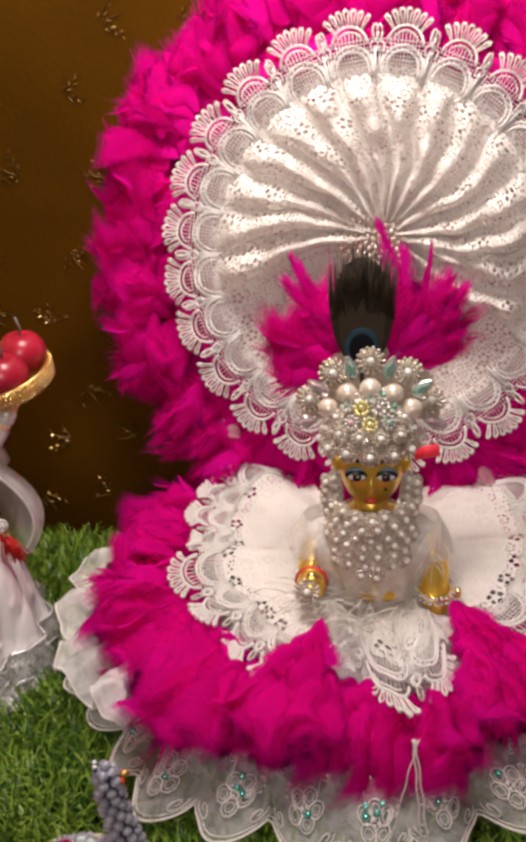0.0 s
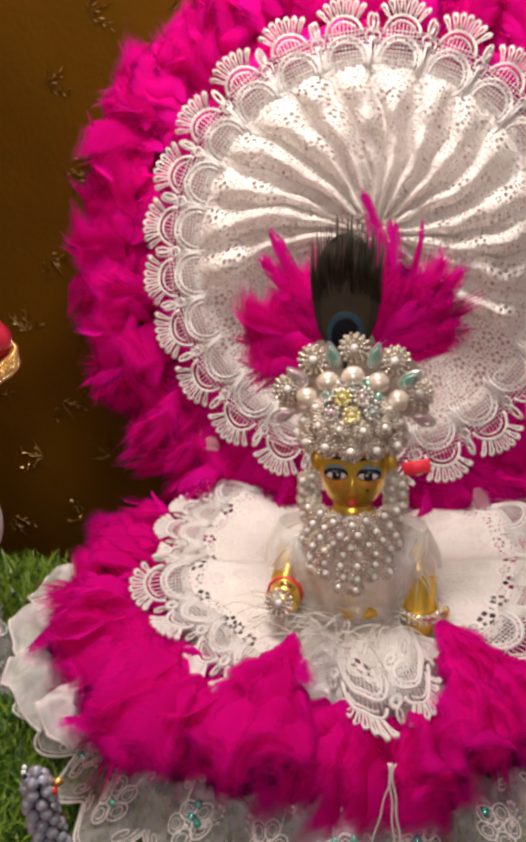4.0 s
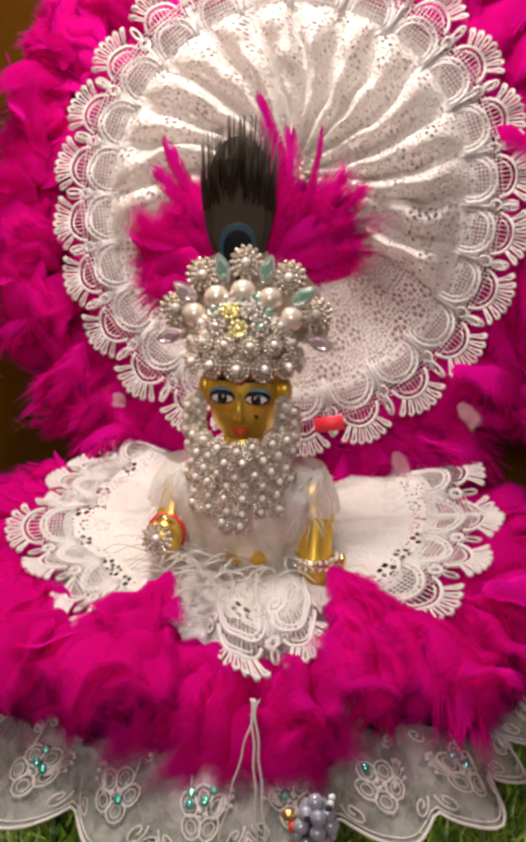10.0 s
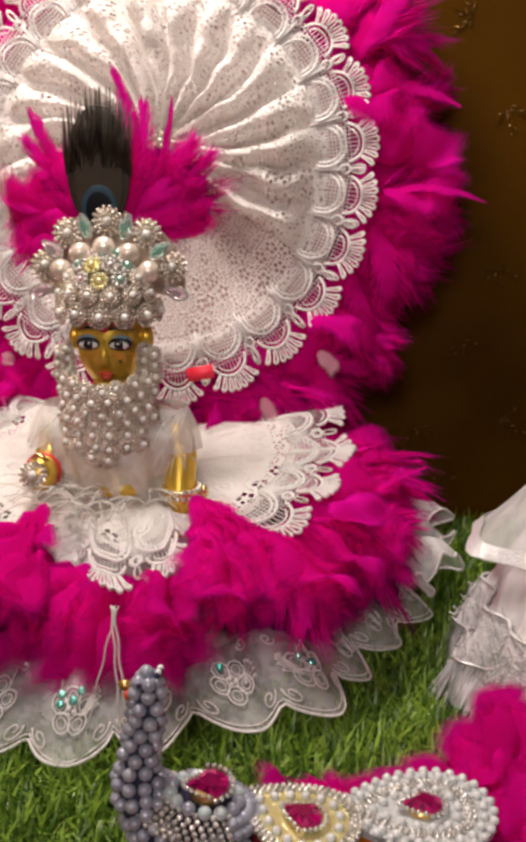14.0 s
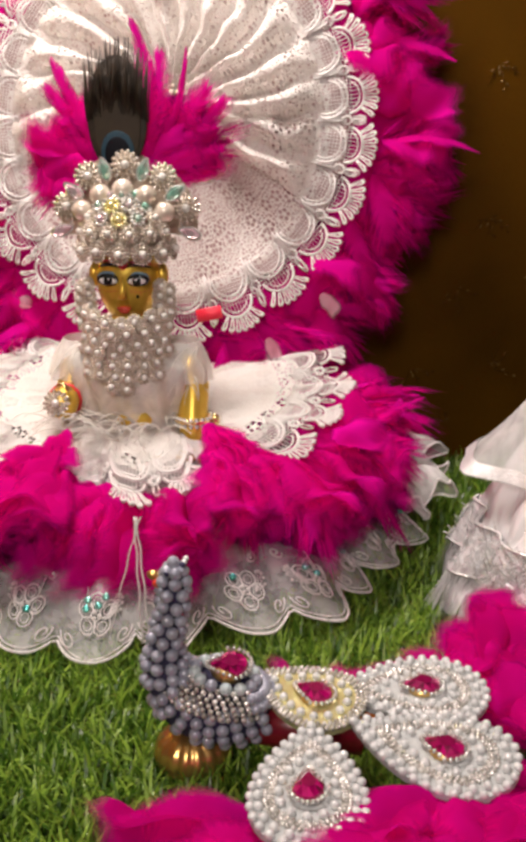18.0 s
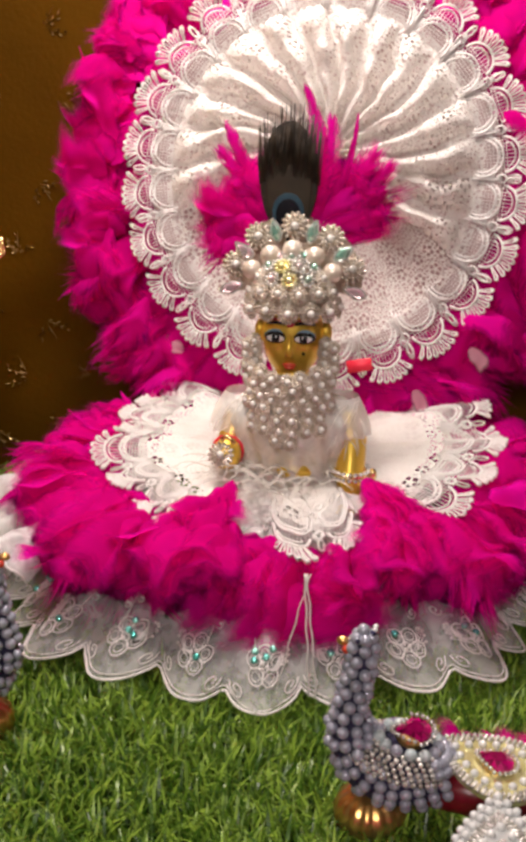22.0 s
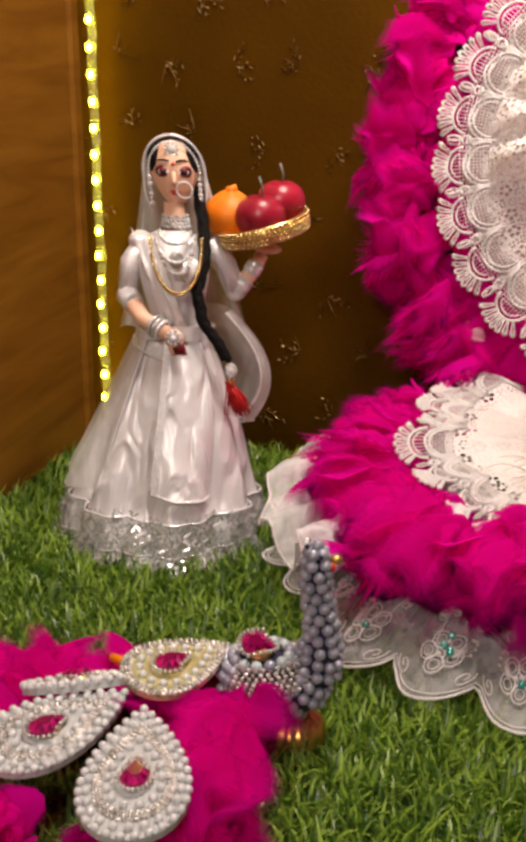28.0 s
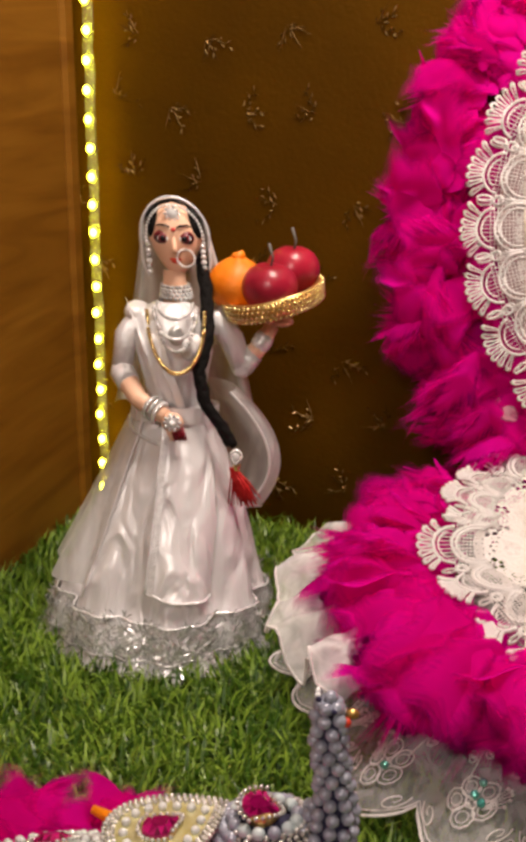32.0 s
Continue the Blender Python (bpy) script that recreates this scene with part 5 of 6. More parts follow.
def plume():
    base = thing("peacock_plume", "dark peacock feather with magenta feathers behind the crown", "plume", (-0.003, 0.591, 0.235))
    rng = random.Random(8)
    s = Shape()
    # the eye: nested flat ovals, and the hair of its upper edge
    for k, (w, h, zc, y, mt) in enumerate(((0.0180, 0.034, 0.044, 0.0, 0), (0.0140, 0.026, 0.037, -0.0006, 1), (0.0100, 0.0125, 0.023, -0.0012, 2), (0.0076, 0.0100, 0.022, -0.0018, 3))):
        s.ball((0, y, zc), (w, 0.0007, h), mt, 28, 16)
    hairs = Shape()
    for k in range(150):
        u = rng.uniform(-1, 1)
        x0, z0 = 0.0185 * u, 0.040 + 0.018 * (1 - u * u) * rng.uniform(0.2, 1.0)
        ln = rng.uniform(0.020, 0.036)
        top = (x0 * 1.08 + rng.uniform(-0.001, 0.001), rng.uniform(-0.004, 0.001), min(z0 + ln, 0.088 - 0.004 * u * u))
        hairs.tube([(x0, -0.001, z0), (0.5 * (x0 + top[0]), -0.002, 0.5 * (z0 + top[2])), top], [0.0005, 0.0004, 0.0002], 3, 0)
    s.tube([(0, 0, -0.01), (0, 0, 0.03)], 0.0012, 6, 0)
    tagged(part("barb_fringe", hairs, base, "loose black barbs", mats=[PLUME]), kind="stuff")
    part("eye_feather", s, base, "black feather tip with a blue and bronze eye", mats=[PLUME, EYESPOT, TEAL, INK])
    specs = [(-0.012, 0.004, -82, 0.95), (-0.012, 0.004, -94, 0.9), (-0.012, 0.006, -70, 0.8), (-0.010, 0.0, -104, 0.75), (-0.012, 0.004, -24, 0.9), (-0.010, 0.006, -16, 0.85),
             (0.012, 0.004, 46, 0.9), (0.014, 0.004, 64, 0.9), (0.012, 0.006, 54, 0.95), (0.012, 0.002, 34, 0.9), (0.012, 0.005, 24, 0.85), (0.014, 0.002, 76, 0.8)]
    for k, (x, y, deg, sc) in enumerate(specs):
        for r in range(3):
            m = (Matrix.Translation((x, y + 0.002 * r, 0.010)) @ Matrix.Rotation(radians(deg - 90 + rng.uniform(-9, 9)), 4, "Y") @ Matrix.Rotation(radians(90) + rng.uniform(-0.5, 0.5), 4, "X")
                 @ Matrix.Diagonal((1.16 * sc, sc, sc, 1)))
            part("feather", rng.choice(FLUFFY if r == 0 and k % 2 else SOFT), base, m=m)
    # single longer feathers: place, lean, length, half width, sideways bend, loose ends
    longer = ((0.014, 0.020, 17, 0.074, 0.0100, 0.36, 0.25), (0.016, 0.022, 18, 0.058, 0.0100, 0.16, 0.45), (-0.012, 0.015, -22, 0.068, 0.0085, 0.10, 0.2),
              (-0.010, 0.012, -30, 0.060, 0.0100, 0.16, 0.5), (0.020, 0.015, 30, 0.070, 0.0040, 0.22, 0.4), (0.016, 0.010, 54, 0.064, 0.0090, 0.16, 0.5), (0.014, 0.012, 42, 0.062, 0.0110, 0.06, 0.6))
    for k, (x, z, deg, ln, w, sway, fuzz) in enumerate(longer):
        one = feather_mesh("feather", PINK, 50 + k, ln, w, 0.25, 90, 0.72, 0.0, 0.25, 0.75, fuzz, sway)
        part("feather", one, base, m=Matrix.Translation((x, 0.004 + 0.001 * k, z)) @ Matrix.Rotation(radians(deg - 90), 4, "Y") @ Matrix.Rotation(radians(90 + rng.uniform(-14, 14)), 4, "X"))


plume()


# ---- beaded peacocks ----
BEAD = Shape().ball((0, 0, 0), 0.0030, 0, 12, 8).mesh("grey_bead", [GREY_PEARL])
PALEBEAD = Shape().ball((0, 0, 0), 0.0030, 0, 12, 8).mesh("pale_bead", [PALE_PEARL])
WHITEBEAD = Shape().ball((0, 0, 0), 0.0020, 0, 10, 7).mesh("white_bead", [MILK])


def gem_shape(length, width, depth):
    """A faceted drop stone in a ring of small stones, lying in the xy plane, its point to -x."""
    s = Shape()
    n = 16
    out = []
    for k in range(n):
        a = math.tau * k / n
        w = width * (1 + 0.55 * math.cos(a)) / 1.3 if math.cos(a) < 0 else width * (1 + 0.0 * math.cos(a)) / 1.0
        out.append((length * math.cos(a), w * math.sin(a)))
    vs = [(x, y, 0.0) for x, y in out] + [(x * 0.94, y * 0.94, depth * 0.45) for x, y in out] + [(x * 0.5, y * 0.5, depth) for x, y in out]
    fs = [(i, (i + 1) % n, n + (i + 1) % n, n + i) for i in range(n)]
    s.add(vs, fs, 0)
    for i in range(0, n, 2):
        a, b, c = n + i, n + (i + 1) % n, n + (i + 2) % n
        p, q = 2 * n + i, 2 * n + (i + 2) % n
        o = [vs[j] for j in (a, b, c, p, q)]
        s.add([o[0], o[1], o[3]], [(0, 1, 2)], 0)
        s.add([o[1], o[4], o[3]], [(0, 1, 2)], 0)
        s.add([o[1], o[2], o[4]], [(0, 1, 2)], 0)
    s.add(vs[2 * n:], [tuple(range(n))], 0)
    ring = []
    for k in range(24):
        a = math.tau * k / 24
        w = width * (1 + 0.55 * math.cos(a)) / 1.3 if math.cos(a) < 0 else width
        ring.append((length * 1.16 * math.cos(a), w * 1.2 * math.sin(a), 0.0008))
    return s, ring


GEM_S, GEM_RING = gem_shape(0.0086, 0.0066, 0.0036)
GEM_MESH = GEM_S.mesh("gem", [GEM], smooth=False)


def ring_of_stones(parent, m):
    for p in GEM_RING:
        part("stone", TINY, parent, m=m @ Matrix.Translation(p))



def drop_outline(k, length, width):
    """Points round a drop whose tip lies at the origin and whose body runs along x; k scales it about its middle."""
    a = k
    x = length * (0.5 - 0.5 * math.cos(a))
    y = width * 0.5 * math.sin(a) * (math.sin(a * 0.5)) ** 0.9 * 1.12
    return x, y


def walk_outline(length, width, step, inset):
    pts = [drop_outline(math.tau * k / 200, length, width) for k in range(200)]
    cx = length * 0.56
    pts = [(cx + (x - cx) * inset, y * inset) for x, y in pts]
    total = sum(math.dist(pts[i], pts[(i + 1) % 200]) for i in range(200))
    n = max(6, int(total / step))
    out, acc, want = [], 0.0, 0.0
    for i in range(200):
        p, q = pts[i], pts[(i + 1) % 200]
        d = math.dist(p, q)
        while want <= acc + d and len(out) < n:
            f = (want - acc) / d if d else 0
            out.append((p[0] + (q[0] - p[0]) * f, p[1] + (q[1] - p[1]) * f))
            want += total / n
        acc += d
    return out


def tail_petal(parent, m, length, width, yellow=False):
    s = Shape()
    n = 40
    pts = [drop_outline(math.tau * k / n, length, width) for k in range(n)]
    s.add([(x, y, -0.002) for x, y in pts] + [(x, y, 0.0012) for x, y in pts],
          [tuple(range(n))[::-1], tuple(range(n, 2 * n))] + [(i, (i + 1) % n, n + (i + 1) % n, n + i) for i in range(n)])
    petal = part("tail_petal", s, parent, "teardrop tail petal edged with pearls" if not yellow else "yellow teardrop medallion", m, [YELLOW_CRYSTAL if yellow else FELTWHITE], smooth=False)
    if not yellow:
        for x, y in walk_outline(length, width, 0.0056, 0.97):
            part("white_bead", WHITEBEAD, petal, m=pose(x, y, 0.0018))
        rings, pearls = ((0.72, 0.0024), (0.65, 0.0024), (0.60, 0.0026)), ((0.84, 0.0062), (0.50, 0.0062))
    else:
        rings, pearls = ((1.0, 0.0026), (0.92, 0.0026), (0.84, 0.0026)), ((0.66, 0.0060),)
    s = Shape()
    for k, step in rings:
        for x, y in walk_outline(length, width, step, k):
            s.ball((x, y, 0.0016), (0.0012, 0.0012, 0.0012), 0, 6, 4)
    tagged(part("rhinestone_trim", s, petal, "rows of small silver rhinestones", mats=[SILVER]), kind="stuff")
    for k, step in pearls:
        for x, y in walk_outline(length, width, step, k):
            part("white_bead", WHITEBEAD, petal, m=pose(x, y, 0.0020))
    g = part("gem", GEM_MESH, petal, "magenta faceted drop stone", pose(length * 0.57, 0, 0.0034))
    ring_of_stones(petal, pose(length * 0.57, 0, 0.0034))
    part("gem_mount", Shape().tube([(length * 0.57, 0, 0.0), (length * 0.57, 0, 0.0036)], [0.0060, 0.0064], 16), petal, "gold mount", mats=[GOLD])
    return petal


def peacock(name, at, turn, flip, plumes, seed, tall):
    """Faces -x in its own frame; flip mirrors it."""
    base = thing(name, "grey pearl-beaded peacock ornament with jewelled tail and magenta feathers", "ornament", at, group="beaded peacocks")
    base.matrix_basis = pose(*at, 0, 0, turn) @ Matrix.Diagonal((flip, 1, 1, 1))
    rng = random.Random(seed)
    spine = [((-0.0150, 0.092), 0.0055), ((-0.0145, 0.084), 0.0062), ((-0.0150, 0.076), 0.0062), ((-0.0160, 0.068), 0.0066), ((-0.0165, 0.060), 0.0075), ((-0.0155, 0.052), 0.0088),
             ((-0.0120, 0.044), 0.0110), ((-0.0060, 0.037), 0.0135), ((0.0020, 0.033), 0.0150), ((0.0100, 0.032), 0.0150), ((0.0180, 0.032), 0.0140), ((0.0250, 0.033), 0.0120), ((0.0310, 0.0345), 0.0095)]
    spine = [((x + 0.005 * max(0.0, z - 0.045) / 0.05, z + tall * max(0.0, z - 0.045) / 0.05), r * (0.80 if z > 0.058 else 1.0)) for (x, z), r in spine]
    core = Shape()
    core.tube([(x, 0, z) for (x, z), r in spine], [r for p, r in spine], 14)
    part("core", core, base, "dark blue core", mats=[NAVY])
    # the wing is laid round the stone on the flank
    body_c, g = Vector((0.008, 0, 0.034)), Vector((0.20, -0.20, 0.96)).normalized()
    core2 = Shape().ball(body_c, (0.026, 0.0165, 0.018), 0, 24, 16)
    part("core", core2, base, "dark blue core", mats=[NAVY])
    e1 = Vector((1, 0, 0)) - g * g.x
    e1.normalize()
    e2 = g.cross(e1)

    def flank(theta, phi, lift=1.0):
        d = g * math.cos(theta) + (e1 * math.cos(phi) + e2 * math.sin(phi)) * math.sin(theta)
        return body_c + Vector((d.x * 0.028, d.y * 0.0178, d.z * 0.0195)) * lift, Vector((d.x / 0.028, d.y / 0.0178, d.z / 0.0195)).normalized()
    # beads in rings along the body
    pts = [Vector((x, 0, z)) for (x, z), r in spine]
    rad = [r for p, r in spine]
    path = [0.0]
    for i in range(1, len(pts)):
        path.append(path[-1] + (pts[i] - pts[i - 1]).length)

    def along(d):
        for i in range(1, len(pts)):
            if d <= path[i] or i == len(pts) - 1:
                f = min(1.0, (d - path[i - 1]) / (path[i] - path[i - 1]))
                return pts[i - 1].lerp(pts[i], f), (pts[i] - pts[i - 1]).normalized(), rad[i - 1] + (rad[i] - rad[i - 1]) * f
    rings = int(path[-1] / 0.0055)
    for k in range(rings + 1):
        p, d, r = along(k * path[-1] / rings)
        n = max(5, int(math.tau * (r + 0.0012) / 0.0063))
        w = Vector((0, 1, 0))
        up = d.cross(w)
        for q in range(n):
            a = math.tau * (q + 0.5 * (k % 2)) / n
            o = up * math.cos(a) + w * math.sin(a)
            q3 = p + o * (r + 0.0010) - body_c
            if k > rings * 0.56 and Vector((q3.x / 0.028, q3.y / 0.0175, q3.z / 0.019)).normalized().dot(g) > 0.58:
                continue
            part("grey_bead", BEAD, base, m=Matrix.Translation(p + o * (r + 0.0010)))
    # head
    hz = 0.0965 + tall
    for q in range(5):
        a = q * 1.2566
        part("grey_bead", BEAD, base, m=pose(-0.0100 + 0.0038 * math.cos(a), 0.0038 * math.sin(a), hz))
    part("grey_bead", BEAD, base, m=pose(-0.0145, 0, hz - 0.002))
    part("grey_bead", BEAD, base, m=pose(-0.0105, 0, hz + 0.0035))
    for q in range(5):
        a = -0.9 + 0.45 * q
        part("crest_bead", Shape().ball((-0.0070 + 0.002 * math.cos(a), 0.0040 * math.sin(a), hz + 0.0042 + 0.0008 * (q % 2)), 0.0013, 0, 8, 6), base, "white and blue seed bead crest", mats=[WHITE if q % 2 else NAVY])
    for y in (-0.0045, 0.0045):
        part("eye_bead", Shape().ball((-0.0125, y, hz), 0.0013, 0, 8, 6), base, "dark blue seed bead", mats=[NAVY])
    part("beak", Shape().ball((-0.0195, 0, hz - 0.003), (0.0030, 0.0020, 0.0022), 0, 10, 6), base, "gold bead beak", mats=[GOLD])
    part("beak_bead", Shape().ball((-0.0175, -0.002, hz - 0.006), 0.0021, 0, 8, 6), base, "red bead", mats=[LIP])
    # wing: crescent rows of rhinestones round pale pearls and a stone
    s = Shape()
    for row in range(6):
        th = 0.60 + 0.112 * row
        n = int(3.9 * math.sin(th) * 0.023 / 0.0028)
        for q in range(n):
            ph = radians(-45) - radians(215) * q / (n - 1)
            s.ball(flank(th, ph, 1.04)[0], 0.0015, 0, 6, 4)
    tagged(part("rhinestone_trim", s, base, "curved rows of small silver rhinestones", mats=[SILVER]), kind="stuff")
    for q in range(13):
        p, nrm = flank(0.50, math.tau * q / 13, 1.04)
        part("pale_bead" if q % 3 else "grey_bead", PALEBEAD if q % 3 else BEAD, base, m=Matrix.Translation(p))
    for q in range(30):
        p, nrm = flank((0.74, 0.96)[q % 2], radians(108) - radians(150) * (q // 2) / 14, 1.0)
        part("grey_bead", BEAD, base, m=Matrix.Translation(p))
    p, nrm = flank(0.0, 0.0, 1.22)
    m = toward(p, nrm + Vector((0, -0.35, 0.15)), 0.0)
    part("gem_mount", Shape().tube([flank(0.0, 0.0, 1.0)[0], p], [0.0075, 0.0056], 16), base, "gold mount", mats=[GOLD])
    part("gem", GEM_MESH, base, "magenta faceted drop stone", m)
    ring_of_stones(base, m)
    # foot and red lacquered underside
    foot = Shape()
    prof = [(0.0, -0.002), (0.010, -0.002), (0.0155, 0.003), (0.0165, 0.009), (0.0145, 0.015), (0.009, 0.0195), (0.0, 0.021)]
    foot.lathe((-0.003, 0, 0), prof, 112, 0, lambda a, h: 1 + 0.07 * abs(math.cos(8 * a)))
    part("foot", foot, base, "ribbed gold ball foot", mats=[GOLD])
    part("tail_support", Shape().tube([(0.020, 0, 0.026), (0.045, 0, 0.026), (0.075, 0.0, 0.022)], [0.009, 0.011, 0.007], 12), base, "red lacquered tail support", mats=[MAROON])
    part("tail_support", Shape().tube([(0.060, 0, 0.030), (0.090, 0.010, 0.034)], [0.005, 0.002], 8), base, "orange tail stem", mats=[ORANGE])
    part("support_foot", Shape().lathe((0.060, 0, 0), [(0.0, -0.002), (0.012, -0.002), (0.010, 0.01), (0.006, 0.02), (0.0, 0.024)], 16), base, "red lacquered foot", mats=[MAROON])
    # tail: each petal from its tip to its far end
    back = base.matrix_basis.inverted()
    for (x0, y0), (x1, y1), z0, z1, width, yellow, tip in plumes["petals"]:
        d = Vector((x1 - x0, y1 - y0, z1 - z0))
        ex = d.normalized()
        ez = Vector((0.0, tip, 1.0))
        ez = (ez - ex * ez.dot(ex)).normalized()
        ey = ez.cross(ex)
        m = Matrix((ex, ey, ez)).transposed().to_4x4()
        m.translation = (x0, y0, z0)
        tail_petal(base, back @ m, d.length, width, yellow)
    for cx, cy, cz, deg, spread, rise, cnt in plumes["tufts"]:
        for k in range(round(cnt * 1.35)):
            a = radians(deg + rng.uniform(-spread, spread))
            sc = rng.uniform(0.78, 1.10)
            m = (Matrix.Translation((cx + rng.uniform(-0.014, 0.014), cy + rng.uniform(-0.012, 0.012), cz + rng.uniform(-0.006, 0.008))) @ Matrix.Rotation(a, 4, "Z")
                 @ Matrix.Rotation(radians(-rise + rng.uniform(-14, 14)), 4, "Y") @ Matrix.Rotation(rng.uniform(-0.8, 0.8), 4, "X") @ Matrix.Diagonal((sc, sc, sc, 1)))
            part("feather", rng.choice(SOFT), base, m=back @ m)
    return base


# petals: tip and far end (x, y), their heights, width, medallion or not, lean of the face along y; tufts: place, heading, spread, rise, count
RIGHT_TAIL = {"petals": (((0.098, 0.366), (0.145, 0.340), 0.044, 0.042, 0.044, True, -0.16), ((0.133, 0.362), (0.203, 0.374), 0.039, 0.037, 0.052, False, -0.10),
                         ((0.141, 0.334), (0.207, 0.306), 0.042, 0.040, 0.052, False, -0.16), ((0.124, 0.330), (0.124, 0.258), 0.042, 0.038, 0.052, False, -0.16)),
              "tufts": ((0.130, 0.378, 0.016, 85, 40, 4, 10), (0.180, 0.388, 0.018, 60, 45, 7, 12), (0.215, 0.375, 0.020, 20, 45, 12, 12), (0.210, 0.405, 0.024, 75, 30, 34, 8),
                        (0.215, 0.320, 0.020, -15, 45, 8, 12), (0.195, 0.275, 0.020, -45, 45, 8, 14), (0.125, 0.262, 0.018, -110, 50, 8, 12), (0.100, 0.285, 0.014, -160, 40, 4, 9),
                        (0.172, 0.286, 0.036, -95, 40, 6, 12), (0.156, 0.268, 0.036, -110, 40, 4, 12), (0.112, 0.270, 0.020, -150, 45, 4, 10), (0.196, 0.300, 0.036, -60, 40, 8, 10))}
LEFT_TAIL = {"petals": (((-0.172, 0.398), (-0.206, 0.354), 0.048, 0.046, 0.044, True, -0.16), ((-0.200, 0.370), (-0.256, 0.346), 0.042, 0.036, 0.046, False, 0.55),
                        ((-0.204, 0.350), (-0.244, 0.290), 0.043, 0.037, 0.050, False, -0.05), ((-0.191, 0.340), (-0.166, 0.266), 0.044, 0.038, 0.052, False, -0.16)),
             "tufts": ((-0.215, 0.384, 0.020, 105, 45, 4, 12), (-0.262, 0.366, 0.020, 150, 45, 6, 12), (-0.270, 0.330, 0.020, 190, 45, 8, 12), (-0.225, 0.275, 0.024, 235, 45, 6, 14),
                       (-0.190, 0.350, 0.022, -40, 26, 0, 7), (-0.185, 0.300, 0.014, -60, 30, 0, 10),
                       (-0.168, 0.376, 0.034, -85, 16, 6, 10), (-0.161, 0.350, 0.034, -86, 16, 4, 10), (-0.156, 0.326, 0.026, -80, 22, 2, 8),
                       (-0.228, 0.268, 0.032, 225, 40, 4, 12), (-0.262, 0.325, 0.028, 160, 45, 14, 12))}
peacock("beaded_peacock", (0.0725, 0.358, 0.0), -4.0, 1, RIGHT_TAIL, 3, 0.002)
peacock("beaded_peacock", (-0.1410, 0.399, 0.0), 12.0, -1, LEFT_TAIL, 9, 0.009)


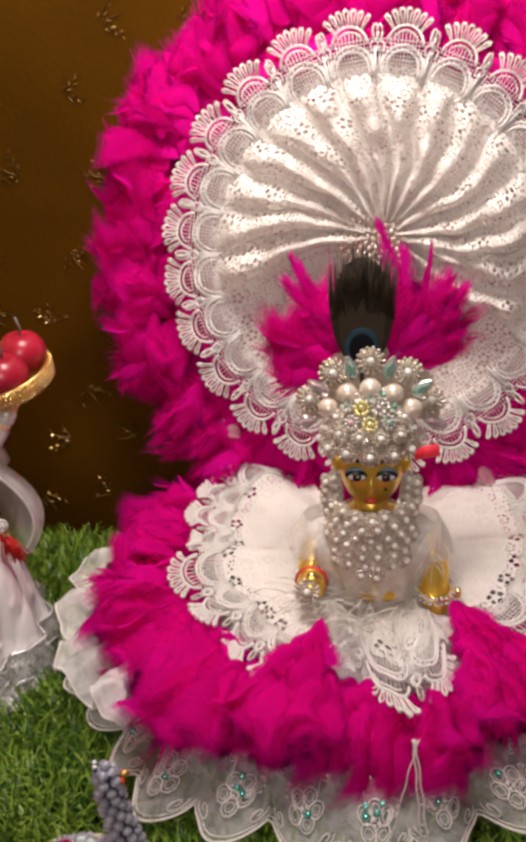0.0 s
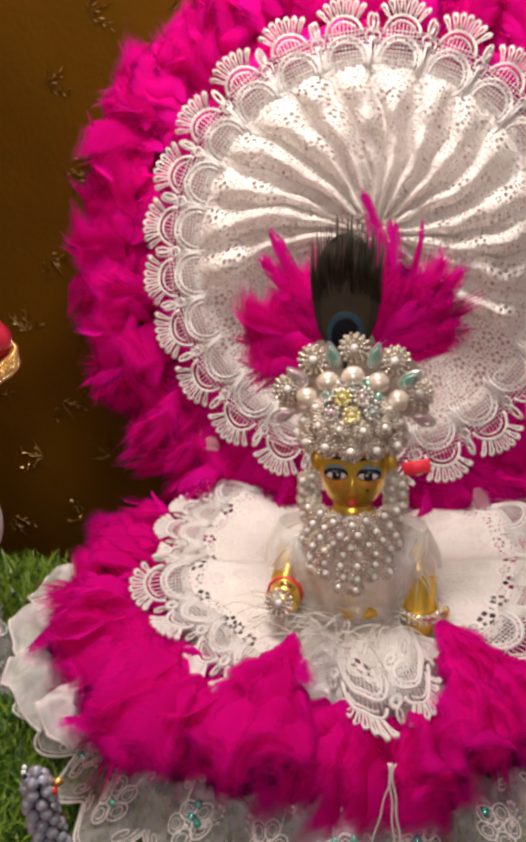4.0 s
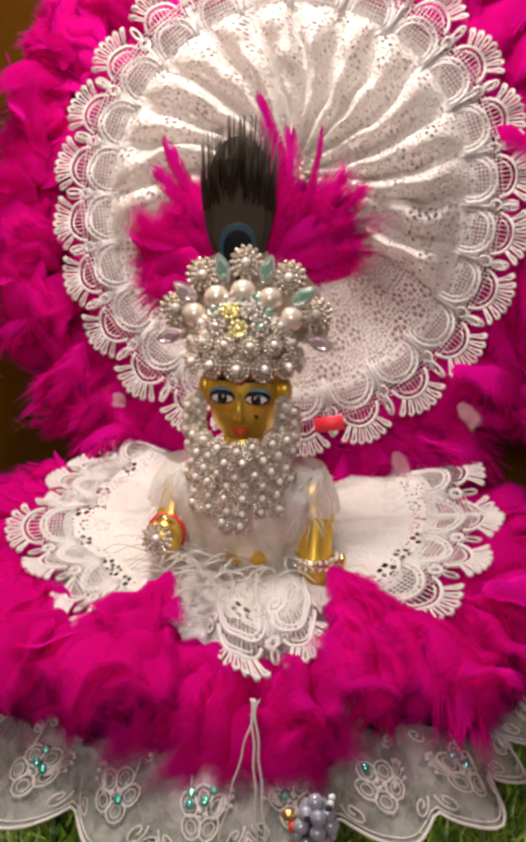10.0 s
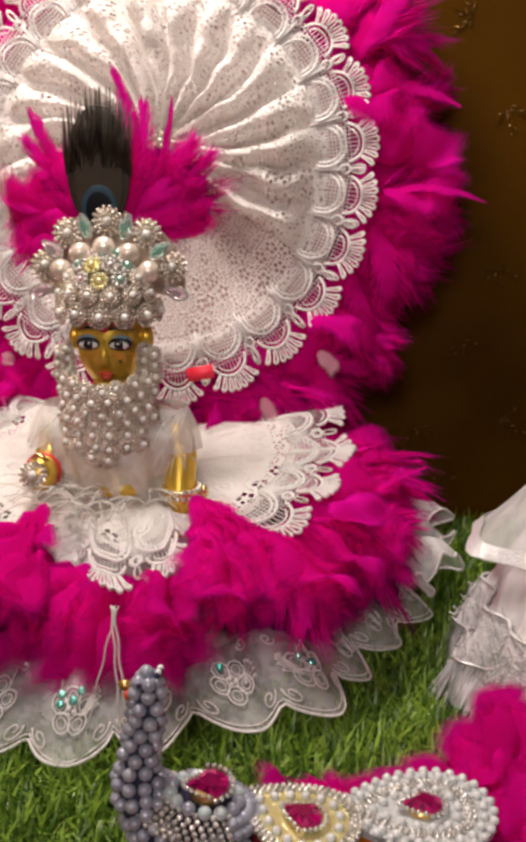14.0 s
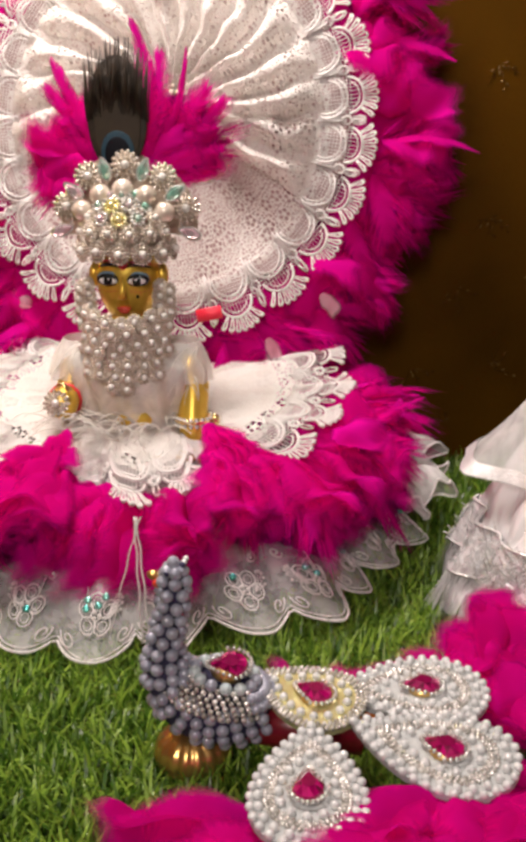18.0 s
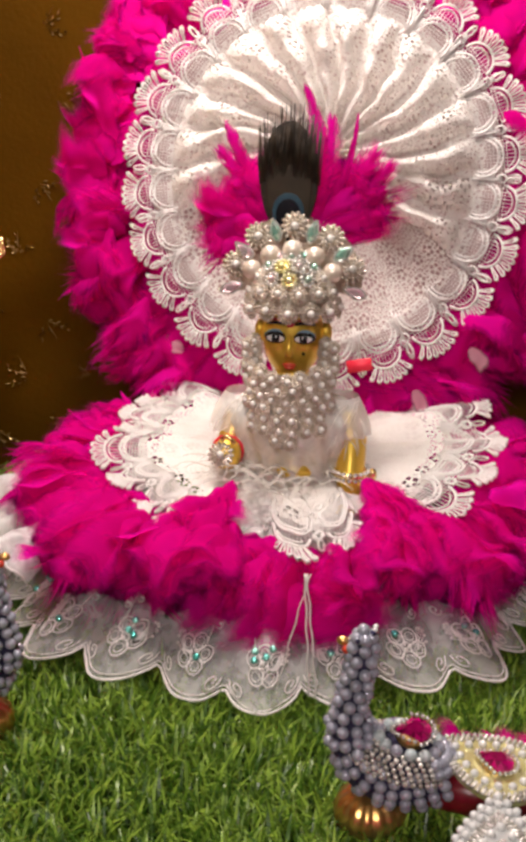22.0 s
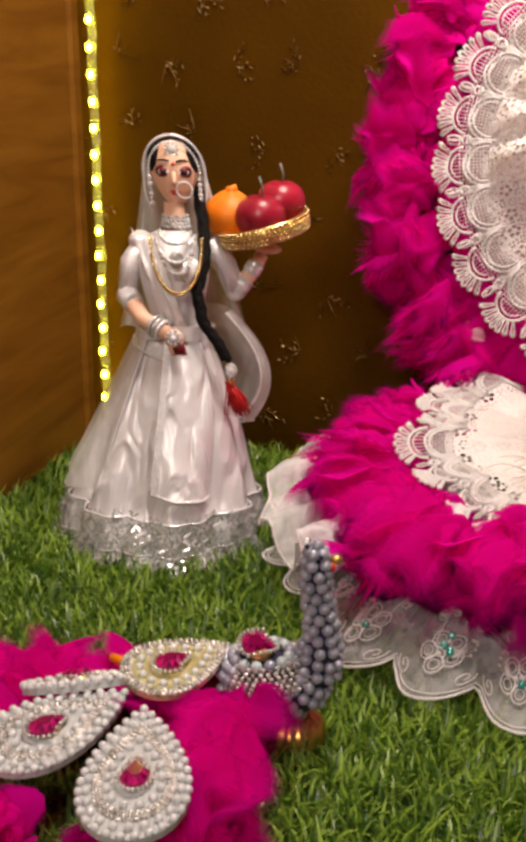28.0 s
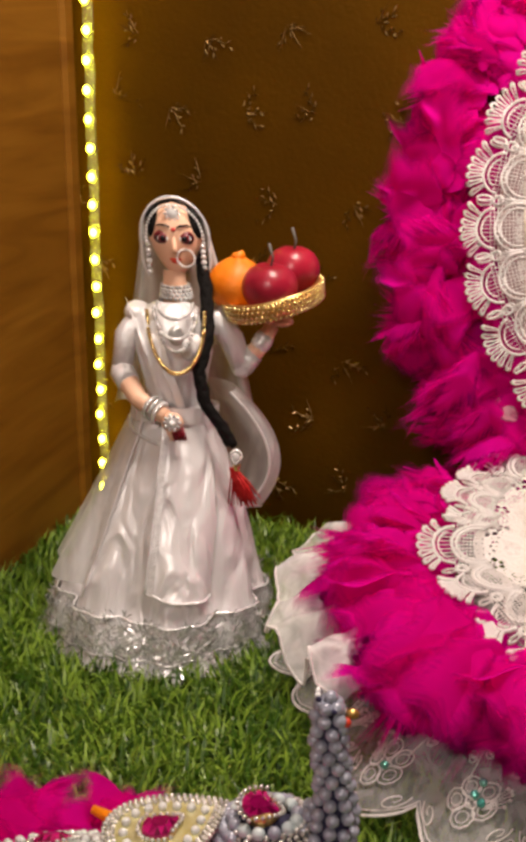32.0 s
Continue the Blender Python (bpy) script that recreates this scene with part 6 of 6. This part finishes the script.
# ---- dolls ----
def doll(at, turn, flip, seed, label, flare=0.0, tray=True, shawl=0.112, hem=(0.010, 0.033)):
    """One mesh: a standing doll in a white satin dress with tinsel hem."""
    s = Shape()
    rng = random.Random(seed)
    skin, satin, hair, tinsel, band, black, lip, white, red, gold, film, voile, brown = range(13)

    def skirt_r(a, z):
        prof = ((0.0, 0.066), (0.02, 0.0645), (0.05, 0.056), (0.09, 0.043), (0.12, 0.032), (0.15, 0.019))
        for (z0, r0), (z1, r1) in zip(prof, prof[1:]):
            if z <= z1:
                r = r0 + (r1 - r0) * (z - z0) / (z1 - z0)
                break
        else:
            r = 0.019
        low = max(0.0, 1 - z / 0.13)
        return r * (1 + low * ((0.125 - 0.085 * math.exp(-(z / 0.03) ** 2)) * math.cos(9 * a + 1.6 * math.sin(2 * a) + 9 * z) + 0.035 * math.cos(19 * a + 2 + 18 * z) + 0.07 * noise.noise(Vector((math.cos(a) * 4, math.sin(a) * 4, z * 28 + seed)))))
    s.grid(lambda u, v: (skirt_r(u * math.tau, 0.008 + 0.144 * v) * math.cos(u * math.tau), skirt_r(u * math.tau, 0.008 + 0.144 * v) * math.sin(u * math.tau), 0.008 + 0.144 * v), 120, 24, satin, wrap=True)
    # tinsel band and fringe
    lo, hi = hem
    s.grid(lambda u, v: ((skirt_r(u * math.tau, lo + (hi - lo) * v) + 0.0015) * math.cos(u * math.tau), (skirt_r(u * math.tau, lo + (hi - lo) * v) + 0.0015) * math.sin(u * math.tau), lo + (hi - lo) * v), 120, 3, band, wrap=True)
    for k in range(3000):
        a = rng.uniform(0, math.tau)
        z = rng.uniform(lo, hi)
        r = skirt_r(a, z) + 0.0022
        p = Vector((r * math.cos(a), r * math.sin(a), z))
        q = rng.gauss(0, 1)
        d = Vector((math.cos(a) * rng.uniform(0.0, 0.35) - math.sin(a) * q, math.sin(a) * rng.uniform(0.0, 0.35) + math.cos(a) * q, rng.choice((-1, 1)) * rng.uniform(0.3, 1.0))).normalized()
        w = (d.cross(Vector((math.cos(a), math.sin(a), rng.uniform(-0.9, 0.9))))).normalized() * 0.0004
        ln = rng.uniform(0.003, 0.008)
        s.add([p - w, p + w, p + d * ln + w, p + d * ln - w], [(0, 1, 2, 3)], tinsel)
    for z in (lo + 0.001, hi):
        s.tube([((skirt_r(k * math.tau / 90, z) + 0.003) * math.cos(k * math.tau / 90), (skirt_r(k * math.tau / 90, z) + 0.003) * math.sin(k * math.tau / 90), z) for k in range(90)], 0.0008, 5, tinsel, closed=True)
    for k in range(1500):
        a = rng.uniform(0, math.tau)
        r = skirt_r(a, lo) + 0.001
        p = Vector((r * math.cos(a), r * math.sin(a), lo + rng.uniform(-0.001, 0.003)))
        e = p + Vector((math.cos(a + rng.gauss(0, 0.4)) * rng.uniform(0.002, 0.010), math.sin(a + rng.gauss(0, 0.4)) * rng.uniform(0.002, 0.010), -rng.uniform(0.6, 0.95) * lo))
        w = Vector((-math.sin(a), math.cos(a), 0)) * 0.0003
        s.add([p - w, p + w, e + w, e - w], [(0, 1, 2, 3)], tinsel)
    # bodice, neck, head
    s.lathe((0, 0, 0), [(0.0185, 0.148), (0.0180, 0.156), (0.0205, 0.170), (0.0230, 0.182), (0.0235, 0.192), (0.0225, 0.200), (0.016, 0.208), (0.008, 0.212)], 28, satin, lambda a, h: 1 - 0.18 * abs(math.sin(a)))
    for side in (-1, 1):
        s.ball((side * 0.010, -0.013, 0.188), (0.0095, 0.008, 0.009), satin, 16, 10)
    H = Vector((0.005, 0.011, 0.2465))
    s.tube([(0.002, 0.004, 0.205), (0.003, 0.008, 0.228)], [0.0075, 0.0068], 12, skin)
    for q in range(4):
        for k in range(20):
            a = k * math.tau / 20 + 0.15 * (q % 2)
            s.ball((0.003 + (0.0080 + 0.0004 * (3 - q)) * math.cos(a), 0.006 + (0.0080 + 0.0004 * (3 - q)) * math.sin(a), 0.2135 + 0.0022 * q), 0.0013, tinsel, 6, 4)

    def face(u, v):
        """An oval face with a small chin."""
        a, h = u * math.tau, -1 + 2 * v
        ring = math.sqrt(max(0.0, 1 - abs(h) ** 2.2))
        jaw = 1.0 if h > 0.15 else 1 - 0.30 * (0.15 - h) ** 1.2
        return H + Vector((0.0158 * ring * jaw * math.cos(a), 0.0158 * ring * (1 - 0.05 * max(0.0, -h)) * math.sin(a), 0.0212 * h))
    s.grid(face, 30, 22, skin, wrap=True)
    s.ball(H + Vector((0, 0.0065, 0.0045)), (0.0166, 0.0150, 0.0190), hair, 22, 16)
    for side in (-1, 1):
        e = H + Vector((side * 0.0062, -0.0132, 0.0022))
        tilt = Matrix.Rotation(side * 0.18, 3, "Z")
        s.ball(e + Vector((0, 0.0003, 0.0003)), (0.0057, 0.0018, 0.0042), brown, 16, 10, tilt)
        s.ball(e, (0.0051, 0.0020, 0.0035), black, 16, 10, tilt)
        s.ball(e + Vector((0, -0.0004, -0.0001)), (0.0043, 0.0020, 0.0027), white, 14, 8, tilt)
        s.ball(e + Vector((0, -0.0016, 0)), (0.0029, 0.0012, 0.0029), brown, 12, 8)
        s.ball(e + Vector((0, -0.0024, 0)), (0.0018, 0.0007, 0.0018), black, 10, 6)
        s.ball(H + Vector((side * 0.0112, -0.0012, 0.0085)), (0.0052, 0.0096, 0.0120), hair, 16, 12)
        s.tube([e + Vector((side * (-0.0042 + 0.0027 * q), -0.0020 + 0.0005 * q * q, 0.0056 + 0.0020 * math.sin(0.5 + q * 0.72))) for q in range(4)], [0.0005, 0.0007, 0.0006, 0.0003], 5, black)
        for q in range(6):
            s.ball(H + Vector((side * 0.0158, -0.0075, -0.0030 - 0.0031 * q)), 0.0017, white if q % 2 else tinsel, 8, 6)
    s.tube([H + Vector((0, -0.0148, 0.0030)), H + Vector((0, -0.0166, -0.0030)), H + Vector((0, -0.0172, -0.0052))], [0.0010, 0.0014, 0.0019], 8, skin)
    s.ball(H + Vector((0, -0.0140, -0.0098)), (0.0036, 0.0017, 0.0009), lip, 12, 8)
    s.ball(H + Vector((0, -0.0136, -0.0113)), (0.0026, 0.0017, 0.0010), lip, 12, 8)
    s.ball(H + Vector((0, -0.0150, 0.0072)), 0.0013, red, 8, 6)
    for q in range(18):
        s.ball(H + Vector((0.0060 + 0.0050 * math.cos(q * 0.349), -0.0165, -0.0085 + 0.0050 * math.sin(q * 0.349))), 0.0008, white, 6, 4)
    # brow jewel and hairline of pearls
    T = H + Vector((0, -0.0120, 0.0160))
    s.ball(T, (0.0034, 0.0014, 0.0034), white, 12, 6)
    for q in range(10):
        s.ball(T + Vector((0.0040 * math.cos(q * 0.628), -0.0004, 0.0040 * math.sin(q * 0.628))), 0.0010, tinsel, 6, 4)
    for q in range(34):
        a = math.pi * (-0.10 + 1.20 * q / 33)
        s.ball(H + Vector((0.0164 * math.cos(a), -0.0078 - 0.0022 * max(0.0, math.sin(a)), 0.0008 + 0.0198 * math.sin(a))), 0.0009, white, 6, 4)
    # veil over the head and down the back

    def veil(u, v):
        a = math.pi * (-0.18 + 1.36 * u)
        if v < 0.45:
            q = v / 0.45
            b = q * 1.75
            return H + Vector((0.0198 * math.cos(a), -0.006 + 0.024 * math.sin(b), 0.0235 * math.sin(a) * math.cos(b * 0.62) + 0.001 - (0.010 if math.sin(a) < 0 else 0) * 1))
        q = (v - 0.45) / 0.55
        return Vector((0.004 + (0.020 + 0.024 * q) * math.cos(a), 0.030 + 0.010 * q + 0.004 * math.cos(7 * a), H.z + 0.010 * math.sin(a) * (1 - q) - 0.110 * q))
    s.grid(veil, 36, 20, voile)
    s.tube([veil(k / 36, 0.0) for k in range(37)], 0.0009, 5, band)
    # shoulder cloth across the chest
    s.grid(lambda u, v: Vector((-0.025 + 0.017 * v + 0.020 * u, -0.006 - 0.017 * math.sin(math.pi * (0.15 + 0.7 * u)) - 0.003 * v, 0.212 - 0.062 * u - 0.014 * v + 0.004 * math.cos(12 * v))), 16, 12, satin)
    # arms
    lx = [Vector(p) for p in ((-0.018, 0.004, 0.203), (-0.028, 0.001, 0.190), (-0.031, -0.006, 0.170), (-0.020, -0.022, 0.158), (-0.004, -0.032, 0.151))]
    s.tube(lx[:3], [0.0068, 0.0068, 0.0060], 14, band)
    s.ball(lx[2], 0.0066, satin, 12, 8)
    s.ball(lx[0] + Vector((-0.002, 0, 0)), (0.0085, 0.0085, 0.0075), satin, 14, 10)
    s.tube(lx[2:], [0.0068, 0.0056, 0.0046], 12, skin)
    s.tube([lx[2], lx[2].lerp(lx[3], 0.45)], [0.0076, 0.0070], 12, satin)
    for q in (0.45, 0.62, 0.78):
        p = lx[3].lerp(lx[4], q)
        d = (lx[4] - lx[3]).normalized()
        w, up = d.orthogonal().normalized(), d.cross(d.orthogonal()).normalized()
        s.tube([p + (w * math.cos(k * 0.5236) + up * math.sin(k * 0.5236)) * 0.0064 for k in range(12)], 0.0014, 5, tinsel, closed=True)
    s.ball(lx[4] + Vector((0.004, -0.001, -0.003)), (0.0065, 0.0050, 0.0060), skin, 12, 8)
    for q in range(4):
        s.tube([lx[4] + Vector((0.001 + 0.0025 * q, -0.002, -0.005)), lx[4] + Vector((0.004 + 0.0025 * q, -0.003, -0.013))], [0.0017, 0.0014], 6, brown if q else skin)
    for q in range(10):
        s.ball(lx[4] + Vector((0.004 + 0.0044 * math.cos(q * 0.628), -0.0072, -0.001 + 0.0044 * math.sin(q * 0.628))), 0.0012, tinsel, 6, 4)
    s.ball(lx[4] + Vector((0.004, -0.0068, -0.001)), (0.0040, 0.0010, 0.0040), band, 12, 6)
    s.ball(lx[4] + Vector((0.004, -0.0085, -0.001)), 0.0018, white, 8, 6)
    rx = [Vector(p) if tray else Vector((p[0] * 0.7, p[1] - 0.02, 0.33 - p[2] if p[2] < 0.2 else p[2])) for p in ((0.022, 0.006, 0.204), (0.034, 0.010, 0.188), (0.040, 0.010, 0.171), (0.050, 0.011, 0.182), (0.059, 0.012, 0.196))]
    s.tube(rx[:3], [0.0078, 0.0078, 0.0070], 14, satin)
    s.ball(rx[2], 0.0072, satin, 12, 8)
    s.tube(rx[2:], [0.0064, 0.0054, 0.0044], 12, skin)
    s.tube([rx[2], rx[2].lerp(rx[3], 0.75)], [0.0076, 0.0066], 12, satin)
    for q in (0.2, 0.4):
        s.ball(rx[3].lerp(rx[4], q), 0.0062, tinsel, 12, 6)
    s.ball(rx[4] + Vector((0.004, 0.0, 0.003)), (0.0090, 0.0070, 0.0034), skin, 12, 8)
    # necklaces
    for r, rz, dz, mt, n in ((0.0100, 0.006, 0.213, tinsel, 22), (0.0125, 0.014, 0.210, tinsel, 26), (0.0105, 0.016, 0.205, tinsel, 20), (0.0165, 0.032, 0.208, gold, 46)):
        for q in range(n):
            a = math.pi * q / (n - 1)
            z = dz - rz * math.sin(a)
            s.ball((0.003 + r * math.cos(a), -0.012 - 0.013 * math.sin(a) - (0.004 if z < 0.2 else 0.0), z), 0.0014 if mt == gold else 0.0013, mt, 6, 4)
    s.ball((0.003, -0.021, 0.196), (0.0048, 0.0018, 0.0060), tinsel, 10, 6)
    # plait with tassel
    plait = [Vector(p) for p in ((0.019, 0.010, 0.240), (0.021, -0.002, 0.216), (0.021, -0.014, 0.196), (0.015, -0.022, 0.176), (0.018, -0.025, 0.158), (0.028, -0.026, 0.144), (0.036, -0.026, 0.130))]
    fine = []
    for i in range(len(plait) - 1):
        fine += [plait[i].lerp(plait[i + 1], q / 5) for q in range(5)]
    for strand in range(3):
        ph = strand * math.tau / 3
        s.tube([q + Vector((0.0019 * math.sin(k * 0.9 + ph), -0.0010 * math.cos(2 * (k * 0.9 + ph)), 0)) for k, q in enumerate(fine)], 0.0026, 6, hair)
    t = plait[-1]
    for q in range(12):
        s.ball(t + Vector((0.001 + 0.0030 * math.cos(q * 0.5236), -0.004, -0.003 + 0.0040 * math.sin(q * 0.5236))), 0.0012, tinsel, 6, 4)
    s.ball(t + Vector((0.001, -0.003, -0.003)), (0.0032, 0.0024, 0.0040), white, 10, 6)
    s.ball(t + Vector((0.002, -0.001, -0.010)), (0.0024, 0.0024, 0.0040), gold, 8, 6)
    for k in range(60):
        o = Vector((rng.uniform(-0.002, 0.002), rng.uniform(-0.002, 0.002), -0.012))
        e = o + Vector((0.008 + rng.gauss(0, 0.004), rng.gauss(0, 0.003), -0.020 + rng.uniform(-0.004, 0.003)))
        s.tube([t + o, t + o.lerp(e, 0.5) + Vector((0, 0, 0.001)), t + e], [0.0006, 0.0006, 0.0004], 3, red)
    # hip ribbon, front panel with silver edges, side puff
    s.grid(lambda u, v: (0.0265 * math.cos(u * math.tau), 0.0255 * math.sin(u * math.tau), 0.140 + 0.010 * v - 0.004 * math.sin(u * math.tau)), 40, 2, satin, wrap=True)

    def panel(u, v):
        z = 0.148 - 0.098 * v
        a = -math.pi / 2 + (-0.22 + 0.98 * u) * (1 - 0.28 * v)
        r = skirt_r(a, z) + 0.0045 + 0.0015 * math.cos(5 * u + 3 * v)
        return Vector((r * math.cos(a), r * math.sin(a), z - 0.004 * u))
    s.grid(panel, 16, 20, satin)
    s.tube([panel(0.0, k / 20) for k in range(21)], 0.0011, 5, band)
    s.tube([panel(k / 16, 1.0) for k in range(17)], 0.0011, 5, band)
    s.grid(lambda u, v: panel(0.02 + 0.10 * u, v) * 1.012, 2, 20, band)

    def puff(u, v):
        """A corner of voile that hangs from the elbow and swings out at the side."""
        a = -0.32 + 1.30 * u
        out = 0.026 + 0.040 * math.sin(math.pi * min(1.0, 0.06 + 0.72 * v)) ** 0.8 * (0.75 + 0.25 * math.cos(3.2 * (u - 0.4))) + 0.0035 * math.sin(13 * u + 3 * v) * v
        return Vector((out * math.cos(a), out * math.sin(a) * 0.8, 0.160 - (0.070 + 0.026 * u) * v))
    s.grid(puff, 26, 16, voile)
    s.tube([puff(k / 26, 1.0) for k in range(27)], 0.0008, 5, band)
    s.tube([puff(0.0, k / 16) for k in range(17)], 0.0008, 5, band)

    def wing(u, v):
        a = math.pi + 0.75 - 1.3 * u
        z = 0.152 - shawl * v
        r = skirt_r(a, z) + 0.0010 + (0.003 + (0.004 + flare) * v * v) * min(1.0, 2.5 * u) + 0.002 * math.cos(7 * u + 2 * v)
        return Vector((r * math.cos(a), r * math.sin(a), z))
    s.grid(wing, 18, 16, voile)
    s.tube([wing(1.0, k / 16) for k in range(17)], 0.0009, 5, band)
    s.tube([wing(0.0, k / 16) for k in range(17)], 0.0008, 5, satin)
    if flare:
        s.grid(lambda u, v: wing(u, 0.91 + 0.09 * v) * 1.01, 18, 2, band)
        s.grid(lambda u, v: wing(0.90 + 0.10 * u, v) * 1.012, 2, 16, band)
    s.tube([Vector((0.0275 * math.cos(a * 0.2 + 2.7), 0.0285 * math.sin(a * 0.2 + 2.7), 0.141 - 0.001 * a)) for a in range(14)], 0.0012, 5, band)
    s.v = [(x + 0.010 * math.sin(math.pi * min(1.0, z / 0.27)), y, z) for x, y, z in s.v]
    ob = solid("satin_doll", s, [SKIN, SATIN, HAIR, TINSEL, BAND, BLACK, LIP, WHITE, RED, GOLDCHAIN, CELLO, VOILE, MAROON], label, "doll", group="satin dolls")
    ob.matrix_basis = pose(*at, 0, 0, turn) @ Matrix.Diagonal((flip, 1, 1, 1))
    return ob


doll((-0.296, 0.607, 0.0), 20.0, 1, 1, "small doll in a white satin dress with silver tinsel hem")
ob = doll((0.276, 0.520, 0.0), -8.0, 1, 2, "small doll in white satin with a flared silver-edged shawl", 0.014, False, 0.068, (0.030, 0.057))
ob.matrix_basis = ob.matrix_basis @ Matrix.Diagonal((1.2, 1.2, 1.08, 1))


def fruit_tray():
    T = (-0.2360, 0.641, 0.2075)
    base = thing("fruit_tray", "small round tray with a gold stone chain rim", "tray", T)
    base.matrix_basis = pose(*T, 8, -14, 0)
    s = Shape().lathe((0, 0, 0), [(0.0, 0.0), (0.026, 0.0), (0.029, 0.004), (0.030, 0.012), (0.0285, 0.012), (0.027, 0.005), (0.0, 0.003)], 36)
    part("dish", s, base, "gold dish", mats=[GOLD])
    stone = Shape().ball((0, 0, 0), 0.0013, 0, 6, 4).mesh("stone", [GOLDCHAIN])
    for row in range(4):
        for k in range(60):
            a = math.tau * (k + 0.5 * (row % 2)) / 60
            part("stone", stone, base, m=pose((0.0296 + 0.0005 * row) * math.cos(a), (0.0296 + 0.0005 * row) * math.sin(a), 0.0015 + row * 0.0030))

    def fruit(name, label, c, r, mat, stalk, squash=0.92):
        m = base.matrix_basis @ Matrix.Translation(c)
        ob = thing(name, label, "fruit", tuple(m.translation))
        s = Shape()

        def skin(u, v):
            a, b = u * math.tau, v * math.pi
            dip = 0.22 * math.exp(-((v) / 0.13) ** 2) if mat is APPLE else -0.10 * math.exp(-((v) / 0.10) ** 2)
            q = r * (1 - dip) * (1 + 0.02 * math.cos(5 * a) * (1 - v))
            return (q * math.sin(b) * math.cos(a), q * math.sin(b) * math.sin(a), q * math.cos(b) * squash)
        s.grid(skin, 28, 18, wrap=True)
        part("flesh", s, ob, mats=[mat])
        if stalk:
            part("stalk", Shape().tube([(0, 0, r * 0.6), (0.001, 0, r * 1.05), (-0.002, 0.001, r * 1.5)], [0.0009, 0.0008, 0.0010], 6), ob, "dark wire stalk", mats=[STALK])
        else:
            part("crown", Shape().tube([(0, 0, r * 0.86), (0.0006, 0, r * 1.06), (0.0002, 0, r * 1.12)], [0.0052, 0.0040, 0.0030], 6), ob, "blunt top", mats=[mat])
    fruit("orange_fruit", "bright orange toy fruit on the gold tray", (-0.019, -0.004, 0.0185), 0.0175, ORANGE, False)
    fruit("apple", "shiny red toy apple with wire stalk on the tray", (0.004, -0.012, 0.0165), 0.0165, APPLE, True)
    fruit("apple", "shiny red toy apple with wire stalk on the tray", (0.013, 0.009, 0.0195), 0.0160, APPLE, True)


fruit_tray()

# added lamp fixtures and their board, all out of view
# unseen board, made up to carry the overhead lamp
s = Shape().box((-0.60, 0.25, 0.90), (0.75, 0.788, 0.93))
solid("canopy", s, VENEER, "added wooden board out of view, holds the overhead lamp", "shelf", kind="structure", smooth=False)
# unseen fixture made up around the overhead light
base = thing("shrine_lamp", "added lamp fixture out of view, carries the overhead light", "lamp", (-0.10, 0.55, 0.90))
part("rim", Shape().lathe((0, 0, -0.03), [(0.155, 0.03), (0.155, 0.0), (0.145, 0.0)], 32), base, "white rim", mats=[CEIL])
part("diffuser", Shape().lathe((0, 0, -0.025), [(0.145, 0.0), (0.001, -0.004)], 32), base, "frosted glowing diffuser of the added fixture", mats=[LAMPGLASS])
# made-up fixture at the front fill, never in view
base = thing("hanging_lamp", "added lamp behind the camera, carries the front fill light", "lamp", (-0.10, -1.40, 1.75))
part("cord", Shape().tube([(0, 0, 0), (0, 0, -0.40)], 0.004, 6), base, "cord of the added fill lamp", mats=[STALK])
part("shade", Shape().lathe((0, -0.02, -0.55), [(0.03, 0.15), (0.09, 0.13), (0.15, 0.06), (0.16, 0.02)], 32), base, "white shade of the added fill lamp", mats=[CEIL])
